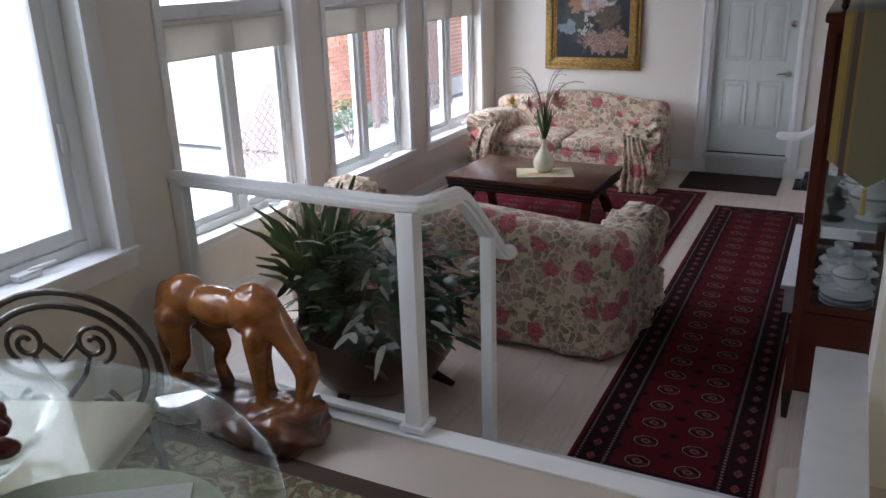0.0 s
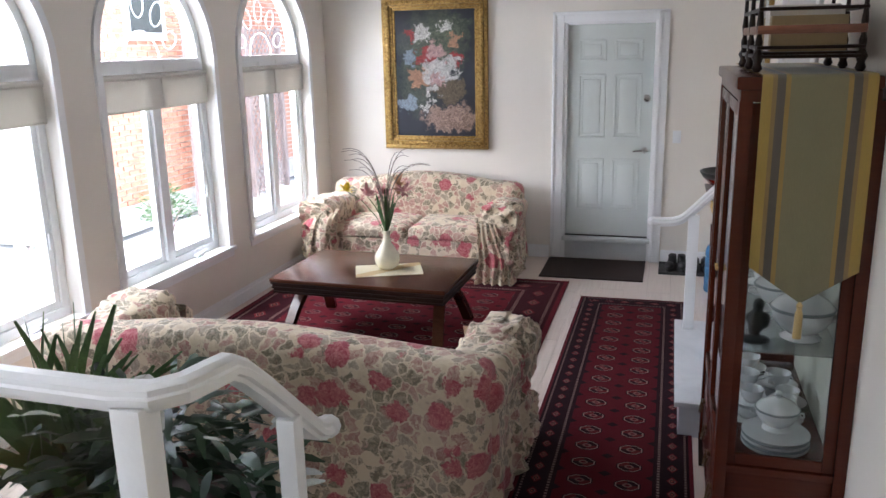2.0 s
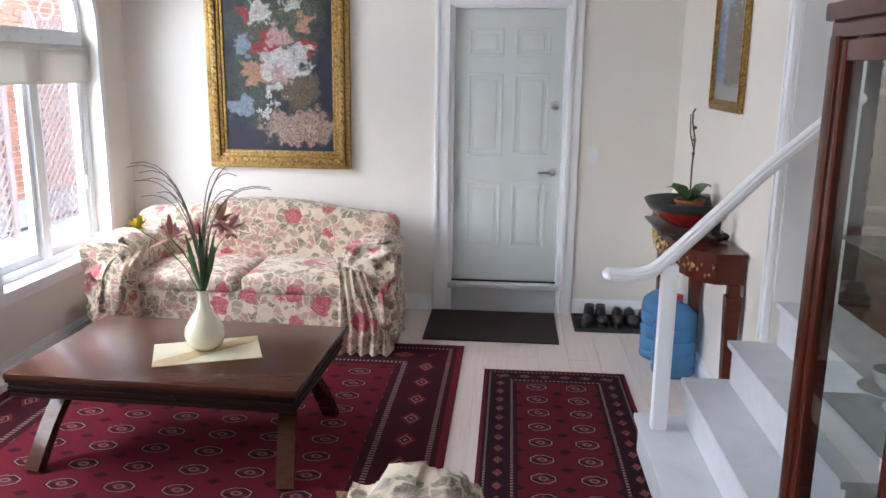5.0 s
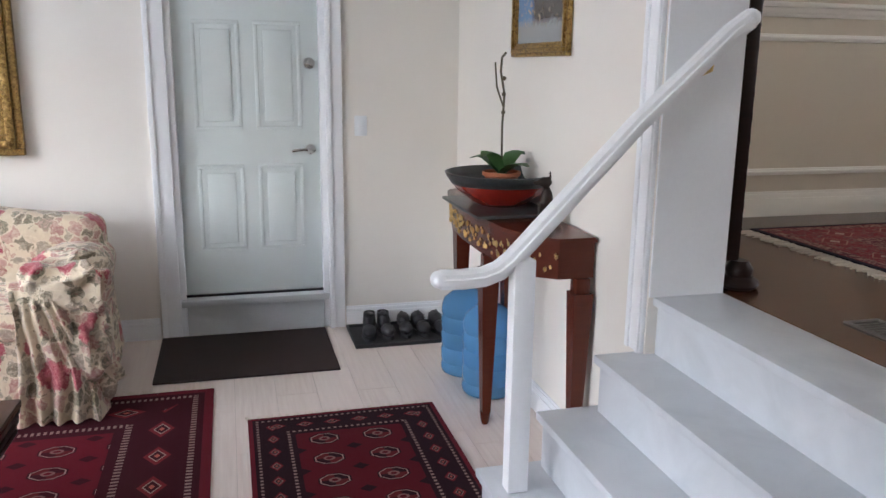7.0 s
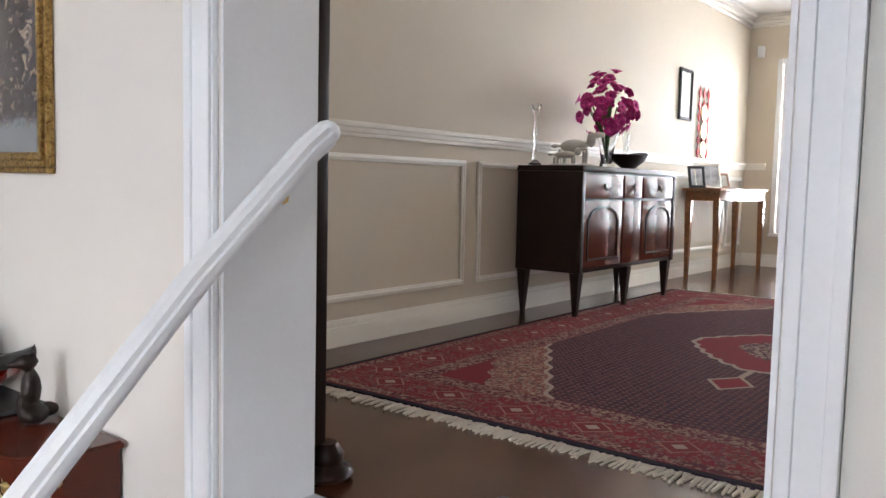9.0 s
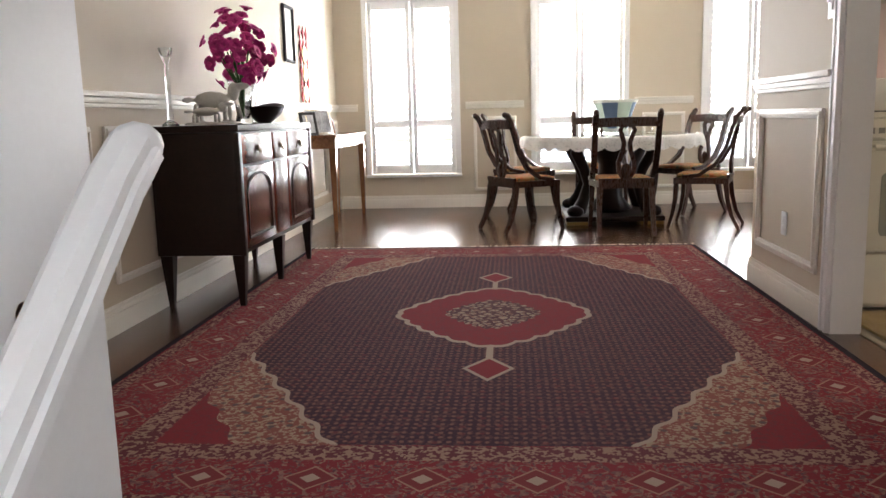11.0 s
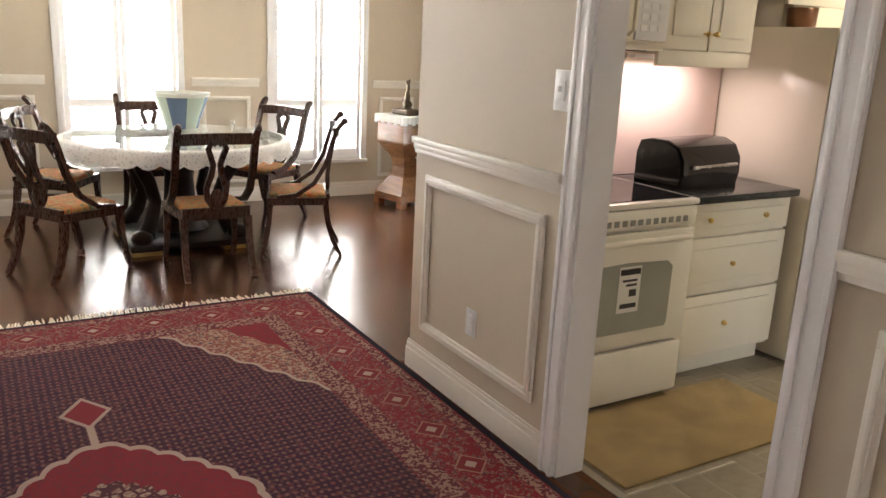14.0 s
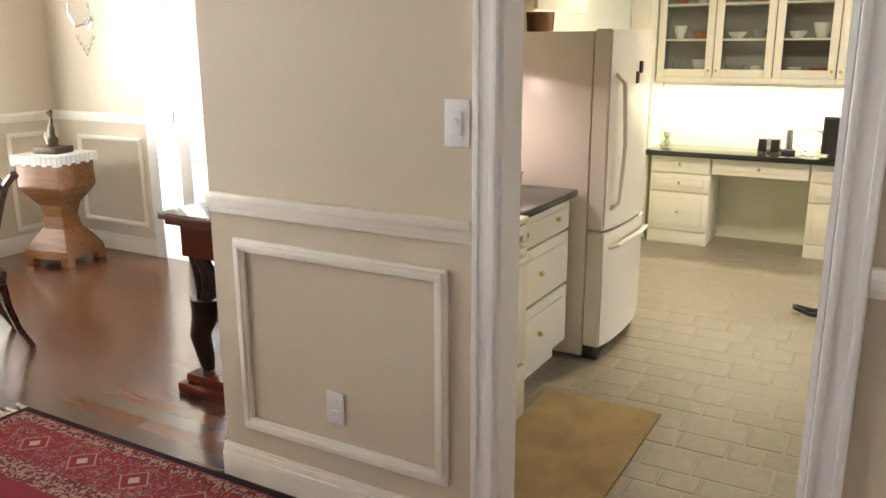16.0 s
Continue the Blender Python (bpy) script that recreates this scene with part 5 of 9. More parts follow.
def orchid_bowl():
    o = thing("orchid_bowl", "wide red and grey ceramic bowl with a bare orchid", "plant bowl", (-0.165, -1.33, 0.983))
    bm = B()
    lathe(bm, [(0.10, 0), (0.13, 0.015), (0.20, 0.065), (0.232, 0.10), (0.226, 0.105), (0.19, 0.075), (0.10, 0.03)], n=32)
    part("bowl", bm, RED_GLAZE, o, smooth=60)
    bm = B()
    lathe(bm, [(0.233, 0.10), (0.255, 0.135), (0.262, 0.15), (0.254, 0.152), (0.236, 0.12), (0.215, 0.10)], n=32)
    part("rim", bm, GREY_GLAZE, o, "grey speckled rim", 60)
    bm = B()
    lathe(bm, [(0.06, 0.032), (0.078, 0.13), (0.088, 0.135), (0.088, 0.152), (0.078, 0.152), (0.074, 0.14), (0.02, 0.138)], n=20)
    part("flower_pot", bm, TERRA, o, "terracotta pot", 50)
    for a, ln, up in ((0.5, 0.15, 0.10), (2.4, 0.16, 0.08), (3.6, 0.13, 0.11), (5.2, 0.16, 0.06)):
        bm = B()
        strip_leaf(bm, [(ln * t * math.cos(a), ln * t * math.sin(a), 0.14 + up * math.sin(2.2 * t)) for t in (0, 0.25, 0.5, 0.75, 1)], 0.05, (0, 0, 1))
        part("leaf", bm, GREEN, o)
    bm = B()
    sweep(bm, [(0, 0, 0.14), (0.0, 0.01, 0.35), (0.005, 0.005, 0.5), (-0.02, -0.01, 0.6), (-0.03, -0.05, 0.66), (-0.03, -0.10, 0.68)], circle(0.005, 6), (1, 0, 0))
    sweep(bm, [(0.003, 0.006, 0.44), (-0.01, 0.07, 0.53), (-0.01, 0.10, 0.64)], circle(0.004, 6), (1, 0, 0))
    for z in (0.42, 0.5, 0.57):
        blob(bm, (0, 0, z), 0.011, 1)
    part("stem", bm, plain("dry_stem", (0.12, 0.10, 0.06), 0.8), o, "bare brown orchid stem")


orchid_bowl()
bm = B()
box(bm, -0.20, 0.20, -0.29, 0.29, 0.0, 0.014, 0.005)
for x, y in ((-0.17, -0.26), (0.17, -0.26), (-0.17, 0.26), (0.17, 0.26)):
    box(bm, x - 0.02, x + 0.02, y - 0.02, y + 0.02, -0.002, 0.001)
solo("stone_tray", bm, GREY_GLAZE, "flat dark tray under the orchid bowl", "tray", (-0.17, -1.33, 0.9675))
bm = B()
for at, r, s in (((0, 0, 0.03), 0.05, (1.1, 0.8, 0.6)), ((0, 0.005, 0.10), 0.034, (0.8, 0.8, 1.7)), ((-0.005, 0.015, 0.175), 0.026, (0.9, 1.2, 0.9)), ((0, 0.045, 0.17), 0.014, (0.9, 1.6, 0.8)), ((0.015, -0.005, 0.205), 0.01, (0.6, 0.6, 1.8)), ((-0.015, -0.005, 0.205), 0.01, (0.6, 0.6, 1.8)), ((0.02, 0.03, 0.05), 0.014, (0.8, 0.8, 3)), ((-0.02, 0.03, 0.05), 0.014, (0.8, 0.8, 3)), ((0.03, -0.035, 0.03), 0.025, (0.8, 1.4, 0.9))):
    blob(bm, at, r, 2, s)
cat_ob = solo("bronze_figurine", bm, plain("dark_bronze", (0.03, 0.022, 0.018), 0.4, 0.6, var=0.4), "small dark bronze animal figurine on the console", "figurine", (-0.10, -1.74, 0.9655), 70)
rm = cat_ob.modifiers.new("merge", "REMESH")
rm.mode, rm.voxel_size, rm.use_smooth_shade = "VOXEL", 0.007, True


def jug(at, rz=0):
    j = thing("water_jug", "blue translucent plastic water jug standing under the console", "water jug", at, rz, "water jugs")
    bm = B()
    prof = [(0.11, 0), (0.13, 0.012), (0.134, 0.03)]
    for q in range(4):
        z = 0.05 + 0.085 * q
        prof += [(0.134, z), (0.126, z + 0.016), (0.134, z + 0.032)]
    prof += [(0.134, 0.37), (0.12, 0.41), (0.07, 0.45), (0.032, 0.465), (0.03, 0.49)]
    lathe(bm, prof, n=28)
    part("bottle", bm, JUGBLUE, j, smooth=50)
    bm = B()
    lathe(bm, [(0.033, 0.487), (0.033, 0.515), (0.02, 0.52)], n=18)
    part("cap", bm, plain("red_plastic", (0.35, 0.02, 0.03), 0.4), j, "red cap")
    return j


n = Nodes("blue_polycarbonate")
n.set((0.20, 0.48, 0.80), 0.10, Transmission_Weight=0.6, IOR=1.2)
JUGBLUE = n.m
jug((-0.16, -1.20, 0))
jug((-0.19, -0.90, 0), 30)


# ---- shoes on a tray
bm = B()
box(bm, -0.33, 0.33, -0.20, 0.20, 0.0, 0.006, 0.002)
for x0, x1, y0, y1 in ((-0.33, 0.33, -0.20, -0.185), (-0.33, 0.33, 0.185, 0.20), (-0.33, -0.315, -0.185, 0.185), (0.315, 0.33, -0.185, 0.185)):
    box(bm, x0, x1, y0, y1, 0.0062, 0.022, 0.004)
solo("boot_tray", bm, BLACK, "black plastic boot tray by the wall", "boot tray", (-0.385, -0.24, 0))


def shoe(at, rz, h, label, group):
    s = thing("shoe", label, "shoe", at, rz, group)
    bm = B()
    prism(bm, [(0.045 * (1.05 - 0.25 * abs(math.cos(a)) * (1 if math.cos(a) < 0 else 0.2)) * math.sin(a), 0.14 * math.cos(a)) for a in [2 * math.pi * q / 18 for q in range(18)]], 0, 0.022)
    part("sole", bm, BLACK, s)
    bm = B()
    blob(bm, (0, 0.065, 0.045), 0.05, 2, (0.86, 1.5, 0.7))
    blob(bm, (0, -0.06, 0.06), 0.05, 2, (0.84, 1.35, 1.0 + 0.4 * (h > 0.1)))
    lathe(bm, [(0.042, 0.06), (0.04, h), (0.034, h), (0.034, 0.07)], (0, -0.07, 0), 14, 0.9, 1.25)
    part("upper", bm, plain("black_leather", (0.022, 0.02, 0.022), 0.45, var=0.3, bump=0.2), s, smooth=60)
    bm = B()
    for q in range(4):
        sweep(bm, [(-0.026, 0.0 + 0.022 * q, 0.098 - 0.009 * q), (0, 0.004 + 0.022 * q, 0.108 - 0.009 * q), (0.026, 0.0 + 0.022 * q, 0.098 - 0.009 * q)], circle(0.003, 5), (0, 1, 0))
    sweep(bm, [(0, -0.02, 0.10), (0.03, -0.0, 0.125), (0.02, 0.02, 0.14), (0, -0.01, 0.11)], circle(0.0025, 5), (0, 1, 0.3))
    part("laces", bm, BLACK, s)


for k, x in enumerate((-0.60, -0.50)):
    shoe((x, -0.22, 0.0065), 170 + 12 * k, 0.12, "black laced ankle boot on the tray", "boots on the tray")
for k, x in enumerate((-0.38, -0.28)):
    shoe((x, -0.21, 0.0065), 176 + 8 * k, 0.085, "black low shoe on the tray", "shoes on the tray")
shoe((-0.17, -0.22, 0.0065), 185, 0.085, "black low shoe on the tray", "shoes on the tray")


# ---- china cabinet
PORC = plain("white_porcelain", (0.74, 0.75, 0.76), 0.12, var=0.02, bump=0.0, Coat_Weight=0.4)
GREYRIM = plain("grey_rim_glaze", (0.28, 0.31, 0.33), 0.2, var=0.2)


def china_cabinet():
    c = thing("china_cabinet", "tall mahogany china cabinet with glass doors and sides", "cabinet", (-0.225, -4.56, 0))
    W, D, T = 0.54, 0.205, 2.03
    for sx in (-1, 1):
        for sy in (-1, 1):
            bm = B()
            box(bm, sx * D - 0.022, sx * D + 0.022, sy * W - 0.03, sy * W + 0.03, 0.16, 1.95, 0.004)
            part("post", bm, MAHOG, c)
            bm = B()
            bmesh.ops.create_cone(bm, cap_ends=True, segments=4, radius1=0.02, radius2=0.036, depth=0.17, matrix=pose(sx * D, sy * W, 0.085, 0, 0, 45))
            part("leg", bm, DARKWOOD, c)
    bm = B()
    box(bm, -D + 0.01, D, -W, W, 0.16, 0.58, 0.003)
    box(bm, -D - 0.008, D, -W - 0.02, W + 0.02, 0.575, 0.605, 0.006)
    part("base", bm, MAHOG, c)
    for y in (-0.265, 0.265):
        bm = B()
        box(bm, -D - 0.012, -D + 0.012, y - 0.25, y + 0.25, 0.20, 0.55, 0.008)
        dr = part("drawer", bm, MAHOG, c)
        for q in (-0.14, 0.14):
            bm = B()
            rod(bm, (-D - 0.022, y + q, 0.42), (-D - 0.012, y + q, 0.42), 0.012, n=12)
            sweep(bm, [(-D - 0.02, y + q - 0.035, 0.415), (-D - 0.03, y + q - 0.03, 0.375), (-D - 0.034, y + q, 0.36), (-D - 0.03, y + q + 0.03, 0.375), (-D - 0.02, y + q + 0.035, 0.415)], circle(0.005, 6), (1, 0, 0))
            part("handle", bm, plain("aged_brass", (0.12, 0.09, 0.05), 0.4, 0.9), dr, "dark brass drop handle")
    bm = B()
    box(bm, -D - 0.02, D, -W - 0.03, W + 0.03, 1.945, 1.985, 0.006)
    box(bm, -D - 0.035, D, -W - 0.045, W + 0.045, 1.985, 2.03, 0.01)
    part("cornice", bm, MAHOG, c)
    bm = B()
    box(bm, D - 0.016, D - 0.004, -W + 0.03, W - 0.03, 0.606, 1.944)
    part("back_panel", bm, plain("grey_green_lining", (0.40, 0.42, 0.36), 0.7), c, "pale lining", 0)
    for z in (1.04, 1.46):
        bm = B()
        box(bm, -D + 0.03, D - 0.02, -W + 0.035, W - 0.035, z, z + 0.007)
        part("shelf", bm, plain("shelf_glass", (0.32, 0.40, 0.36), 0.1, Alpha=0.45), c, "green-edged glass shelf", 0)
    for k, y in enumerate((-0.258, 0.258)):
        bm = B()
        for y0, y1, z0, z1 in ((y - 0.250, y - 0.212, 0.61, 1.94), (y + 0.212, y + 0.250, 0.61, 1.94), (y - 0.212, y + 0.212, 0.61, 0.66), (y - 0.212, y + 0.212, 1.89, 1.94)):
            box(bm, -D - 0.018, -D + 0.008, y0, y1, z0, z1, 0.005)
        d = part("door", bm, MAHOG, c)
        bm = B()
        box(bm, -D - 0.008, -D - 0.004, y - 0.212, y + 0.212, 0.66, 1.89)
        p = part("glass", bm, GLASS, d, smooth=0)
        p.visible_shadow = False
        bm = B()
        rod(bm, (-D - 0.03, y + (0.231 if k == 0 else -0.231), 1.22), (-D - 0.017, y + (0.231 if k == 0 else -0.231), 1.22), 0.008, n=10)
        part("knob", bm, BRASS, d)
    for sy in (-1, 1):
        bm = B()
        for x0, x1, z0, z1 in ((-D + 0.02, -D + 0.05, 0.61, 1.94), (D - 0.06, D - 0.02, 0.61, 1.94), (-D + 0.05, D - 0.06, 0.61, 0.65), (-D + 0.05, D - 0.06, 1.90, 1.94)):
            box(bm, x0, x1, sy * W - 0.012, sy * W + 0.012, z0, z1, 0.004)
        s = part("side_frame", bm, MAHOG, c)
        bm = B()
        box(bm, -D + 0.05, D - 0.06, sy * W - 0.003, sy * W + 0.001, 0.65, 1.90)
        p = part("side_glass", bm, GLASS, s, smooth=0)
        p.visible_shadow = False


china_cabinet()


def plates(at, nr, r):
    p = thing("plate_stack", "stack of white plates with grey rims in the cabinet", "plates", at, 0, "china in the cabinet")
    for k in range(nr):
        bm = B()
        z = 0.012 * k
        lathe(bm, [(r * 0.55, z), (r * 0.62, z + 0.004), (r * 0.98, z + 0.016), (r, z + 0.019), (r * 0.97, z + 0.02), (r * 0.6, z + 0.008)], n=28)
        part("plate", bm, PORC if k % 2 == 0 else GREYRIM, p, smooth=60)


def tureen(at, s, label="white lidded tureen with a grey band in the cabinet"):
    t = thing("tureen", label, "tureen", at, 0, "china in the cabinet")
    bm = B()
    lathe(bm, [(0.06 * s, 0), (0.07 * s, 0.008 * s), (0.045 * s, 0.025 * s), (0.08 * s, 0.05 * s), (0.105 * s, 0.09 * s), (0.10 * s, 0.115 * s)], n=26)
    part("bowl", bm, PORC, t, smooth=60)
    bm = B()
    lathe(bm, [(0.108 * s, 0.113 * s), (0.112 * s, 0.118 * s), (0.108 * s, 0.124 * s)], n=26)
    part("band", bm, GREYRIM, t)
    bm = B()
    lathe(bm, [(0.107 * s, 0.122 * s), (0.09 * s, 0.145 * s), (0.05 * s, 0.168 * s), (0.015 * s, 0.178 * s), (0.012 * s, 0.19 * s), (0.02 * s, 0.20 * s), (0.012 * s, 0.212 * s)], n=26)
    part("lid", bm, PORC, t, smooth=60)
    for q in (-1, 1):
        bm = B()
        sweep(bm, [(q * 0.10 * s, 0, 0.10 * s), (q * 0.125 * s, 0, 0.10 * s), (q * 0.13 * s, 0, 0.08 * s), (q * 0.10 * s, 0, 0.072 * s)], circle(0.006 * s, 6), (0, 1, 0))
        part("handle", bm, PORC, t)


def cup(at, r=0.045, saucer=True):
    c = thing("cup", "white cup with a grey rim on a saucer", "cup", at, random.Random(at[1]).uniform(0, 360), "cups in the cabinet")
    if saucer:
        bm = B()
        lathe(bm, [(r * 0.8, 0), (r * 1.6, 0.012), (r * 1.62, 0.014), (r * 0.8, 0.006)], n=22)
        part("saucer", bm, PORC, c, smooth=60)
    bm = B()
    lathe(bm, [(r * 0.55, 0.008), (r * 0.85, 0.03), (r, 0.065), (r * 0.95, 0.065), (r * 0.8, 0.03), (r * 0.3, 0.014)], n=20)
    part("bowl", bm, PORC, c, smooth=60)
    bm = B()
    sweep(bm, [(r * 0.95, 0, 0.055), (r * 1.45, 0, 0.055), (r * 1.5, 0, 0.035), (r * 0.9, 0, 0.025)], circle(0.004, 6), (0, 1, 0))
    part("handle", bm, PORC, c)


plates((-0.22, -4.93, 0.606), 5, 0.125)
tureen((-0.22, -4.93, 0.68), 0.75)
for k, (x, y) in enumerate(((-0.30, -4.70), (-0.16, -4.68), (-0.30, -4.52), (-0.17, -4.50), (-0.28, -4.33), (-0.15, -4.31), (-0.25, -4.14))):
    cup((x, y, 0.606), 0.05)
    if k < 4:
        cup((x + 0.01, y + 0.01, 0.676), 0.048)
tureen((-0.16, -4.90, 1.0475), 1.05)
tureen((-0.20, -4.55, 1.0475), 0.9)
for y in (-4.35, -4.2, -4.05):
    cup((-0.22, y, 1.0475), 0.05)
bm = B()
for at, r, s in (((0, 0, 0.015), 0.05, (1.2, 1.0, 0.35)), ((0, 0, 0.08), 0.028, (1, 0.9, 2.2)), ((0.006, 0, 0.15), 0.022, (1, 1, 1.2)), ((-0.02, 0, 0.10), 0.012, (1.6, 0.8, 2)), ((0.028, 0, 0.09), 0.02, (1.2, 0.8, 1.8))):
    blob(bm, at, r, 2, s)
fig = solo("black_figurine", bm, plain("black_iron", (0.012, 0.014, 0.014), 0.5, 0.3), "small black figurine on the glass shelf", "figurine", (-0.33, -4.98, 1.0475))
rm = fig.modifiers.new("merge", "REMESH")
rm.mode, rm.voxel_size, rm.use_smooth_shade = "VOXEL", 0.006, True
SILVER = plain("silver", (0.75, 0.74, 0.70), 0.12, 1.0, var=0.1)
for k, y in enumerate((-4.62, -4.40, -4.18)):
    sv = thing("silver_goblet", "silver goblet on the upper glass shelf", "goblet", (-0.24, y, 1.4675), 0, "silver goblets")
    bm = B()
    lathe(bm, [(0.03, 0), (0.032, 0.005), (0.008, 0.015), (0.007, 0.06), (0.03, 0.085), (0.036, 0.13), (0.033, 0.13), (0.025, 0.09)], n=20)
    part("goblet", bm, SILVER, sv, smooth=60)


def table_runner_cloth():
    """Gold and olive striped runner over the cabinet's top, hanging down its end in a point."""
    n = Nodes("striped_runner_cloth")
    v = n.coord()
    x, y, z = n.xyz(v)
    a = n.math("ABSOLUTE", x)
    gold_c, olive, grey = (0.44, 0.29, 0.055), (0.24, 0.22, 0.12), (0.10, 0.085, 0.075)
    c = n.mix(n.math("GREATER_THAN", a, 0.085), olive, (0.40, 0.25, 0.06))
    c = n.mix(n.math("GREATER_THAN", a, 0.100), c, grey)
    c = n.mix(n.math("GREATER_THAN", a, 0.126), c, (0.30, 0.19, 0.07))
    c = n.mix(n.math("GREATER_THAN", a, 0.140), c, gold_c)
    rib = n.noise(n.scaled(v, (600, 600, 40)), 1.0, 1)
    n.set(n.mix(n.math("MULTIPLY", rib, 0.35), c, shade(olive, 0.5)), 0.55, Sheen_Weight=0.3)
    n.bump(rib, 0.25, 0.002)
    t = thing("table_runner", "gold and olive striped runner hanging over the cabinet's end", "table runner", (-0.215, -5.157, 2.034))
    bm = B()
    nx, hw = 12, 0.172
    prof = [(1.25, 0.002), (0.6, 0.002), (0.06, 0.002), (0.012, 0.0), (0.0, -0.012), (-0.003, -0.06), (-0.004, -0.2), (-0.006, -0.4), (-0.008, -0.55)]
    rows = []
    for q, (yy, zz) in enumerate(prof):
        rows.append([Vector((-hw + 2 * hw * i / nx, yy - 0.004 * math.sin(i * 1.6 + q) * (q > 4), zz)) for i in range(nx + 1)])
    last = [Vector((-hw + 2 * hw * i / nx, -0.010, -0.645 - 0.12 * (1 - abs(i - nx / 2) / (nx / 2)))) for i in range(nx + 1)]
    rows.append(last)
    top = [[bm.verts.new(p + Vector((0, -0.0012, 0.0012))) for p in r] for r in rows]
    bot = [[bm.verts.new(p + Vector((0, 0.0012, -0.0006))) for p in r] for r in rows]
    for g, flip in ((top, False), (bot, True)):
        for i in range(len(rows) - 1):
            for j in range(nx):
                bm.faces.new((g[i][j], g[i][j + 1], g[i + 1][j + 1], g[i + 1][j]))
    for j in range(nx):
        bm.faces.new((top[-1][j], top[-1][j + 1], bot[-1][j + 1], bot[-1][j]))
    for i in range(len(rows) - 1):
        bm.faces.new((top[i][0], top[i + 1][0], bot[i + 1][0], bot[i][0]))
        bm.faces.new((top[i][nx], top[i + 1][nx], bot[i + 1][nx], bot[i][nx]))
    part("cloth", bm, n.m, t, smooth=60)
    bm = B()
    lathe(bm, [(0.004, 0.0), (0.012, -0.012), (0.008, -0.026), (0.013, -0.04), (0.015, -0.13), (0.004, -0.13)], (0, -0.012, -0.76), 12)
    part("tassel", bm, plain("gold_tassel", (0.50, 0.36, 0.15), 0.7, var=0.2, bump=0.4), t, "gold tassel")


table_runner_cloth()


def gallery_stand():
    """Small turned gallery tray on top of the cabinet, with woven sides and white boxes behind the bars."""
    s = thing("gallery_stand", "small dark turned-wood gallery stand with woven copper-coloured rails", "stand", (-0.235, -4.72, 2.038))
    COPPER = wood("reddish_cane", (0.10, 0.035, 0.02), (0.30, 0.12, 0.07), 0.35, bump=0.3)
    for sx in (-1, 1):
        for y in (-0.3, 0.0, 0.3):
            bm = B()
            lathe(bm, [(0.010, 0), (0.018, 0.012), (0.012, 0.03), (0.020, 0.05), (0.010, 0.07), (0.013, 0.10), (0.008, 0.12), (0.012, 0.16), (0.008, 0.20), (0.006, 0.32), (0.012, 0.335), (0.004, 0.35)], (sx * 0.16, y, 0), 12)
            part("post", bm, DARKWOOD, s, smooth=50)
    for z, m in ((0.045, DARKWOOD), (0.075, DARKWOOD), (0.125, COPPER), (0.20, DARKWOOD), (0.26, DARKWOOD)):
        bm = B()
        for x in (-0.16, 0.16):
            box(bm, x - 0.008, x + 0.008, -0.31, 0.31, z, z + (0.028 if m is COPPER else 0.012), 0.003)
        for y in (-0.31, 0.31):
            box(bm, -0.168, 0.168, y - 0.007, y + 0.007, z, z + (0.028 if m is COPPER else 0.012), 0.003)
        part("rail", bm, m, s)
    bm = B()
    box(bm, -0.15, 0.15, -0.3, 0.3, 0.058, 0.066)
    part("tray", bm, DARKWOOD, s)
    PALE = plain("pale_card", (0.72, 0.70, 0.66), 0.6, var=0.1)
    for k in range(7):
        bm = B()
        y = -0.26 + 0.078 * k
        box(bm, -0.12, 0.12, y, y + 0.06, 0.067, 0.185 + 0.02 * (k % 3), 0.003)
        part("card_box", bm, PALE if k % 3 else plain("tan_card", (0.35, 0.26, 0.14), 0.6), s)


gallery_stand()

# ---- breakfast nook: carved horse, planter, iron chair, glass table
def horse_wood():
    """Honey wood, left dark and rough on the root base."""
    n = Nodes("carved_horse_wood")
    v = n.coord()
    x, y, z = n.xyz(v)
    g = n.noise(n.scaled(v, (5, 11, 11)), 1.0, 5, 0.6, 1.0)
    body = n.mix(n.step(g, 0.3, 0.68), (0.15, 0.042, 0.010), (0.36, 0.14, 0.035))
    base = n.mix(n.step(g, 0.3, 0.68), (0.030, 0.012, 0.008), (0.11, 0.036, 0.018))
    low = n.step(n.math("MULTIPLY_ADD", g, 0.08, z), 0.20, 0.15)
    n.set(n.mix(low, body, base), n.math("MULTIPLY_ADD", low, 0.15, 0.18), Coat_Weight=0.5, Coat_Roughness=0.12)
    return n.bump(n.noise(v, 22, 4), 0.18, 0.01).m


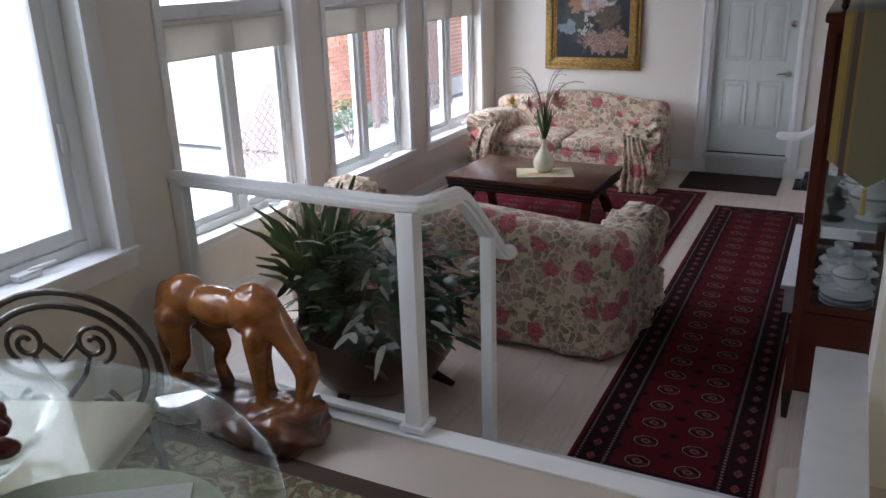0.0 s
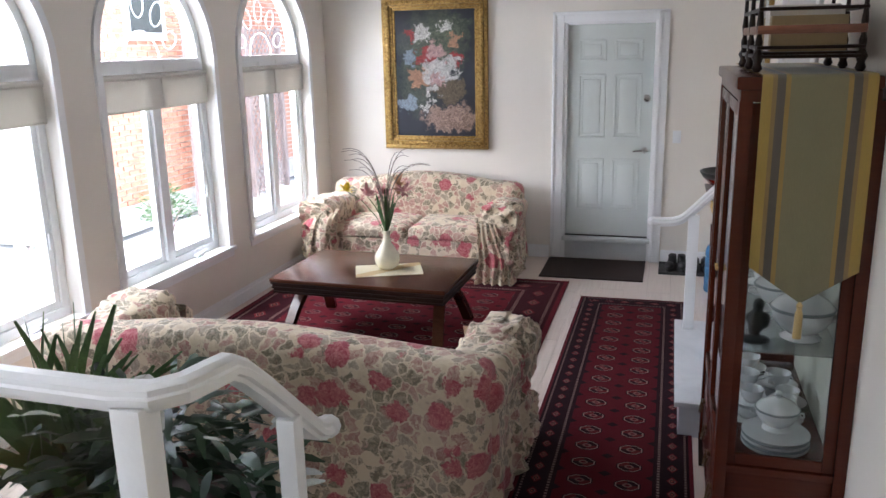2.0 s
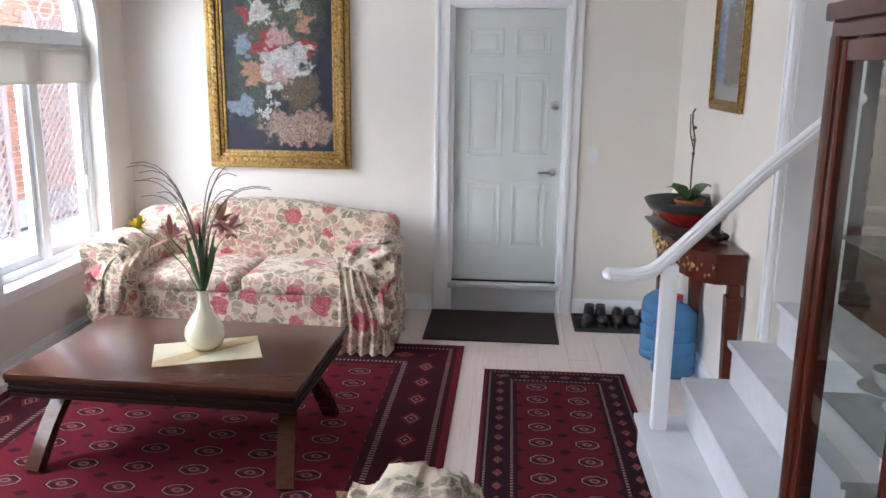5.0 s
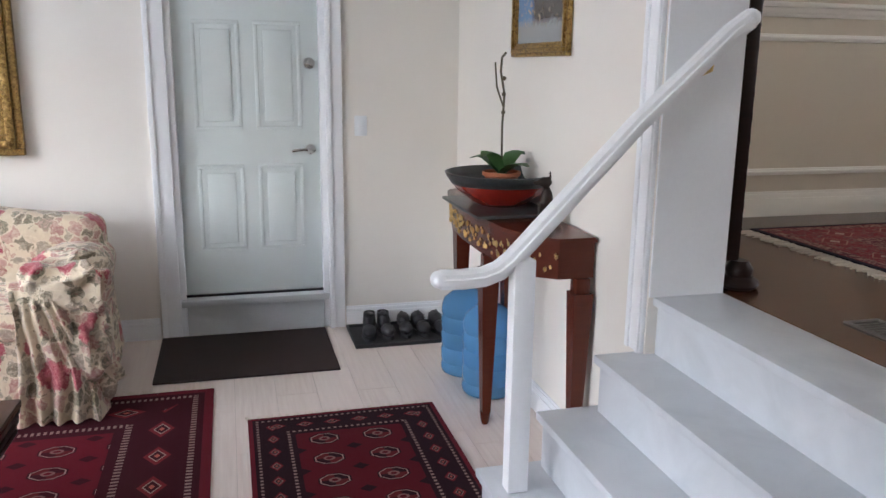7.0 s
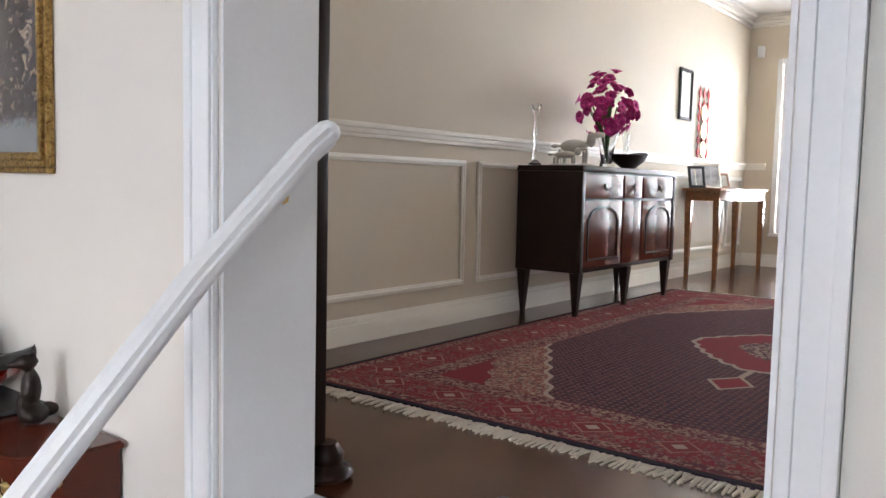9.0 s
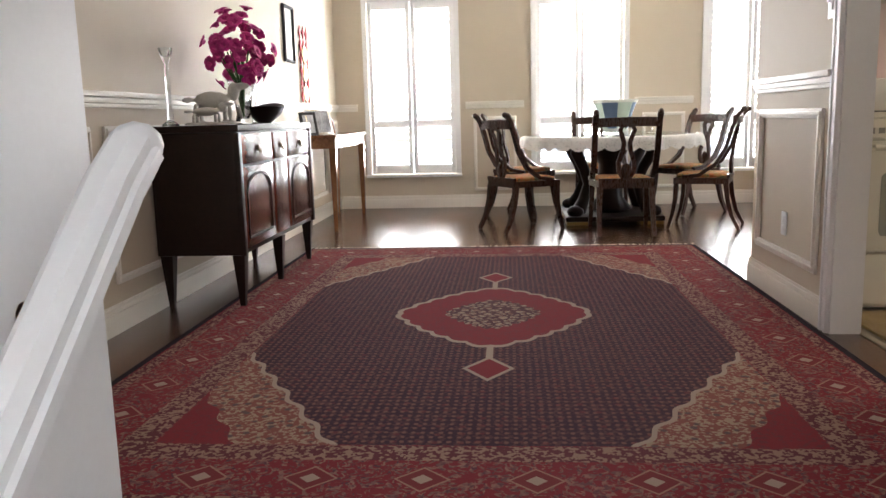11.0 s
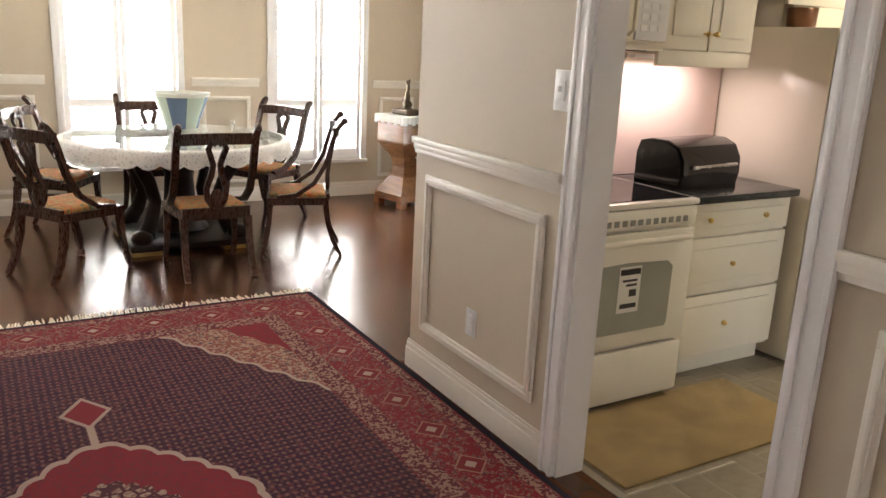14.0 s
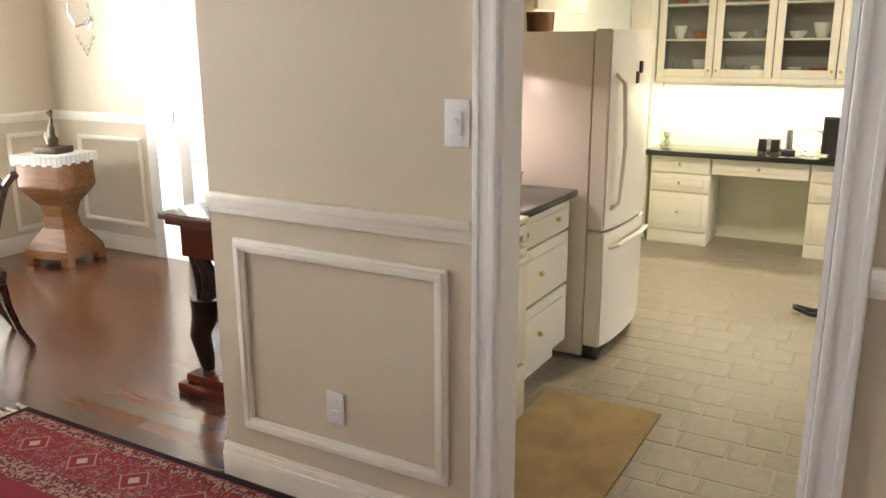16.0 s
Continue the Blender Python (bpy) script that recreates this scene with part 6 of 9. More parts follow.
def carved_horse():
    bm = B()
    def limb(pts, rs):
        for (a, b), (r0, r1) in zip(zip(pts, pts[1:]), zip(rs, rs[1:])):
            rod(bm, a, b, r0, r1, 12)
            blob(bm, b, r1, 2)
        blob(bm, pts[0], rs[0], 2)
    blob(bm, (-0.17, 0, 0.435), 0.085, 3, (1.0, 0.85, 1.05))
    blob(bm, (-0.03, 0, 0.43), 0.082, 3, (1.7, 0.8, 0.86))
    blob(bm, (0.10, 0, 0.435), 0.082, 3, (1.0, 0.78, 1.12))
    limb([(0.13, 0, 0.46), (0.20, 0.0, 0.40), (0.265, 0, 0.31), (0.295, 0, 0.25)], [0.068, 0.050, 0.040, 0.036])
    limb([(0.30, 0, 0.265), (0.285, -0.005, 0.20), (0.272, -0.01, 0.15)], [0.042, 0.031, 0.024])
    for s in (-1, 1):
        blob(bm, (0.315, s * 0.02, 0.305), 0.016, 2, (0.7, 0.6, 2.0))
    limb([(0.14, -0.045, 0.37), (0.145, -0.05, 0.25), (0.15, -0.05, 0.14), (0.165, -0.05, 0.10)], [0.042, 0.028, 0.019, 0.026])
    limb([(0.10, 0.045, 0.37), (0.085, 0.05, 0.25), (0.10, 0.05, 0.14), (0.115, 0.05, 0.10)], [0.042, 0.027, 0.019, 0.026])
    limb([(-0.20, -0.045, 0.38), (-0.175, -0.05, 0.26), (-0.215, -0.05, 0.19), (-0.195, -0.05, 0.10)], [0.06, 0.034, 0.022, 0.027])
    limb([(-0.15, 0.05, 0.36), (-0.09, 0.055, 0.26), (-0.115, 0.055, 0.19), (-0.09, 0.055, 0.12)], [0.055, 0.032, 0.021, 0.027])
    limb([(-0.255, 0, 0.46), (-0.285, 0, 0.36), (-0.285, 0.0, 0.24), (-0.27, 0, 0.13)], [0.03, 0.032, 0.03, 0.02])
    limb([(0.12, 0, 0.52), (0.2, 0, 0.45), (0.265, 0, 0.34)], [0.02, 0.028, 0.018])
    for x, y, z, r, s in ((-0.18, 0, 0.05, 0.12, (1.2, 1.0, 0.5)), (0.02, 0.0, 0.045, 0.12, (1.4, 1.1, 0.45)), (0.2, -0.02, 0.065, 0.13, (1.2, 1.1, 0.65)), (0.27, 0.0, 0.10, 0.07, (1, 1.2, 0.9)), (-0.24, 0.02, 0.09, 0.06, (1, 1, 0.8)), (0.08, -0.09, 0.05, 0.07, (1.6, 0.7, 0.6))):
        blob(bm, (x, y, z), r, 3, s, 0.35, x * 9, 2.6)
    ob = solo("horse_statue", bm, horse_wood(), "glossy carved wooden statue of a grazing horse on a root base", "statue", (-2.43, -6.93, NZ - 0.004), 0)
    ob.matrix_basis = ob.matrix_basis @ Matrix.Diagonal((1.23, 1.23, 1.23, 1))
    rm = ob.modifiers.new("merge", "REMESH")
    rm.mode, rm.voxel_size, rm.use_smooth_shade = "VOXEL", 0.009, True
    sm = ob.modifiers.new("soften", "SMOOTH")
    sm.factor, sm.iterations = 0.5, 4


carved_horse()


def planter():
    p = thing("potted_plant", "leafy artificial plant with pale leaves in a dark brown planter", "plant", (-2.55, -5.66, 0))
    p.matrix_basis = pose(-2.55, -5.66, 0) @ Matrix.Diagonal((1.3, 1.3, 1.2, 1))
    bm = B()
    lathe(bm, [(0.17, 0.06), (0.26, 0.10), (0.33, 0.22), (0.35, 0.34), (0.33, 0.36), (0.30, 0.34), (0.29, 0.3)], n=30)
    part("pot", bm, plain("brown_planter_glaze", (0.06, 0.028, 0.02), 0.3, var=0.4, scale=5, bump=0.1), p, smooth=60)
    for k in range(3):
        a = 2.1 * k + 0.4
        bm = B()
        sweep(bm, [(0.2 * math.cos(a), 0.2 * math.sin(a), 0.10), (0.27 * math.cos(a), 0.27 * math.sin(a), 0.05), (0.33 * math.cos(a), 0.33 * math.sin(a), 0.012)], lambda t: circle(0.03 - 0.015 * t, 8))
        part("foot", bm, DARKWOOD, p)
    rnd = random.Random(21)
    g2 = plain("deep_green_leaf", (0.018, 0.048, 0.020), 0.4, var=0.45, scale=14, bump=0.1)
    g3 = plain("pale_grey_leaf", (0.48, 0.50, 0.46), 0.5, var=0.2, scale=14, bump=0.1)
    for name, m, count, seeds in (("blade_leaves", plain("blade_green", (0.10, 0.19, 0.07), 0.4, var=0.4, scale=18), 90, 1), ("dark_leaves", g2, 440, 2), ("pale_leaves", g3, 55, 3)):
        bm = B()
        for k in range(count):
            a = rnd.uniform(0, 6.283)
            if name == "blade_leaves":
                cx, cy = -0.26 + rnd.uniform(-0.08, 0.08), rnd.uniform(-0.1, 0.1)
                r, h = rnd.uniform(0.10, 0.32), rnd.uniform(0.50, 0.86)
                pts = [(cx + r * t ** 1.6 * math.cos(a), cy + r * t ** 1.6 * math.sin(a), 0.30 + h * (t - 0.25 * t * t * (r / 0.2))) for t in (0, 0.25, 0.5, 0.75, 1)]
                strip_leaf(bm, pts, rnd.uniform(0.012, 0.024), (math.sin(a), -math.cos(a), 0.2))
            else:
                e = rnd.uniform(-0.25, 1.35)
                rr = rnd.uniform(0.16, 0.42) * (1.0 if name == "dark_leaves" else 1.08)
                c = Vector((0.05 + rr * math.cos(a) * math.cos(e), rr * math.sin(a) * math.cos(e), 0.42 + rr * math.sin(e) * 0.95))
                d = Vector((math.cos(a + rnd.uniform(-1, 1)), math.sin(a + rnd.uniform(-1, 1)), rnd.uniform(-0.7, 0.5))).normalized() * rnd.uniform(0.08, 0.15)
                strip_leaf(bm, [c, c + d * 0.35 + Vector((0, 0, 0.012)), c + d * 0.7 + Vector((0, 0, 0.008)), c + d], rnd.uniform(0.010, 0.022), (rnd.uniform(-0.5, 0.5), rnd.uniform(-0.5, 0.5), 1))
        f = part(name, bm, m, p, {"blade_leaves": "long green blades", "dark_leaves": "dark green leaves", "pale_leaves": "pale silvery leaves"}[name])
        f["kind"] = "stuff"


planter()
IRON = plain("bronzed_wrought_iron", (0.060, 0.048, 0.038), 0.45, 0.6, var=0.3, bscale=90, bump=0.2)


def spiral(c, r, turns, start, flip=1, n=26):
    return [(c[0] + flip * r * (1 - 0.8 * q / n) * math.cos(start + turns * 6.283 * q / n), c[1], c[2] + r * (1 - 0.8 * q / n) * math.sin(start + turns * 6.283 * q / n)) for q in range(n + 1)]


def iron_chair(at, rz):
    c = thing("iron_chair", "wrought iron chair with a round scrolled back", "chair", at, rz)
    c.matrix_basis = c.matrix_basis @ Matrix.Diagonal((1.2, 1.2, 1.2, 1))
    for r in (0.24, 0.205):
        bm = B()
        sweep(bm, [(r * math.cos(t), 0, 0.565 + (r - 0.035) * math.sin(t)) for t in [2 * math.pi * q / 36 for q in range(36)]], circle(0.009, 8), (0, 1, 0), True)
        part("back_hoop", bm, IRON, c)
    for sx in (-1, 1):
        for cz, r, st, tr in ((0.635, 0.055, -1.2, 1.6), (0.46, 0.05, 1.2, -1.6)):
            bm = B()
            sweep(bm, spiral((sx * 0.085, 0, cz), r, tr, st, sx), circle(0.007, 6), (0, 1, 0))
            part("scroll", bm, IRON, c)
        for y in (-0.40, 0.0):
            bm = B()
            sweep(bm, [(sx * 0.20, y, 0.43), (sx * 0.215, y, 0.2), (sx * 0.235, y + (0.03 if y == 0 else -0.02), 0.006)], circle(0.011, 8), (0, 1, 0))
            part("leg", bm, IRON, c)
    bm = B()
    sweep(bm, [(0, 0, 0.49), (0.05, 0, 0.55), (0.07, 0, 0.60), (0.04, 0, 0.63), (0.0, 0, 0.59), (-0.04, 0, 0.63), (-0.07, 0, 0.60), (-0.05, 0, 0.55), (0, 0, 0.49)], circle(0.007, 6), (0, 1, 0))
    part("heart_scroll", bm, IRON, c)
    bm = B()
    softbox(bm, -0.22, 0.22, -0.43, 0.0, 0.43, 0.49, 0.028, 8)
    part("seat", bm, plain("beige_seat_cloth", (0.42, 0.36, 0.26), 0.9, bump=0.3), c, "beige cushion", 80)


iron_chair((-2.30, -7.76, NZ + 0.010), 22)


def glass_table():
    t = thing("breakfast_table", "round glass-topped table on a wrought iron stand", "table", (-1.778, -8.714, NZ + 0.010))
    t.matrix_basis = t.matrix_basis @ Matrix.Diagonal((1.33, 1.33, 1.15, 1))
    bm = B()
    lathe(bm, [(0.60, 0.735), (0.612, 0.741), (0.60, 0.747), (0.001, 0.747)], n=56)
    part("glass_top", bm, glass("table_glass", (0.88, 0.92, 0.90), 0.0, 0.02), t, "green-tinted glass top", 60)
    for k in range(4):
        a = 0.4 + k * math.pi / 2
        bm = B()
        sweep(bm, [(0.36 * math.cos(a) * f, 0.36 * math.sin(a) * f, z) for f, z in ((1.15, 0.732), (0.9, 0.65), (0.35, 0.45), (0.3, 0.25), (0.8, 0.08), (1.1, 0.008))], circle(0.013, 8), (math.sin(a), -math.cos(a), 0))
        part("leg", bm, IRON, t)
    bm = B()
    sweep(bm, [(0.13 * math.cos(q * 0.3927), 0.13 * math.sin(q * 0.3927), 0.38) for q in range(16)], circle(0.009, 6), (0, 0, 1), True)
    part("ring", bm, IRON, t)


glass_table()
tz = NZ + 0.010 + 0.8595
fb = thing("fruit_bowl", "clear glass bowl of dark red dates on the breakfast table", "bowl", (-1.778, -8.368, tz))
fb.matrix_basis = fb.matrix_basis @ Matrix.Diagonal((1.33, 1.33, 1.33, 1))
bm = B()
lathe(bm, [(0.05, 0), (0.07, 0.006), (0.115, 0.05), (0.13, 0.075), (0.126, 0.076), (0.11, 0.052), (0.06, 0.01)], n=30)
part("bowl", bm, GLASS, fb, smooth=60)
rnd = random.Random(4)
for k in range(22):
    bm = B()
    a, r = rnd.uniform(0, 6.28), rnd.uniform(0, 0.08)
    blob(bm, (0, 0, 0), 0.02, 2, (1.5, 0.9, 0.85))
    part("date", bm, RED_DATE if k else (RED_DATE := plain("dark_red_date", (0.10, 0.018, 0.015), 0.3, var=0.4)), fb, at=pose(r * math.cos(a), r * math.sin(a), 0.03 + 0.022 * (k // 8) + rnd.uniform(0, 0.01), 0, rnd.uniform(-20, 20), rnd.uniform(0, 180)))
pm = thing("green_place_mat", "pale green cloth place mat on the glass table", "place mat", (-1.43, -8.42, tz + 0.0005), 35)
pm.matrix_basis = pm.matrix_basis @ Matrix.Diagonal((1.3, 1.3, 1, 1))
bm = B()
prism(bm, [(0.20 * math.cos(a), 0.15 * math.sin(a)) for a in [2 * math.pi * q / 28 for q in range(28)]], 0, 0.003)
part("cloth", bm, plain("sage_cloth", (0.30, 0.34, 0.24), 0.9, bump=0.3), pm)
bm = B()
box(bm, -0.14, 0.14, -0.09, 0.09, 0.0032, 0.006, 0.001)
part("napkin", bm, plain("white_cloth", (0.40, 0.41, 0.37), 0.85, bump=0.2), pm, "white napkin")


def nook_rug():
    n = Nodes("floral_nook_wool")
    v = n.coord()
    x, y, z = n.xyz(v)
    e = n.math("MINIMUM", n.math("SUBTRACT", 1.00, n.math("ABSOLUTE", x)), n.math("SUBTRACT", 1.71, n.math("ABSOLUTE", y)))
    f = n.noise(v, 13, 4, 0.6, 2.0)
    c = n.mix(n.step(f, 0.47, 0.52), (0.30, 0.25, 0.16), (0.10, 0.105, 0.06))
    c = n.mix(n.step(f, 0.58, 0.62), c, (0.24, 0.10, 0.07))
    c = n.mix(n.math("LESS_THAN", e, 0.09), c, (0.075, 0.05, 0.04))
    return carpet_finish(n, c, v)


fringed_rug("nook_rug", "floral green and brown rug with a dark brown border", nook_rug(), -1.86, -8.77, NZ, 1.00, 1.71, (), 0.016, 0.03)

# ---- outside
bm = B()
grid = 26
vs = [[bm.verts.new(((-62 + 2.4 * i) if i < 23 else WX - 0.2, -40 + 3.6 * j, -0.18 + 0.10 * noise.noise(Vector((i * 0.5, j * 0.6, 1))))) for j in range(grid)] for i in range(24)]
for i in range(23):
    for j in range(grid - 1):
        bm.faces.new((vs[i][j], vs[i + 1][j], vs[i + 1][j + 1], vs[i][j + 1]))
setting("ground_snow_west", bm, SNOW, "snow-covered garden", 80)
bm = B()
box(bm, EX + 0.3, 70, -45, 45, -0.6, -0.25)
box(bm, -6, 70, -60, -11.5, -0.6, -0.26)
box(bm, -6, 70, 0.5, 45, -0.6, -0.26)
setting("ground_snow_east", bm, SNOW, "snow-covered front yard", 0)


def neighbour():
    h = thing("brick_house", "orange brick house wall across the snowy garden", "house", (-7.3, 0, -0.12))
    bm = B()
    box(bm, -3, -0.012, -0.25, 8, 0, 4.2)
    part("wall", bm, MORTAR, h, smooth=0)
    v, f = [], []
    row = 0
    z = 0.35
    while z < 4.1:
        y = -0.25 + (0.11 if row % 2 else 0)
        while y < 7.9:
            k = len(v)
            y1, z1, x = min(y + 0.195, 7.98), z + 0.056, 0.0 + 0.003 * ((row * 7 + int(y * 10)) % 3)
            v += [(-0.02, y, z), (-0.02, y1, z), (-0.02, y1, z1), (-0.02, y, z1), (x, y, z), (x, y1, z), (x, y1, z1), (x, y, z1)]
            f += [(k + 4, k + 5, k + 6, k + 7), (k, k + 4, k + 7, k + 3), (k + 1, k + 2, k + 6, k + 5), (k, k + 1, k + 5, k + 4), (k + 3, k + 7, k + 6, k + 2)]
            y += 0.212
        z += 0.074
        row += 1
    me = bpy.data.meshes.new("bricks")
    me.from_pydata(v, [], f)
    me.materials.append(BRICK)
    ob = new("bricks", me)
    ob.parent = h
    tagged(ob, "orange bricks", kind="stuff")
    bm = B()
    box(bm, -0.01, 0.06, -0.27, 8, 0.0, 0.34, 0.01)
    part("plinth", bm, plain("grey_concrete", (0.42, 0.41, 0.40), 0.9, var=0.1, bump=0.3), h)
    bm = B()
    box(bm, -3.3, 0.35, -0.7, 8.4, 4.2, 4.45)
    part("roof", bm, plain("dark_shingle", (0.06, 0.055, 0.05), 0.9), h)
    bm = B()
    box(bm, -0.02, 0.04, 0.9, 1.75, 2.4, 3.5, 0.01)
    w = part("window", bm, VINYL, h)
    bm = B()
    box(bm, 0.041, 0.05, 1.0, 1.65, 2.5, 3.4)
    part("pane", bm, GREY_GLAZE, w)


neighbour()
LATT = plain("weathered_lattice", (0.26, 0.20, 0.19), 0.8, var=0.25, bump=0.3)


def lattice(y0, y1, z0, ztop, x, label):
    """Diagonal lattice between y0 and y1; ztop(y) gives its upper edge."""
    p = thing("lattice_screen", label, "lattice", (x, (y0 + y1) / 2, -0.15), 0, "garden lattices")
    for sgn in (1, -1):
        bm = B()
        k = y0 - 3.0
        while k < y1 + 3.0:
            pts = []
            for q in range(61):
                zz = z0 + 3.4 * q / 60
                yy = k + sgn * (zz - z0)
                if y0 <= yy <= y1 and zz <= ztop(yy):
                    pts.append((yy - (y0 + y1) / 2, zz))
            if len(pts) > 1:
                (ya, za), (yb, zb) = pts[0], pts[-1]
                w = 0.022
                slab(bm, [(ya - w, za), (ya + w, za), (yb + w, zb), (yb - w, zb)], "x", 0.006 * sgn, 0.006 * sgn + 0.010)
            k += 0.135
        f = part("slats", bm, LATT, p, smooth=0)
        f["kind"] = "stuff"
    for yy in (y0, y1):
        bm = B()
        box(bm, -0.04, 0.04, yy - (y0 + y1) / 2 - 0.04, yy - (y0 + y1) / 2 + 0.04, 0, ztop(yy) + 0.03, 0.005)
        part("post", bm, LATT, p)


lattice(1.85, 2.78, 0.05, lambda y: 2.6, -7.05, "tall weathered wooden garden lattice")
lattice(3.35, 4.45, 0.05, lambda y: 2.6, -7.0, "tall weathered wooden garden lattice")
lattice(-1.55, -0.40, 0.05, lambda y: 0.55 + 0.85 * (y + 1.55) / 1.15, -7.0, "low weathered lattice with a sloping top")
rnd = random.Random(12)
sh = thing("shrub", "snowy evergreen shrub beside the brick wall", "shrub", (-6.6, 0.4, -0.15))
bm = B()
for k in range(9):
    a = rnd.uniform(0, 6.28)
    sweep(bm, [(0, 0, 0), (0.1 * math.cos(a), 0.1 * math.sin(a), 0.25), (0.25 * math.cos(a), 0.25 * math.sin(a), 0.55)], lambda t: circle(0.015 - 0.01 * t, 5))
part("branches", bm, LATT, sh)
bm = B()
for k in range(500):
    a, e, r = rnd.uniform(0, 6.28), rnd.uniform(-0.2, 1.5), rnd.uniform(0.12, 0.36)
    c = Vector((r * math.cos(a) * math.cos(e), r * math.sin(a) * math.cos(e), 0.3 + r * 1.2 * math.sin(e)))
    d = Vector((math.cos(a), math.sin(a), rnd.uniform(-0.4, 0.8))) * 0.06
    strip_leaf(bm, [c, c + d * 0.5, c + d], 0.012, (rnd.uniform(-1, 1), rnd.uniform(-1, 1), 1))
f = part("foliage", bm, GREEN, sh)
f["kind"] = "stuff"

# ---- living and dining room: mouldings
def frame_moulding(bm, axis, a0, a1, at, n, z0, z1, w=0.035, t=0.016):
    """A picture-frame moulding on a wall."""
    a0, a1 = sorted((a0, a1))
    for p, q, za, zb in ((a0, a1, z1 - w, z1), (a0, a1, z0, z0 + w), (a0, a0 + w, z0 + w, z1 - w), (a1 - w, a1, z0 + w, z1 - w)):
        trim_strip(bm, axis, p, q, at, n, za, zb, t)
    i = w * 0.3
    for p, q, za, zb in ((a0 + i, a1 - i, z1 - w * 0.7, z1 - i), (a0 + i, a1 - i, z0 + i, z0 + w * 0.7), (a0 + i, a0 + w * 0.7, z0 + w * 0.7, z1 - w * 0.7), (a1 - w * 0.7, a1 - i, z0 + w * 0.7, z1 - w * 0.7)):
        trim_strip(bm, axis, p, q, at, n, za, zb, t * 1.5)


def chair_rail(bm, axis, a0, a1, at, n):
    for z0, z1, t in ((1.868, 1.888, 0.012), (1.888, 1.915, 0.020), (1.915, 1.942, 0.032)):
        trim_strip(bm, axis, a0, a1, at, n, z0, z1, t)


P0, P1 = 1.06, 1.785
bm = B()
chair_rail(bm, "x", 0.30, EX, NY, -1)
for a, b in ((0.55, 2.668), (2.795, 4.92), (5.05, 7.15), (7.26, 7.72)):
    frame_moulding(bm, "x", a, b, NY, -1, P0, P1)
setting("trim_living_north", bm, TRIM_CREAM, "chair rail and panel mouldings", 30)
bm = B()
for a, b in ((NY, -1.38), (-2.52, -3.13), (-4.26, -4.85), (-5.96, -6.5)):
    chair_rail(bm, "y", a, b, EX, -1)
    if abs(a - b) > 0.3:
        frame_moulding(bm, "y", a - 0.08, b + 0.08, EX, -1, P0 - 0.05, P1)
setting("trim_dining_east", bm, TRIM_CREAM, "chair rail and panel mouldings", 30)
bm = B()
chair_rail(bm, "x", 2.80, 3.86, SY, 1)
frame_moulding(bm, "x", 2.885, 3.75, SY, 1, P0, P1, 0.045)
chair_rail(bm, "x", 0.30, 1.775, SY, 1)
frame_moulding(bm, "x", 0.55, 1.65, SY, 1, P0, P1, 0.045)
chair_rail(bm, "x", 6.70, EX, -6.5, 1)
frame_moulding(bm, "x", 6.80, 7.55, -6.5, 1, P0, 1.76)
chair_rail(bm, "y", -4.44, -6.5, 3.86, 1)
setting("trim_living_south", bm, TRIM_CREAM, "chair rail and panel mouldings", 30)
bm = B()                                                      # casing of the kitchen doorway
for a, b in ((2.725, 2.80), (1.775, 1.858)):
    trim_strip(bm, "x", a, b, SY, 1, L, 3.05, 0.016)
    for k in range(2):
        c = a + (b - a) * (0.15 + 0.70 * k)
        trim_strip(bm, "x", c - 0.010, c + 0.010, SY, 1, L, 3.05, 0.022)
box(bm, 2.712, 2.729, -4.445, SY + 0.002, L, 3.0)
box(bm, 1.861, 1.876, -4.445, SY + 0.002, L, 3.0)
setting("trim_kitchen_doorway", bm, TRIM, "fluted white casing", 30)
skirting("baseboard_north", [(0.30, NY - 0.001, EX, NY - 0.001, 0, -1, L)], TRIM_CREAM, 0.135)
skirting("baseboard_east", [(EX - 0.001, NY - 0.02, EX - 0.001, -6.49, -1, 0, L)], TRIM_CREAM, 0.135)
skirting("baseboard_pier", [(2.80, SY + 0.001, 3.87, SY + 0.001, 0, 1, L)], TRIM_CREAM, 0.135)
skirting("baseboard_hall", [(3.861, SY, 3.861, -6.49, 1, 0, L)], TRIM_CREAM, 0.135)
skirting("baseboard_south", [(0.30, SY + 0.001, 1.775, SY + 0.001, 0, 1, L)], TRIM_CREAM, 0.135)
skirting("baseboard_dining_south", [(6.72, -6.499, EX - 0.02, -6.499, 0, 1, L)], TRIM_CREAM, 0.135)
bm = B()                                                      # crown moulding
for k, (d0, h0) in enumerate(((0.10, 0.03), (0.075, 0.06), (0.045, 0.09), (0.02, 0.125))):
    trim_strip(bm, "x", 0.30, EX, NY, -1, H - h0, H - (0.0 if k == 0 else (0.03, 0.06, 0.09)[k - 1]) - 0.001, d0)
    trim_strip(bm, "y", NY, -6.5, EX, -1, H - h0, H - (0.0 if k == 0 else (0.03, 0.06, 0.09)[k - 1]) - 0.001, d0)
    trim_strip(bm, "x", 3.86, EX, -6.5, 1, H - h0, H - (0.0 if k == 0 else (0.03, 0.06, 0.09)[k - 1]) - 0.001, d0)
setting("trim_crown", bm, TRIM_CREAM, "crown moulding", 30)

# ---- shuttered windows
n = Nodes("white_shutter_louvre")
n.set((0.84, 0.84, 0.82), 0.4)
tr = n.node("ShaderNodeBsdfTranslucent", Color=(0.85, 0.85, 0.82))
n.t.links.new(n.node("ShaderNodeMixShader", i0=0.3, i1=n.b.outputs[0], i2=tr), n.out.inputs[0])
LOUVRE = n.m


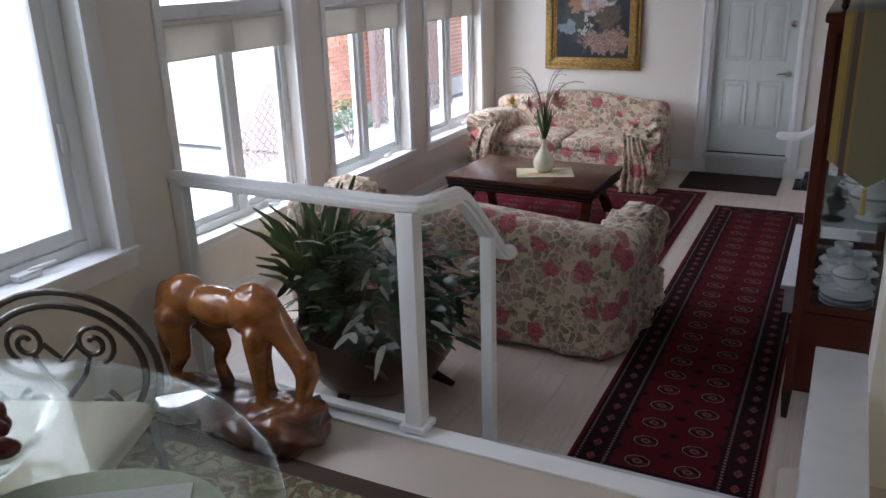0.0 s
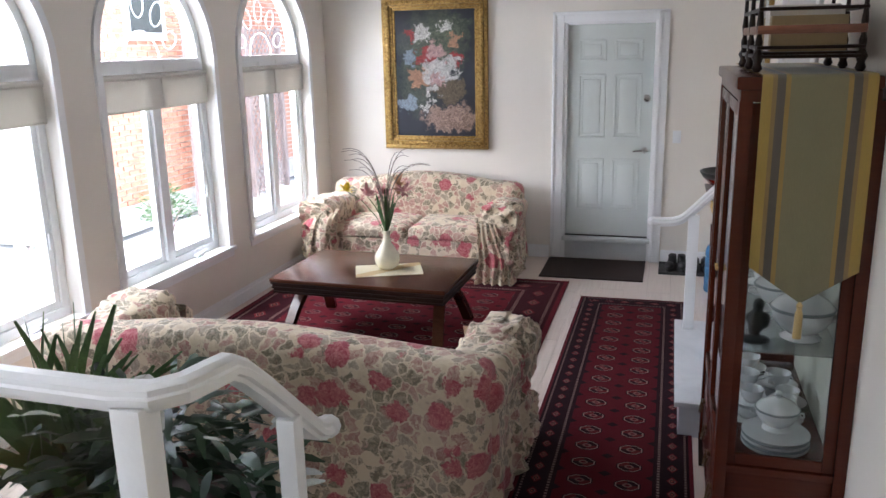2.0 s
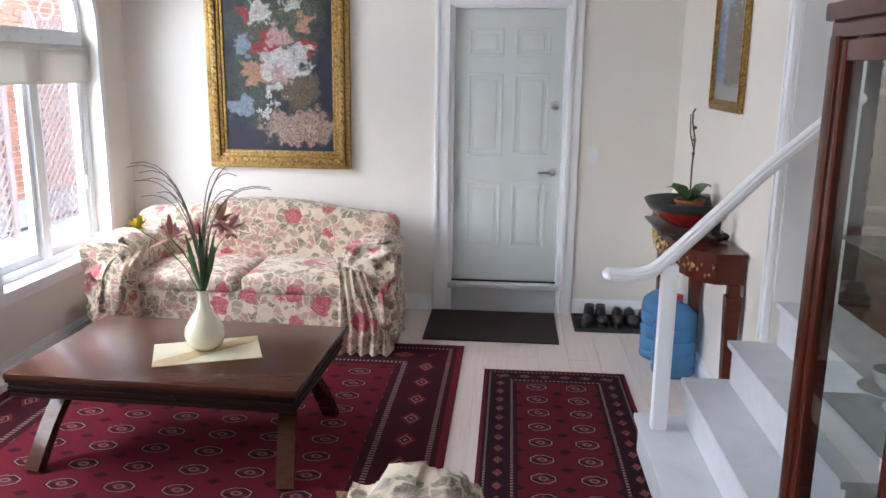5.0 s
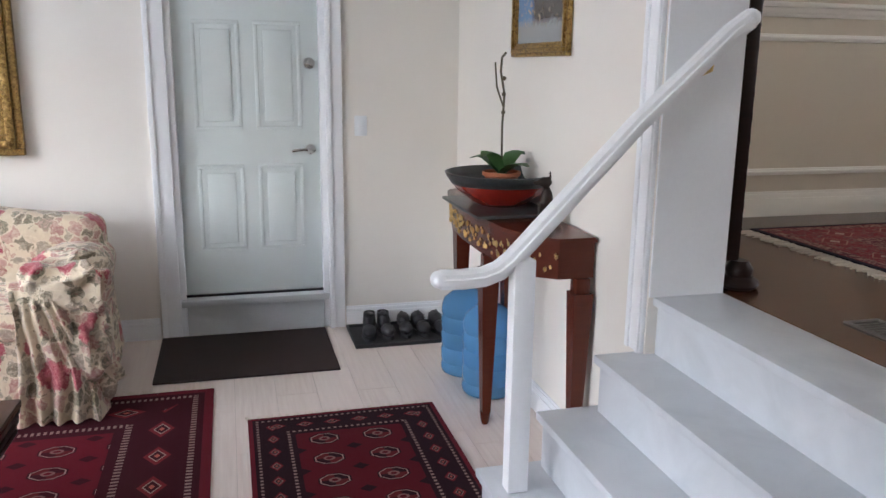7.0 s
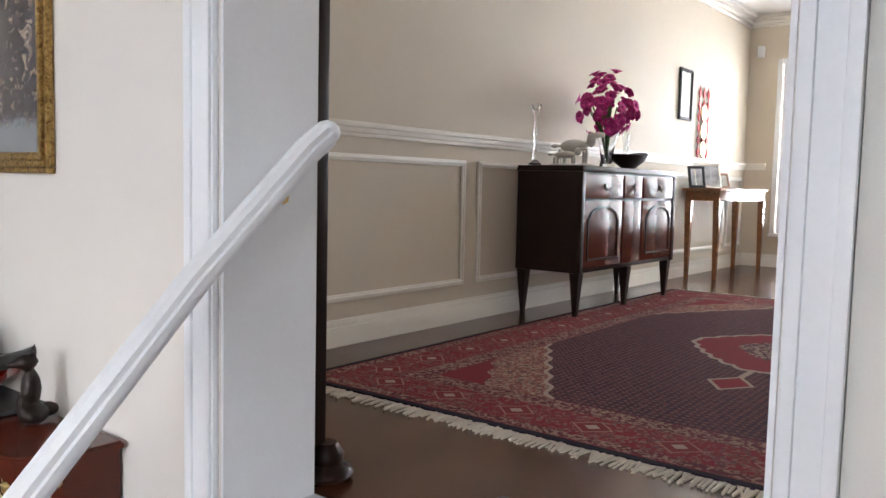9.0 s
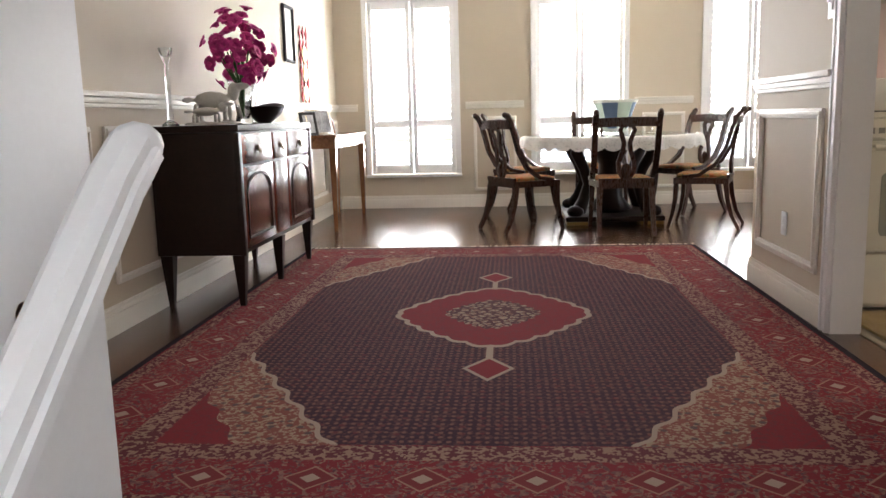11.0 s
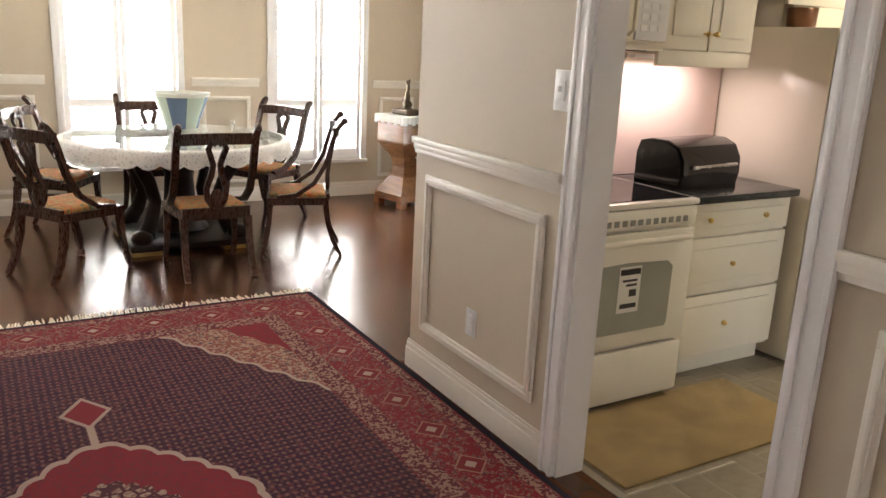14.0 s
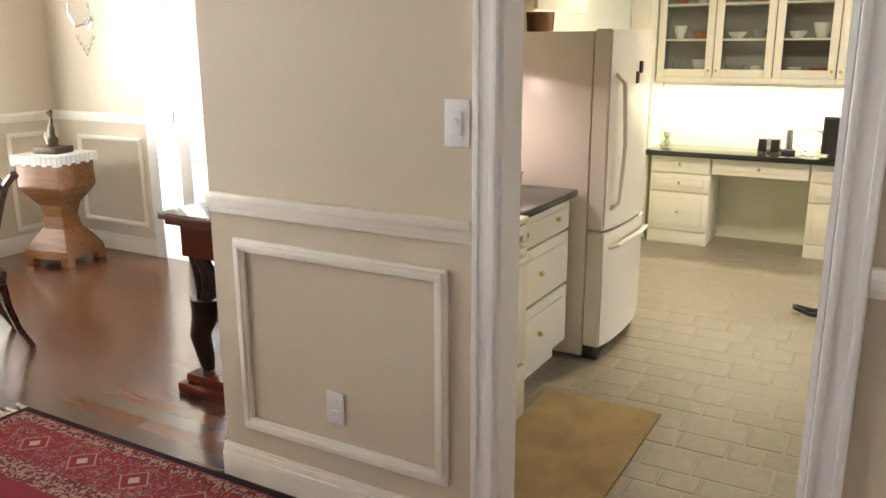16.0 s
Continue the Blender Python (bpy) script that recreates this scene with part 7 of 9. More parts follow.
def shutter_window(i, ya, yb):
    w = tagged(new("window_%d" % i), "tall window with white louvred shutters, sunlit", "window", kind="structure")
    yc, hw = (ya + yb) / 2, abs(ya - yb) / 2
    w.matrix_basis = pose(EX, yc, 0)
    bm = B()
    for y0, y1, z0, z1 in ((-hw - 0.045, -hw + 0.01, WZ0, WZ1 + 0.05), (hw - 0.01, hw + 0.045, WZ0, WZ1 + 0.05), (-hw + 0.01, hw - 0.01, WZ1 - 0.01, WZ1 + 0.05)):
        box(bm, -0.022, -0.001, y0, y1, z0, z1, 0.004)
    part("casing", bm, TRIM, w)
    bm = B()
    box(bm, -0.05, 0.05, -hw - 0.05, hw + 0.05, WZ0 - 0.03, WZ0, 0.005)
    part("window_sill", bm, TRIM, w)
    for s in (-1, 1):
        a, b = sorted((s * 0.004, s * (hw - 0.012)))
        bm = B()
        rails = ((WZ0 + 0.005, WZ0 + 0.10), (1.69, 1.76), (WZ1 - 0.09, WZ1 - 0.005))
        for y0, y1 in ((a, a + 0.045), (b - 0.045, b)):
            box(bm, 0.0, 0.028, y0, y1, WZ0 + 0.005, WZ1 - 0.005, 0.004)
        for z0, z1 in rails:
            box(bm, 0.002, 0.026, a + 0.045, b - 0.045, z0, z1, 0.004)
        sh = part("shutter", bm, TRIM, w)
        for z0, z1 in ((rails[0][1], rails[1][0]), (rails[1][1], rails[2][0])):
            k = int((z1 - z0) / 0.062)
            for q in range(k):
                z = z0 + (q + 0.5) * (z1 - z0) / k
                bm = B()
                box(bm, -0.034, 0.034, a + 0.047, b - 0.047, -0.004, 0.004, 0.003)
                part("louvre", bm, LOUVRE, sh, at=pose(0.014, 0, z, 0, 24, 0), smooth=60)
    bm = B()
    box(bm, 0.135, 0.15, -hw, hw, WZ0, WZ1)
    p = part("pane", bm, PANE, w, smooth=0)
    p.visible_shadow = False
    bm = B()
    for y0, y1, z0, z1 in ((-hw, -hw + 0.05, WZ0, WZ1), (hw - 0.05, hw, WZ0, WZ1), (-hw + 0.05, hw - 0.05, WZ0, WZ0 + 0.05), (-hw + 0.05, hw - 0.05, WZ1 - 0.05, WZ1)):
        box(bm, 0.10, 0.18, y0, y1, z0, z1)
    part("window_frame", bm, VINYL, w)


for i, (a, b) in enumerate(WIN):
    shutter_window(5 + i, a, b)


def glazed_door():
    d = tagged(new("door_2"), "white glazed hall door with small panes and a sheer", "door", kind="structure")
    d.matrix_basis = pose(5.75, -6.5, L)
    bm = B()
    for x0, x1, z0, z1 in ((0.86, 0.97, 0, 2.27), (-0.10, 0.0, 0, 2.27), (0.0, 0.86, 2.16, 2.27)):
        box(bm, x0, x1, 0.001, 0.025, z0, z1, 0.005)
    part("casing", bm, TRIM, d)
    bm = B()
    for x0, x1, z0, z1 in ((0.60, 0.72, 0.01, 2.15), (0.01, 0.12, 0.01, 2.15), (0.12, 0.60, 0.01, 0.45), (0.12, 0.60, 2.03, 2.15)):
        box(bm, x0, x1, -0.10, -0.055, z0, z1, 0.003)
    for q in range(1, 5):
        box(bm, 0.12, 0.60, -0.085, -0.07, 0.45 + 0.316 * q - 0.01, 0.45 + 0.316 * q + 0.01)
    box(bm, 0.35, 0.37, -0.085, -0.07, 0.45, 2.03)
    part("leaf", bm, TRIM, d)
    bm = B()
    box(bm, 0.12, 0.60, -0.08, -0.075, 0.45, 2.03)
    p = part("pane", bm, PANE, d, smooth=0)
    p.visible_shadow = False
    bm = B()
    for z in (0.25, 1.05, 1.85):
        box(bm, 0.725, 0.735, -0.05, -0.03, z, z + 0.09, 0.002)
    part("hinges", bm, STEEL, d)
    bm = B()
    for k in range(22):
        x = 0.14 + 0.021 * k
        box(bm, x, x + 0.016, -0.125 - 0.012 * (k % 2), -0.122 - 0.012 * (k % 2), 0.4, 2.08)
    part("sheer", bm, LOUVRE, d, "white sheer curtain")


glazed_door()

# ---- sideboard
def sideboard():
    s = thing("sideboard", "dark mahogany sideboard with arched door panels on tapered legs", "sideboard", (3.945, -1.40, L))
    hw, d = 0.735, 0.235
    bm = B()
    box(bm, -hw, hw, -d, d, 0.905, 0.94, 0.006)
    part("top", bm, DARKWOOD, s)
    bm = B()
    box(bm, -hw + 0.015, hw - 0.015, -d + 0.02, d, 0.28, 0.904, 0.003)
    part("body", bm, DARKWOOD, s)
    xs = ((-0.70, -0.165), (-0.135, 0.135), (0.165, 0.70))
    for a, b in xs:
        bm = B()
        box(bm, a, b, -d + 0.004, -d + 0.022, 0.74, 0.89, 0.004)
        dr = part("drawer", bm, MAHOG, s)
        bm = B()
        c = (a + b) / 2
        blob(bm, (c, -d - 0.002, 0.815), 0.018, 2, (0.8, 0.5, 1.1))
        sweep(bm, [(c - 0.012, -d - 0.008, 0.812), (c - 0.012, -d - 0.016, 0.785), (c + 0.012, -d - 0.016, 0.785), (c + 0.012, -d - 0.008, 0.812)], circle(0.004, 6), (0, 1, 0))
        part("handle", bm, plain("dark_brass", (0.06, 0.04, 0.02), 0.4, 0.8), dr, "dark brass ring pull")
        bm = B()
        box(bm, a, b, -d + 0.006, -d + 0.022, 0.31, 0.725, 0.003)
        door = part("door", bm, MAHOG, s)
        if b - a > 0.4:
            bm = B()
            r = 0.05
            pts = [(a + 0.06, 0.36), (b - 0.06, 0.36), (b - 0.06, 0.60)] + [(b - 0.06 - (b - a - 0.12) * q / 12, 0.60 + 0.085 * math.sin(math.pi * q / 12) ** 0.45) for q in range(1, 12)] + [(a + 0.06, 0.60)]
            sweep(bm, [(x, -d + 0.003, z) for x, z in pts], [(-0.006, -0.004), (0.006, -0.004), (0.006, 0.004), (-0.006, 0.004)], (0, 1, 0), True)
            part("panel_moulding", bm, DARKWOOD, door)
    for x in (-hw + 0.045, -0.0, hw - 0.045):
        for y in (-d + 0.045, d - 0.045):
            if x == 0 and y > 0:
                continue
            bm = B()
            bmesh.ops.create_cone(bm, cap_ends=True, segments=4, radius1=0.017, radius2=0.045, depth=0.28, matrix=pose(x, y, 0.14, 0, 0, 45))
            part("leg", bm, DARKWOOD, s)
    for x in (-hw + 0.02, hw - 0.02):
        bm = B()
        box(bm, x - 0.02, x + 0.02, -d + 0.0, -d + 0.03, 0.28, 0.90, 0.004)
        part("stile", bm, DARKWOOD, s)


sideboard()
ST = L + 0.941
CRYST = solid_glass("crystal", (0.95, 0.97, 0.98), 0.02)
MAGENTA = plain("magenta_petal", (0.50, 0.02, 0.20), 0.6, var=0.4, scale=25, bump=0.15)
fv = thing("orchid_vase", "glass vase of magenta silk orchids on the sideboard", "vase", (3.93, -1.43, ST))
bm = B()
lathe(bm, [(0.045, 0), (0.05, 0.01), (0.04, 0.06), (0.055, 0.16), (0.085, 0.25), (0.08, 0.25), (0.05, 0.16), (0.033, 0.06), (0.02, 0.03)], n=24)
part("vase", bm, CRYST, fv, smooth=60)
rnd = random.Random(31)
bm = B()
for k in range(14):
    a, r = rnd.uniform(0, 6.28), rnd.uniform(0.02, 0.16)
    sweep(bm, [(0, 0, 0.04), (r * 0.3 * math.cos(a), r * 0.3 * math.sin(a), 0.25), (r * math.cos(a), r * math.sin(a), 0.42)], circle(0.004, 5), (0.3, 0.2, 0.1))
part("stems", bm, GREEN, fv)
spots = []
while len(spots) < 66:
    a, r, z = rnd.uniform(0, 6.28), rnd.uniform(0.0, 0.30), rnd.uniform(0.24, 0.64)
    if 0.05 < r < 0.31 - abs(z - 0.40) * 0.62:
        spots.append((r * math.cos(a), r * math.sin(a) * 0.7, z))
spots += [(0.30, 0.02, 0.36), (0.34, 0.0, 0.41), (0.27, 0.03, 0.45), (-0.26, 0.0, 0.42)]
for x, y, z in spots:
    bm = B()
    out = Vector((x, y, (z - 0.36) * 0.8))
    out = out.normalized() if out.length > 0.01 else Vector((0, -1, 0))
    side = out.cross(Vector((0.1, 0.2, 1))).normalized()
    up = side.cross(out)
    for q in range(5):
        t = 6.283 * q / 5 + x * 9
        d = (side * math.cos(t) + up * math.sin(t)) * 0.040 + out * 0.016
        c = Vector((x, y, z))
        strip_leaf(bm, [c, c + d * 0.45 + out * 0.012, c + d * 0.85 + out * 0.008, c + d * 1.05], 0.020, tuple(out))
    part("bloom", bm, MAGENTA, fv)


def crystal_stick(name, label, at, h):
    c = thing(name, label, "candlestick", at, 0)
    bm = B()
    lathe(bm, [(0.04, 0), (0.042, 0.008), (0.014, 0.03), (0.018, 0.06), (0.010, 0.10), (0.013, h * 0.55), (0.009, h * 0.8), (0.03, h * 0.92), (0.034, h), (0.028, h), (0.012, h * 0.9)], n=16)
    part("stick", bm, CRYST, c, smooth=50)


crystal_stick("crystal_candlestick", "tall clear crystal candlestick on the sideboard", (3.22, -1.29, ST), 0.38)
fl = thing("flute_glass", "tall clear flute glass on the sideboard", "glass", (4.44, -1.33, ST))
bm = B()
lathe(bm, [(0.032, 0), (0.033, 0.004), (0.006, 0.012), (0.006, 0.08), (0.012, 0.10), (0.03, 0.26), (0.028, 0.26), (0.010, 0.11)], n=18)
part("glass", bm, CRYST, fl, smooth=50)
bw = thing("dark_bowl", "dark boat-shaped bowl on the sideboard", "bowl", (4.17, -1.48, ST))
bm = B()
lathe(bm, [(0.06, 0), (0.08, 0.01), (0.17, 0.055), (0.21, 0.10), (0.20, 0.10), (0.16, 0.06), (0.07, 0.02)], n=28, sx=1.0, sy=0.55)
for v in bm.verts:
    if v.co.x > 0.1:
        v.co.z += 0.25 * (v.co.x - 0.1)
part("bowl", bm, DARKWOOD, bw, smooth=60)
bm = B()
for at, r, s in (((0, 0, 0.115), 0.05, (1.5, 0.7, 0.8)), ((0.09, 0, 0.15), 0.03, (0.9, 0.6, 1.5)), ((0.125, 0, 0.175), 0.022, (1.6, 0.6, 0.8)), ((-0.10, 0, 0.115), 0.018, (1.5, 0.5, 0.8)), ((0.05, 0.02, 0.05), 0.013, (0.9, 0.9, 4)), ((0.07, -0.02, 0.055), 0.012, (0.9, 0.9, 4)), ((-0.05, 0.02, 0.05), 0.014, (0.9, 0.9, 4)), ((-0.07, -0.02, 0.05), 0.013, (0.9, 0.9, 4)), ((0.0, 0, 0.008), 0.06, (2.2, 1.0, 0.14))):
    blob(bm, at, r, 2, s)
hs = solo("white_horse_figurine", bm, plain("pale_stone", (0.52, 0.49, 0.43), 0.5, var=0.15), "pale stone figurine of a standing horse on the sideboard", "figurine", (3.52, -1.40, ST), -72)
hs.matrix_basis = hs.matrix_basis @ Matrix.Diagonal((1.25, 1.25, 1.15, 1.0))
rm = hs.modifiers.new("merge", "REMESH")
rm.mode, rm.voxel_size, rm.use_smooth_shade = "VOXEL", 0.006, True

foal = new("foal_figurine", hs.data)
foal.matrix_basis = pose(3.37, -1.42, ST, 0, 0, -68) @ Matrix.Diagonal((0.9, 0.9, 0.6, 1.0))
tagged(foal, "pale stone figurine of a resting foal before the horse", "figurine")
rm = foal.modifiers.new("merge", "REMESH")
rm.mode, rm.voxel_size, rm.use_smooth_shade = "VOXEL", 0.006, True

# ---- wall things
framed("dark_picture", "small dark picture in a black frame above the side table", (6.0, NY - 0.001, 2.50), 0, 0.30, 0.46, 0.03, plain("dark_print", (0.30, 0.28, 0.24), 0.4, var=0.5, scale=9), BLACK, 0.025)
hg = thing("hanging_ornament", "red knotted paper ornament with gold discs on the wall", "ornament", (6.47, NY - 0.012, 2.15))
REDP = plain("red_paper", (0.45, 0.02, 0.02), 0.6, var=0.2)
for x in (-0.11, 0.0, 0.11):
    bm = B()
    rod(bm, (x, 0.0, -0.47), (x, 0.0, 0.47), 0.003, n=6)
    streamer = part("streamer", bm, REDP, hg)
    for k in range(8):
        bm = B()
        z = 0.40 - 0.11 * k
        slab(bm, [(x - 0.035, z), (x, z - 0.05), (x + 0.035, z), (x, z + 0.05)], "y", -0.006, 0.004)
        part("paper_lozenge", bm, REDP, streamer)
for z in (0.22, 0.05, -0.12):
    bm = B()
    rod(bm, (0, -0.012, z), (0, -0.004, z), 0.07, n=24)
    part("disc", bm, BRASS, hg, "gold disc")
bm = B()
box(bm, -0.05, 0.0, -0.035, 0.035, -0.06, 0.06, 0.01)
solo("motion_sensor", bm, VINYL, "small white motion sensor in the corner", "sensor", (EX - 0.001, NY - 0.13, 3.12))


def side_table():
    t = thing("side_table", "slim brown side table against the wall", "table", (6.73, -1.345, L))
    bm = B()
    box(bm, -0.73, 0.73, -0.175, 0.175, 0.80, 0.825, 0.005)
    part("tabletop", bm, WALNUT, t)
    bm = B()
    box(bm, -0.69, 0.69, -0.155, 0.155, 0.71, 0.799, 0.003)
    part("apron", bm, WALNUT, t)
    for x in (-0.66, 0.66):
        for y in (-0.13, 0.13):
            bm = B()
            bmesh.ops.create_cone(bm, cap_ends=True, segments=4, radius1=0.022, radius2=0.042, depth=0.71, matrix=pose(x, y, 0.355, 0, 0, 45))
            part("leg", bm, WALNUT, t)


side_table()


def photo(at, rz, w, h, frame_mat, inner, label):
    p = thing("photo_frame", label, "photo frame", at, rz, "photo frames")
    tilt = pose(0, 0, 0, -14)
    bm = B()
    e = 0.022
    for x0, x1, z0, z1 in ((-w / 2, w / 2, 0, e), (-w / 2, w / 2, h - e, h), (-w / 2, -w / 2 + e, e, h - e), (w / 2 - e, w / 2, e, h - e)):
        box(bm, x0, x1, -0.009, 0.009, z0, z1, 0.003)
    part("frame", bm, frame_mat, p, at=tilt)
    bm = B()
    box(bm, -w / 2 + e, w / 2 - e, -0.002, 0.004, e, h - e)
    part("print", bm, inner, p, at=tilt)
    bm = B()
    box(bm, -0.02, 0.02, 0.01, 0.014, 0.0, h * 0.72)
    part("strut", bm, frame_mat, p, at=pose(0, 0.09 * h / 0.2, 0, 14))


GPRINT = plain("grey_print", (0.45, 0.46, 0.48), 0.12, var=0.6, scale=14, Coat_Weight=0.6)
photo((6.15, -1.36, L + 0.8255), -30, 0.30, 0.23, SILVER, GPRINT, "large silver photo frame on the side table")
photo((6.62, -1.33, L + 0.8255), -20, 0.20, 0.15, WALNUT, plain("sepia_print", (0.35, 0.30, 0.24), 0.2, var=0.4, scale=20), "small brown photo frame on the side table")
photo((6.03, -1.30, L + 0.8255), -40, 0.16, 0.20, BLACK, GPRINT, "small dark photo frame on the side table")

# ---- dining chairs and table
n = Nodes("tapestry_seat")
v = n.coord()
f = n.noise(v, 22, 4, 0.6, 1.5)
c = n.mix(n.step(f, 0.44, 0.5), (0.42, 0.11, 0.035), (0.40, 0.24, 0.09))
n.set(n.mix(n.step(f, 0.56, 0.6), c, (0.10, 0.12, 0.06)), 0.9)
TAPESTRY = n.bump(n.noise(v, 300, 1), 0.3, 0.003).m


def dining_chair(at, rz):
    """Faces +y."""
    c = thing("dining_chair", "dark wooden lyre-back dining chair with a tapestry seat", "chair", at, rz, "chairs round the dining table")
    bm = B()
    prism(bm, [(-0.21, -0.20), (0.21, -0.20), (0.245, 0.22), (-0.245, 0.22)], 0.37, 0.42)
    part("seat_frame", bm, CHAIRWOOD, c)
    bm = B()
    softbox(bm, -0.20, 0.20, -0.18, 0.205, 0.405, 0.455, 0.024, 8)
    part("seat", bm, TAPESTRY, c, "orange tapestry cushion", 80)
    sec = [(-0.016, -0.02), (0.016, -0.02), (0.016, 0.02), (-0.016, 0.02)]
    for s in (-1, 1):
        bm = B()
        sweep(bm, [(s * 0.22, 0.20, 0.37), (s * 0.222, 0.205, 0.25), (s * 0.226, 0.225, 0.12), (s * 0.23, 0.26, 0.004)], lambda t: [(u * (1.15 - 0.4 * t), w * (1.1 - 0.4 * t)) for u, w in sec], (1, 0, 0))
        part("front_leg", bm, CHAIRWOOD, c)
        bm = B()
        sweep(bm, [(s * 0.20, -0.18, 0.38), (s * 0.203, -0.195, 0.25), (s * 0.207, -0.23, 0.12), (s * 0.21, -0.29, 0.004)], lambda t: [(u * (1.2 - 0.4 * t), w * (1.2 - 0.4 * t)) for u, w in sec], (1, 0, 0))
        part("rear_leg", bm, CHAIRWOOD, c)
        bm = B()
        sweep(bm, [(s * 0.235, 0.15, 0.425), (s * 0.238, 0.02, 0.445), (s * 0.24, -0.10, 0.53), (s * 0.24, -0.175, 0.66), (s * 0.24, -0.215, 0.80), (s * 0.24, -0.25, 0.90), (s * 0.24, -0.295, 0.955)], [(-0.014, -0.022), (0.014, -0.022), (0.014, 0.022), (-0.014, 0.022)], (1, 0, 0))
        part("stile", bm, CHAIRWOOD, c)
        bm = B()
        blob(bm, (s * 0.24, -0.30, 0.955), 0.026, 2, (0.8, 0.9, 0.9))
        part("scroll", bm, CHAIRWOOD, c)
        bm = B()
        pts = [(s * 0.012, -0.20, 0.43), (s * 0.055, -0.195, 0.50), (s * 0.06, -0.20, 0.57), (s * 0.03, -0.215, 0.66), (s * 0.022, -0.225, 0.72), (s * 0.04, -0.235, 0.78), (s * 0.055, -0.245, 0.82), (s * 0.03, -0.25, 0.86), (s * 0.008, -0.25, 0.84)]
        sweep(bm, pts, [(-0.017, -0.011), (0.017, -0.011), (0.017, 0.011), (-0.017, 0.011)], (0, 1, 0))
        part("lyre_arm", bm, CHAIRWOOD, c)
    bm = B()
    sweep(bm, [(-0.25, -0.235, 0.875), (-0.12, -0.26, 0.88), (0.0, -0.268, 0.882), (0.12, -0.26, 0.88), (0.25, -0.235, 0.875)], [(-0.013, -0.035), (0.013, -0.035), (0.013, 0.035), (-0.013, 0.035)])
    part("crest_rail", bm, CHAIRWOOD, c)
    bm = B()
    sweep(bm, [(-0.21, -0.195, 0.43), (0.21, -0.195, 0.43)], [(-0.012, -0.018), (0.012, -0.018), (0.012, 0.018), (-0.012, 0.018)])
    part("lower_rail", bm, CHAIRWOOD, c)
    bm = B()
    blob(bm, (0, -0.205, 0.50), 0.042, 2, (1.0, 0.3, 1.6))
    part("splat_core", bm, CHAIRWOOD, c)
    return c


first = dining_chair((5.80, -3.87, L), -90)


def facing(x, y, dx, dy):
    return pose(x, y, L, 0, 0, math.degrees(math.atan2(dy, dx)) - 90)


for x, y, dx, dy in ((6.05, -3.07, 0.55, -0.90), (6.06, -4.58, 0.34, 0.94), (7.08, -3.10, -0.5, -0.87), (7.42, -3.87, -1, 0), (7.10, -4.66, -0.5, 0.87)):
    copy_thing(first, facing(x, y, dx, dy))


def dining_table():
    t = thing("dining_table", "round dark dining table on carved scroll supports", "table", (6.62, -3.87, L))
    bm = B()
    lathe(bm, [(0.76, 0.72), (0.78, 0.735), (0.78, 0.752), (0.77, 0.757), (0.001, 0.757)], n=48)
    part("tabletop", bm, DARKWOOD, t, smooth=40)
    for k in range(4):
        a = math.pi / 4 + k * math.pi / 2
        ca, sa = math.cos(a), math.sin(a)
        bm = B()
        sweep(bm, [(0.42 * ca, 0.42 * sa, 0.715), (0.46 * ca, 0.46 * sa, 0.62), (0.36 * ca, 0.36 * sa, 0.48), (0.30 * ca, 0.30 * sa, 0.34), (0.36 * ca, 0.36 * sa, 0.20), (0.42 * ca, 0.42 * sa, 0.12)], lambda q: circle(0.065 - 0.02 * math.sin(math.pi * q), 8), (sa, -ca, 0))
        sup = part("scroll_support", bm, DARKWOOD, t, smooth=50)
        bm = B()
        blob(bm, (0.47 * ca, 0.47 * sa, 0.11), 0.075, 2, (1, 1, 0.75))
        part("foot_scroll", bm, DARKWOOD, sup)
        bm = B()
        box(bm, 0.44 * ca - 0.10, 0.44 * ca + 0.10, 0.44 * sa - 0.10, 0.44 * sa + 0.10, 0.0, 0.03, 0.005)
        part("gilt_foot", bm, plain("dull_gilt", (0.30, 0.20, 0.07), 0.45, 0.7), sup, "dull gilt foot")
    bm = B()
    box(bm, -0.42, 0.42, -0.42, 0.42, 0.03, 0.075, 0.012)
    part("plinth", bm, DARKWOOD, t)
    bm = B()
    lathe(bm, [(0.16, 0.075), (0.2, 0.1), (0.12, 0.2), (0.1, 0.5), (0.2, 0.7)], n=20)
    part("column", bm, DARKWOOD, t)


dining_table()
cl = thing("lace_tablecloth", "white scalloped lace cloth hanging over the round table", "tablecloth", (6.62, -3.87, L + 0.7575))
bm = B()
k = 144
rings = []
for r, z, am in ((0.0, 0.003, 0), (0.5, 0.003, 0), (0.775, 0.003, 0), (0.793, -0.006, 0.002), (0.80, -0.04, 0.008), (0.806, -0.085, 0.014)):
    ring = []
    for q in range(k):
        a = 2 * math.pi * q / k
        rr = r + am * math.sin(a * 24)
        dz = -0.028 * abs(math.sin(a * 18)) if r > 0.805 else 0
        ring.append(bm.verts.new((rr * math.cos(a), rr * math.sin(a), z + dz)) if r > 0 else None)
    rings.append(ring)
centre = bm.verts.new((0, 0, 0.003))
for q in range(k):
    bm.faces.new((centre, rings[1][q], rings[1][(q + 1) % k]))
for a, b in zip(rings[1:], rings[2:]):
    for q in range(k):
        bm.faces.new((a[q], a[(q + 1) % k], b[(q + 1) % k], b[q]))
n = Nodes("white_lace")
v = n.coord()
hole = n.step(n.voronoi(v, 60), 0.30, 0.22)
n.set((0.80, 0.79, 0.76), 0.8, Alpha=n.math("MULTIPLY_ADD", hole, -0.45, 1.0))
lace = part("cloth", bm, n.m, cl, smooth=60)
bm = B()
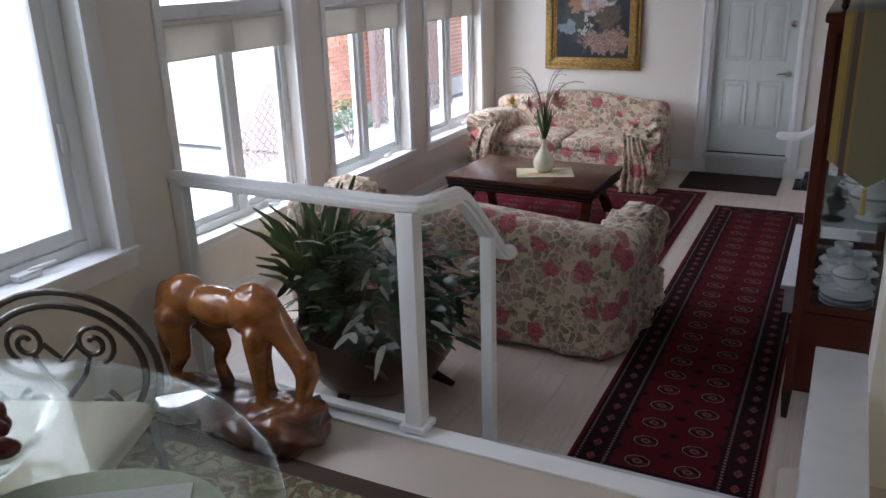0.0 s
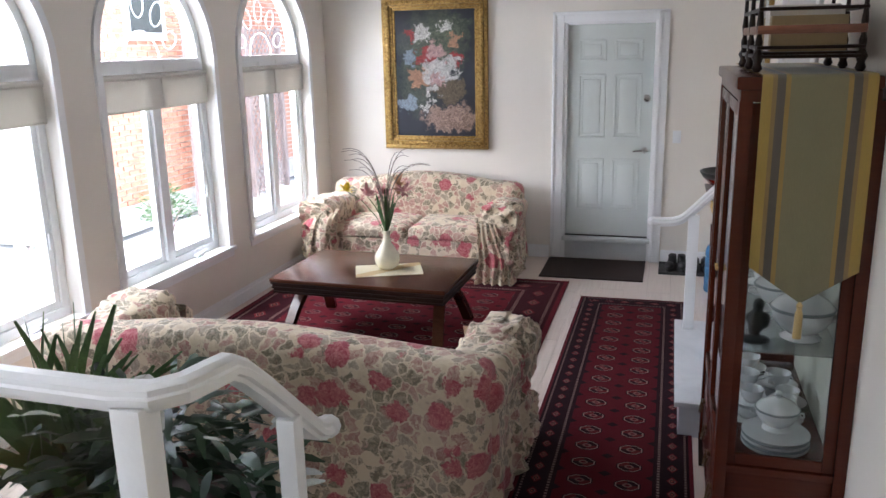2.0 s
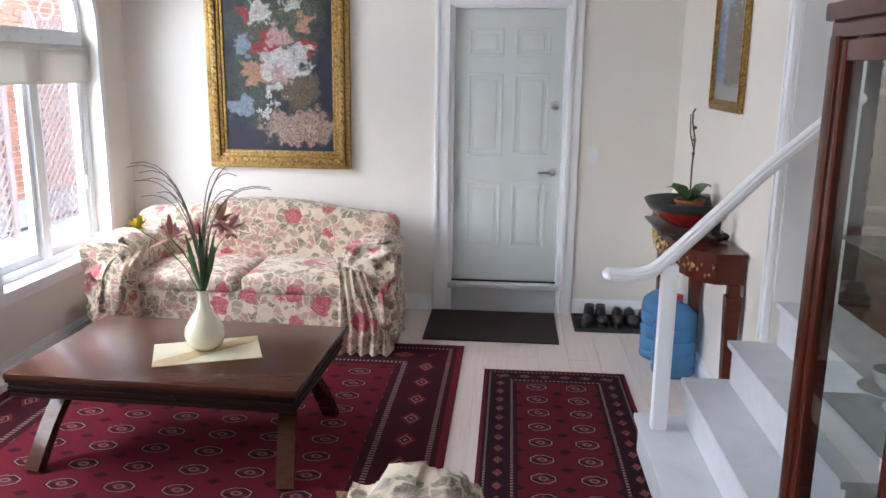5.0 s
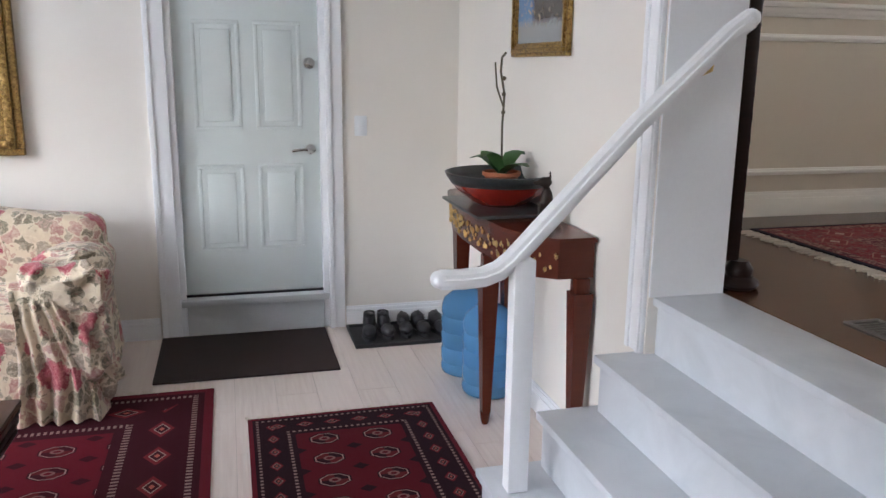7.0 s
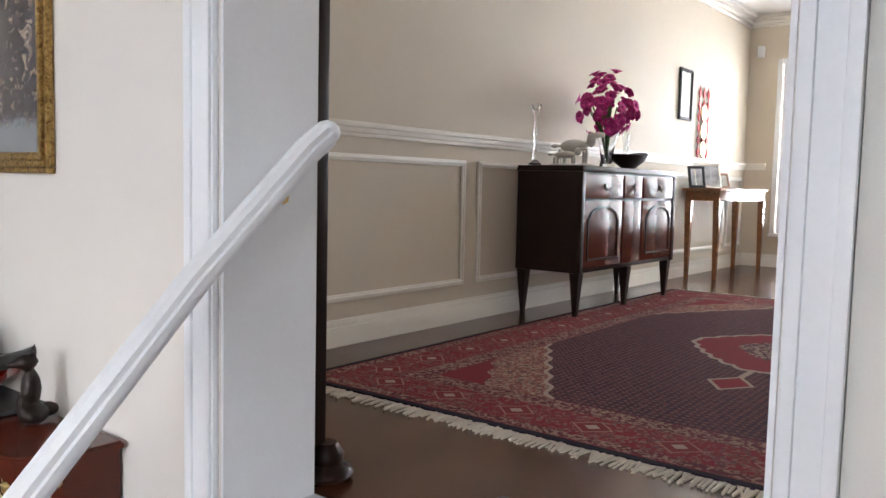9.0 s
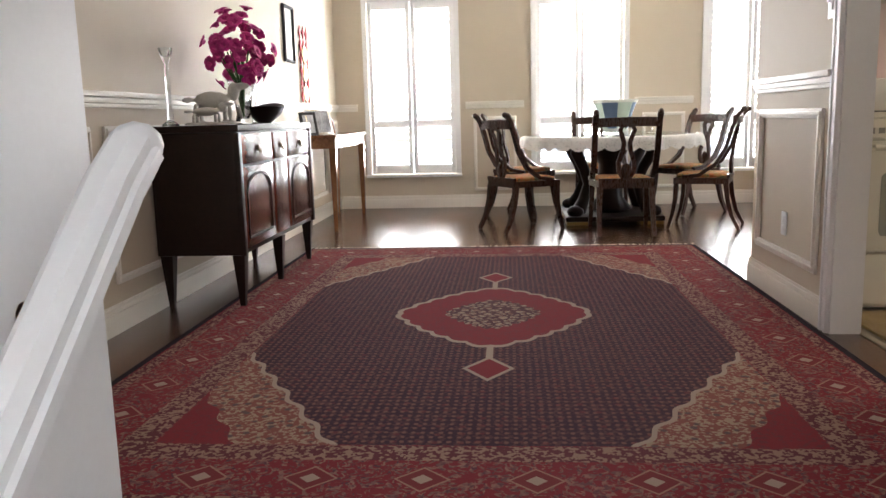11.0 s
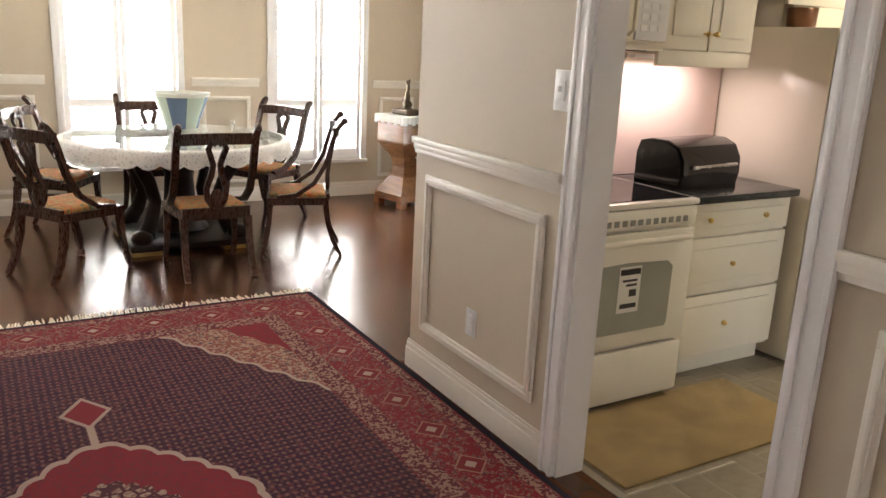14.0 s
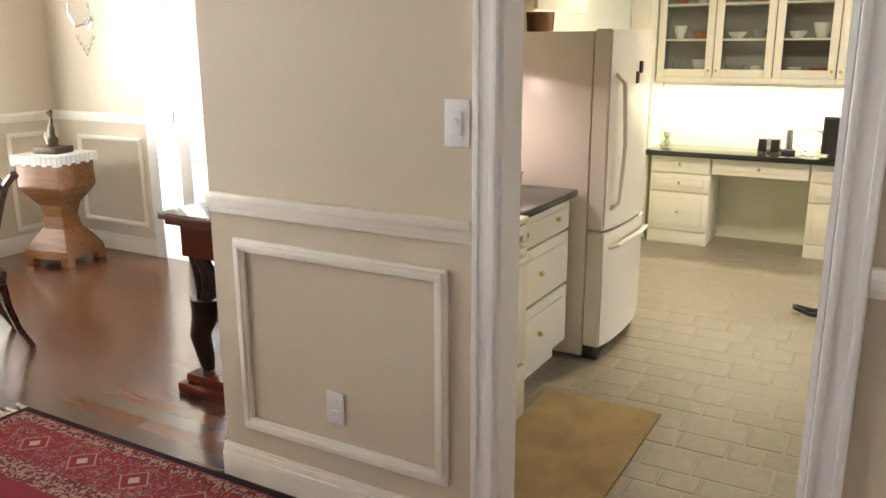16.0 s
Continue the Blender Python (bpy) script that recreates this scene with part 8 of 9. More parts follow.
lathe(bm, [(0.74, 0.0), (0.742, 0.003), (0.74, 0.006), (0.001, 0.006)], (0, 0, 0.0045), 48)
gt = solo("table_glass", bm, glass("clear_table_glass", (0.95, 0.97, 0.96), 0.0, 0.04), "clear round glass sheet on the lace cloth", "glass top", (6.62, -3.87, L + 0.7575))
bo = thing("patterned_bowl", "deep white bowl with pale green and blue panels on the table", "bowl", (6.68, -3.92, L + 0.7745))
n = Nodes("panelled_glaze")
x, y, z = n.xyz(n.coord())
sect = n.math("FRACT", n.math("MULTIPLY", n.math("ARCTAN2", y, x), 0.6366))
c = n.mix(n.math("GREATER_THAN", sect, 0.5), (0.46, 0.56, 0.49), (0.12, 0.18, 0.28))
c = n.mix(n.math("GREATER_THAN", z, 0.265), c, (0.66, 0.68, 0.62))
n.set(n.mix(n.math("LESS_THAN", z, 0.04), c, (0.55, 0.60, 0.55)), 0.25)
bm = B()
lathe(bm, [(0.09, 0), (0.10, 0.01), (0.13, 0.10), (0.18, 0.24), (0.205, 0.29), (0.198, 0.292), (0.17, 0.24), (0.1, 0.05)], n=32)
part("bowl", bm, n.m, bo, smooth=60)
cn = thing("candlestick", "small pewter candlestick on the dining table", "candlestick", (6.30, -4.18, L + 0.7745))
bm = B()
lathe(bm, [(0.035, 0), (0.037, 0.006), (0.008, 0.02), (0.012, 0.05), (0.006, 0.09), (0.018, 0.11), (0.012, 0.13)], n=16)
part("stick", bm, SILVER, cn, smooth=50)

# ---- ceiling lamp
lampob = thing("ceiling_lamp", "hanging alabaster bowl lamp with brass fittings", "lamp", (6.62, -3.93, H))
bm = B()
lathe(bm, [(0.03, -0.545), (0.12, -0.53), (0.22, -0.48), (0.28, -0.41), (0.30, -0.36), (0.293, -0.36), (0.21, -0.47), (0.03, -0.53)], n=36)
part("shade", bm, glow("alabaster", (1.0, 0.80, 0.52), 0.5), lampob, "glowing alabaster bowl", 60)
bm = B()
rod(bm, (0, 0, -0.53), (0, 0, 0), 0.008, n=10)
lathe(bm, [(0.06, 0), (0.055, -0.03), (0.015, -0.045)], n=20)
lathe(bm, [(0.006, -0.60), (0.018, -0.58), (0.03, -0.548), (0.02, -0.54)], n=16)
part("stem", bm, BRASS, lampob, "brass stem and finial", 50)

# ---- pedestal cabinet, statuette, hall console, sconce
pc = thing("pedestal_cabinet", "walnut pedestal cabinet with a waisted stem and lace top", "cabinet", (7.25, -6.06, L), 12)
pc.matrix_basis = pc.matrix_basis @ Matrix.Diagonal((0.82, 0.82, 1.0, 1.0))
def four(bm, prof):
    for (r0, z0), (r1, z1) in zip(prof, prof[1:]):
        bmesh.ops.create_cone(bm, cap_ends=True, segments=4, radius1=r0 * 1.414, radius2=r1 * 1.414, depth=z1 - z0, matrix=pose(0, 0, (z0 + z1) / 2, 0, 0, 45))
bm = B()
four(bm, [(0.19, 0.53), (0.225, 0.58), (0.23, 0.60), (0.225, 0.80)])
part("body", bm, WALNUT, pc, smooth=0)
bm = B()
four(bm, [(0.245, 0.06), (0.235, 0.12), (0.20, 0.17), (0.12, 0.27), (0.10, 0.36), (0.12, 0.45), (0.19, 0.53)])
part("waist", bm, WALNUT, pc, smooth=0)
bm = B()
four(bm, [(0.23, 0.803), (0.25, 0.815), (0.25, 0.83)])
part("top", bm, WALNUT, pc, smooth=0)
for sx in (-1, 1):
    for sy in (-1, 1):
        bm = B()
        box(bm, sx * 0.20 - 0.045, sx * 0.20 + 0.045, sy * 0.20 - 0.045, sy * 0.20 + 0.045, 0, 0.062, 0.012)
        part("foot", bm, WALNUT, pc)
bm = B()
box(bm, -0.257, 0.257, -0.257, 0.257, 0.831, 0.834)
for s in (-1, 1):
    for k in range(9):
        a = -0.257 + 0.0571 * k
        box(bm, a, a + 0.050, s * 0.2575 - 0.002, s * 0.2575 + 0.002, 0.76 + 0.012 * (k % 2), 0.834)
        box(bm, s * 0.2575 - 0.002, s * 0.2575 + 0.002, a, a + 0.050, 0.76 + 0.012 * (k % 2), 0.834)
solo("lace_doily", bm, plain("white_doily", (0.72, 0.71, 0.68), 0.85, bump=0.4), "white lace doily over the pedestal's top", "doily", (7.25, -6.06, L), 12).matrix_basis @= Matrix.Diagonal((0.82, 0.82, 1.0, 1.0))
bm = B()
box(bm, -0.11, 0.11, -0.09, 0.09, 0.0, 0.05, 0.006)
for at, r, s in (((0, 0, 0.09), 0.05, (1.0, 0.9, 0.9)), ((0.0, 0, 0.16), 0.035, (0.8, 0.7, 1.8)), ((-0.01, 0, 0.24), 0.02, (0.8, 0.7, 2)), ((0.005, 0, 0.29), 0.02, (1, 1, 1.1)), ((-0.02, 0, 0.30), 0.012, (0.8, 0.8, 2.6)), ((0.04, 0, 0.12), 0.03, (1, 0.8, 1.4))):
    blob(bm, at, r, 2, s)
st = solo("statuette", bm, plain("bronze_green", (0.10, 0.075, 0.05), 0.4, 0.7, var=0.4), "small bronze statuette on a wooden block", "statuette", (7.25, -6.06, L + 0.8345), 12)
rm = st.modifiers.new("merge", "REMESH")
rm.mode, rm.voxel_size, rm.use_smooth_shade = "VOXEL", 0.008, True


def hall_console():
    t = thing("hall_console", "dark carved console table with swan-shaped legs and glass top", "table", (4.25, -5.35, L))
    bm = B()
    box(bm, -0.37, 0.37, -0.62, 0.62, 0.845, 0.87, 0.006)
    box(bm, -0.35, 0.35, -0.60, 0.60, 0.82, 0.845, 0.006)
    part("tabletop", bm, MAHOG, t)
    bm = B()
    box(bm, -0.37, 0.37, -0.62, 0.62, 0.871, 0.879, 0.003)
    part("glass_sheet", bm, solid_glass("green_sheet_glass", (0.82, 0.93, 0.88)), t, "clear glass sheet")
    bm = B()
    box(bm, -0.32, 0.30, -0.56, 0.56, 0.67, 0.82, 0.004)
    part("apron", bm, MAHOG, t)
    for y in (-0.5, 0.5):
        bm = B()
        for k in (-1, 0, 1):
            sweep(bm, [(0.27 + 0.03 * k, y, 0.68), (0.20 + 0.05 * k, y + 0.02, 0.58), (0.20 + 0.04 * k, y + 0.02, 0.50), (0.27, y, 0.42)], circle(0.022, 8), (0, 1, 0))
        sweep(bm, [(0.24, y, 0.46), (0.25, y, 0.36), (0.29, y, 0.27), (0.26, y, 0.16), (0.25, y, 0.10)], lambda q: circle(0.07 - 0.04 * q, 10), (0, 1, 0))
        part("swan_leg", bm, DARKWOOD, t, smooth=60)
    bm = B()
    box(bm, -0.36, 0.36, -0.60, 0.60, 0.0, 0.05, 0.008)
    box(bm, -0.33, 0.33, -0.57, 0.57, 0.05, 0.09, 0.008)
    part("plinth", bm, MAHOG, t)


hall_console()
sc = thing("wall_sconce", "crystal and metal wall sconce", "sconce", (7.26, -6.499, 2.62))
bm = B()
rod(bm, (0, 0.0, 0), (0, 0.015, 0), 0.05, n=20)
sweep(bm, [(0, 0.01, 0), (-0.06, 0.08, -0.03), (-0.12, 0.09, 0.06), (-0.12, 0.09, 0.14)], circle(0.008, 8), (1, 0, 0))
sweep(bm, [(0, 0.01, 0), (0.06, 0.08, -0.03), (0.12, 0.09, 0.06), (0.12, 0.09, 0.14)], circle(0.008, 8), (1, 0, 0))
part("arms", bm, STEEL, sc)
for k in range(7):
    bm = B()
    blob(bm, (0, 0, 0), 0.018, 1, (0.7, 0.7, 1.8))
    part("drop", bm, CRYST, sc, at=pose(-0.09 + 0.03 * k, 0.05, -0.10 - 0.12 * (1 - abs(k - 3) / 3)))
wall_switch("dimmer_switch", (2.855, SY + 0.001, 2.22), 180, 0.08, 0.135, dimmer=True)
ot = thing("wall_outlet", "white wall outlet on the wainscot", "outlet", (3.33, SY + 0.001, 1.23), 180)
bm = B()
box(bm, -0.036, 0.036, -0.007, 0, -0.058, 0.058, 0.003)
part("plate", bm, VINYL, ot)
for z in (-0.022, 0.022):
    bm = B()
    box(bm, -0.015, 0.015, -0.010, -0.006, z - 0.015, z + 0.015, 0.003)
    part("socket", bm, TRIM, ot)

# ---- floor register and standing mirror by the steps
rg = thing("floor_register", "grey metal floor register set in the hardwood", "floor register", (0.52, -2.98, L))
bm = B()
for x0, x1, y0, y1 in ((-0.065, -0.05, -0.155, 0.155), (0.05, 0.065, -0.155, 0.155), (-0.05, 0.05, -0.155, -0.135), (-0.05, 0.05, 0.135, 0.155)):
    box(bm, x0, x1, y0, y1, 0.0005, 0.006, 0.001)
RB = plain("grey_metal", (0.17, 0.16, 0.15), 0.45, 0.5)
part("frame", bm, RB, rg)
bm = B()
box(bm, -0.05, 0.05, -0.135, 0.135, 0.0003, 0.0015)
part("duct", bm, BLACK, rg)
for k in range(13):
    bm = B()
    box(bm, -0.05, 0.05, -0.128 + 0.02 * k, -0.119 + 0.02 * k, 0.0015, 0.005)
    part("slat", bm, RB, rg)
mi = thing("standing_mirror", "tall mirror in a dark wooden frame beside the steps", "mirror", (0.30, -2.02, L))
bm = B()
for y0, y1, z0, z1 in ((-0.37, -0.29, 0.10, 2.1), (0.29, 0.37, 0.10, 2.1), (-0.29, 0.29, 0.10, 0.2), (-0.29, 0.29, 2.0, 2.1)):
    box(bm, 0.002, 0.075, y0, y1, z0, z1, 0.008)
part("frame", bm, DARKWOOD, mi)
bm = B()
box(bm, 0.01, 0.045, -0.29, 0.29, 0.2, 2.0)
MIRR = plain("mirror_silver", (0.9, 0.9, 0.9), 0.02, 1.0, var=0.0, bump=0.0)
part("mirror", bm, MIRR, mi, smooth=0)
for k in range(24):
    bm = B()
    blob(bm, (0.082, -0.345, 0.22 + 0.078 * k), 0.012, 1, (0.7, 0.9, 2.6))
    part("bead", bm, SILVER, mi)
for y in (-0.36, 0.36):
    bm = B()
    lathe(bm, [(0.06, 0.0), (0.075, 0.015), (0.07, 0.03), (0.045, 0.045), (0.05, 0.07), (0.03, 0.1)], (0.085, y, 0), 16)
    part("foot", bm, DARKWOOD, mi, smooth=50)

# ---- kitchen
def stove():
    s = thing("stove", "white electric range with a grey oven window", "stove", (3.03, -4.88, L))
    WH = plain("white_enamel", (0.80, 0.78, 0.70), 0.2, var=0.02, bump=0.02)
    hw = 0.37
    bm = B()
    box(bm, 0.03, 0.66, -hw, hw, 0.03, 0.90, 0.004)
    part("body", bm, WH, s)
    bm = B()
    box(bm, 0.0, 0.66, -hw - 0.003, hw + 0.003, 0.90, 0.925, 0.008)
    part("cooktop_rim", bm, WH, s)
    bm = B()
    box(bm, 0.03, 0.60, -hw + 0.03, hw - 0.03, 0.9255, 0.929)
    part("glass_cooktop", bm, plain("black_glass", (0.01, 0.01, 0.012), 0.05, var=0.2, bump=0.0), s)
    bm = B()
    box(bm, 0.0, 0.03, -hw + 0.005, hw - 0.005, 0.30, 0.80, 0.01)
    d = part("oven_door", bm, WH, s)
    bm = B()
    out = [(-0.24, 0.37), (0.24, 0.37), (0.25, 0.39), (0.25, 0.64), (0.22, 0.665), (0.0, 0.675), (-0.22, 0.665), (-0.25, 0.64), (-0.25, 0.39)]
    slab(bm, out, "x", -0.004, 0.004)
    part("oven_window", bm, plain("grey_green_glass", (0.34, 0.35, 0.30), 0.15, var=0.06), d, "grey-green oven window", 0)
    bm = B()
    sweep(bm, [(0.0, -0.31, 0.765), (-0.035, -0.30, 0.77), (-0.04, 0.0, 0.772), (-0.035, 0.30, 0.77), (0.0, 0.31, 0.765)], circle(0.014, 8), (0, 0, 1))
    part("handle", bm, WH, d)
    bm = B()
    slab(bm, [(-0.07, 0.46), (0.05, 0.46), (0.05, 0.66), (-0.07, 0.66)], "x", -0.0055, -0.0042)
    lab = part("energy_label", bm, plain("label_paper", (0.72, 0.72, 0.68), 0.6), d, "white paper label with black bars", 0)
    for z0, z1, y0, y1 in ((0.625, 0.65, -0.065, 0.045), (0.595, 0.605, -0.05, 0.03), (0.575, 0.585, -0.05, 0.01), (0.53, 0.56, -0.05, -0.01), (0.48, 0.50, -0.055, 0.035)):
        bm = B()
        slab(bm, [(y0, z0), (y1, z0), (y1, z1), (y0, z1)], "x", -0.0066, -0.0057)
        part("bar", bm, BLACK, lab, smooth=0)
    bm = B()
    box(bm, 0.004, 0.03, -hw + 0.005, hw - 0.005, 0.815, 0.895, 0.004)
    vt = part("vent_panel", bm, WH, s)
    for k in range(15):
        bm = B()
        y = -0.30 + 0.043 * k
        box(bm, 0.002, 0.006, y - 0.013, y + 0.013, 0.83, 0.855)
        part("vent_slot", bm, plain("slot_grey", (0.25, 0.25, 0.23), 0.6) if k == 0 else bpy.data.materials["slot_grey"], vt)
    bm = B()
    box(bm, 0.0, 0.03, -hw + 0.005, hw - 0.005, 0.05, 0.285, 0.01)
    part("drawer", bm, WH, s)
    bm = B()
    box(bm, 0.58, 0.66, -hw, hw, 0.925, 1.09, 0.012)
    bg = part("backguard", bm, WH, s)
    for k in range(4):
        bm = B()
        rod(bm, (0.565, -0.28 + 0.12 * k, 1.02), (0.58, -0.28 + 0.12 * k, 1.02), 0.022, n=16)
        part("knob", bm, WH, bg)


stove()


def raised_front(name, x, y0, y1, z0, z1, parent, mat, axis="x", knob=None, rim=0.05):
    """A cabinet front with a raised centre field; faces -x, or +y for axis 'y'."""
    bm = B()
    t = 0.02
    def bx(a0, a1, d0, d1, za, zb, bv):
        if axis == "x":
            box(bm, x + d0, x + d1, a0, a1, za, zb, bv)
        else:
            box(bm, a0, a1, x - d1, x - d0, za, zb, bv)
    bx(y0, y1, 0, t, z0, z1, 0.004)
    f = part(name, bm, mat, parent)
    if min(y1 - y0, z1 - z0) > 0.11:
        bm = B()
        bx(y0 + rim, y1 - rim, -0.007, 0.002, z0 + rim, z1 - rim, 0.006)
        part("raised_field", bm, mat, f)
    for kx, kz in (knob or ()):
        bm = B()
        a = (x, kx, kz) if axis == "x" else (kx, x, kz)
        d = (-0.014, 0, 0) if axis == "x" else (0, 0.014, 0)
        rod(bm, a, (a[0] + d[0], a[1] + d[1], a[2]), 0.006, n=8)
        blob(bm, (a[0] + d[0] * 1.5, a[1] + d[1] * 1.5, a[2]), 0.013, 2)
        part("knob", bm, BRASS, f, "brass knob")
    return f


def base_cabinet():
    c = thing("drawer_cabinet", "ivory drawer cabinet with brass knobs", "cabinet", (3.15, -5.645, L))
    hw = 0.385
    bm = B()
    box(bm, 0.022, 0.56, -hw, hw, 0.10, 0.87)
    part("body", bm, IVORY, c, smooth=0)
    bm = B()
    box(bm, 0.07, 0.56, -hw, hw, 0.0, 0.10)
    part("toe_kick", bm, IVORY, c, smooth=0)
    for z0, z1 in ((0.12, 0.42), (0.435, 0.70)):
        raised_front("drawer", 0.0, -hw + 0.006, hw - 0.006, z0, z1, c, IVORY, knob=[(0.0, (z0 + z1) / 2)])
    raised_front("drawer", 0.0, -hw + 0.006, hw - 0.006, 0.715, 0.862, c, IVORY, knob=[(-0.19, 0.79), (0.19, 0.79)], rim=0.035)


base_cabinet()
bm = B()
box(bm, 3.11, 3.715, -6.035, -5.262, L + 0.872, L + 0.908, 0.008)
solo("countertop", bm, GRANITE, "black stone countertop beside the range", "countertop")
# wall colour carries the pink glow of the strip light above the counter
bm = B()
box(bm, 3.700, 3.719, -6.05, -4.51, L + 0.91, 2.30)
setting("backsplash", bm, plain("pink_lit_wall", (0.72, 0.58, 0.52), 0.55, var=0.03), "pale backsplash tinted with the strip light's pink glow", 0)


def toaster():
    t = thing("toaster_oven", "rounded black toaster oven on the counter", "toaster oven", (3.45, -5.60, L + 0.9085), 8)
    bm = B()
    out = [(-0.14, 0.0), (-0.15, 0.06), (-0.145, 0.13), (-0.11, 0.19), (-0.05, 0.215), (0.05, 0.215), (0.11, 0.20), (0.13, 0.14), (0.13, 0.0)]
    slab(bm, out, "y", -0.24, 0.24)
    bmesh.ops.bevel(bm, geom=[e for e in bm.edges if abs(e.verts[0].co.y - e.verts[1].co.y) < 0.001], offset=0.012, segments=2, affect="EDGES")
    part("body", bm, plain("glossy_black", (0.012, 0.012, 0.013), 0.12, var=0.3, bump=0.0), t)
    bm = B()
    slab(bm, [(x * 0.9, 0.012 + z * 0.9) for x, z in out], "y", -0.247, -0.2405)
    pan = part("end_panel", bm, plain("champagne_panel", (0.50, 0.44, 0.36), 0.35, 0.3), t, "champagne end panel")
    for x, z in ((-0.11, 0.05), (-0.105, 0.11), (-0.08, 0.165), (-0.02, 0.185)):
        bm = B()
        rod(bm, (x, -0.262, z), (x, -0.247, z), 0.021, 0.024, n=14)
        part("knob", bm, BLACK, pan, "black knob")
    bm = B()
    rod(bm, (-0.165, -0.17, 0.10), (-0.165, 0.17, 0.10), 0.009, n=10)
    part("handle", bm, STEEL, t)


toaster()


def fridge():
    f = thing("fridge", "bisque coloured fridge with a freezer drawer below", "fridge", (3.02, -6.415, L))
    hw = 0.345
    bm = B()
    box(bm, 0.055, 0.70, -hw, hw, 0.02, 1.665, 0.008)
    part("body", bm, APPLIANCE, f)
    for name, z0, z1 in (("door", 0.70, 1.675), ("freezer_drawer", 0.08, 0.688)):
        bm = B()
        pts = [(0.05, hw), (-0.035, hw), (-0.055, hw * 0.6), (-0.062, 0.0), (-0.055, -hw * 0.6), (-0.035, -hw), (0.05, -hw)]
        prism(bm, pts, z0, z1)
        bmesh.ops.bevel(bm, geom=bm.edges[:], offset=0.008, segments=2, affect="EDGES")
        d = part(name, bm, APPLIANCE, f)
        bm = B()
        if name == "door":
            sweep(bm, [(-0.04, 0.27, 0.80), (-0.085, 0.265, 0.84), (-0.10, 0.26, 1.12), (-0.085, 0.265, 1.42), (-0.04, 0.27, 1.47)], lambda t: circle(0.012, 8, 0.016), (0, 1, 0))
        else:
            sweep(bm, [(-0.045, 0.28, 0.60), (-0.085, 0.26, 0.615), (-0.10, 0.0, 0.62), (-0.085, -0.26, 0.615), (-0.045, -0.28, 0.60)], lambda t: circle(0.014, 8, 0.012), (0, 0, 1))
        part("handle", bm, APPLIANCE, d)
    bm = B()
    box(bm, 0.0, 0.06, -hw + 0.02, hw - 0.02, 0.0, 0.075, 0.004)
    part("grille", bm, BLACK, f)
    bm = B()
    box(bm, -0.02, 0.06, hw - 0.10, hw - 0.02, 0.0, 0.03, 0.006)
    part("hinge_foot", bm, BLACK, f)
    for k, z in enumerate((1.45, 1.50)):
        bm = B()
        box(bm, -0.068 - 0.003 * k, -0.058, -0.03 - 0.05 * k, 0.015 - 0.05 * k, z - 0.04, z + 0.02, 0.003)
        part("magnet", bm, plain("dark_magnet", (0.08, 0.03, 0.03), 0.5) if k == 0 else BLACK, f)


fridge()


def upper(name, label, x, y0, y1, z0, z1, doors, knobz):
    c = thing(name, label, "cabinet", (x, (y0 + y1) / 2, z0))
    hw = (y1 - y0) / 2
    bm = B()
    box(bm, 0.022, 3.70 - x, -hw, hw, 0, z1 - z0)
    part("body", bm, IVORY, c, smooth=0)
    bm = B()
    box(bm, 0.006, 0.03, -hw, hw, -0.05, 0.02, 0.003)
    part("light_rail", bm, IVORY, c)
    w = 2 * hw / doors
    for k in range(doors):
        a = -hw + k * w
        kn = a + w - 0.03 if k % 2 == 0 else a + 0.03
        raised_front("door", 0.0, a + 0.004, a + w - 0.004, 0.025, z1 - z0 - 0.01, c, IVORY, knob=[(kn, knobz)], rim=0.06)


upper("wall_cabinet", "ivory wall cabinet over the counter", 3.38, -5.87, -5.265, 2.345, 3.25, 2, 0.10)
upper("wall_cabinet", "ivory wall cabinet over the fridge", 3.36, -6.77, -6.07, 2.66, 3.25, 2, 0.06)
upper("wall_cabinet", "ivory wall cabinet over the microwave", 3.38, -5.255, -4.515, 2.75, 3.25, 2, 0.06)
mw = thing("microwave", "white microwave oven hung over the range", "microwave", (3.33, -4.885, 2.36))
bm = B()
box(bm, 0.02, 0.38, -0.37, 0.37, 0, 0.385, 0.006)
part("body", bm, IVORY, mw)
bm = B()
box(bm, 0.0, 0.022, -0.17, 0.365, 0.04, 0.375, 0.006)
part("door", bm, IVORY, mw)
bm = B()
box(bm, 0.0, 0.022, -0.365, -0.18, 0.04, 0.375, 0.004)
cp = part("control_panel", bm, VINYL, mw)
bm = B()
box(bm, -0.003, 0.001, -0.34, -0.20, 0.29, 0.345)
part("display", bm, BLACK, cp, smooth=0)
bm = B()
for k in range(12):
    box(bm, -0.002, 0.001, -0.34 + 0.05 * (k % 3), -0.305 + 0.05 * (k % 3), 0.08 + 0.045 * (k // 3), 0.105 + 0.045 * (k // 3))
part("keypad", bm, TRIM, cp, smooth=0)
bm = B()
sweep(bm, [(0.0, -0.14, 0.06), (-0.03, -0.14, 0.08), (-0.03, -0.14, 0.33), (0.0, -0.14, 0.35)], circle(0.009, 8), (0, 1, 0))
part("handle", bm, IVORY, mw)
bm = B()
for k in range(6):
    box(bm, 0.05 + 0.05 * k, 0.08 + 0.05 * k, -0.30, 0.30, -0.006, 0.0)
part("vent_grille", bm, GREY_GLAZE, mw)
bk = thing("copper_pot", "dark copper pot on top of the fridge", "pot", (3.45, -6.3, L + 1.6655))
bm = B()
lathe(bm, [(0.06, 0), (0.07, 0.01), (0.075, 0.10), (0.07, 0.10), (0.06, 0.02)], n=20)
part("pot", bm, plain("dark_copper", (0.20, 0.10, 0.06), 0.35, 0.8), bk, smooth=50)


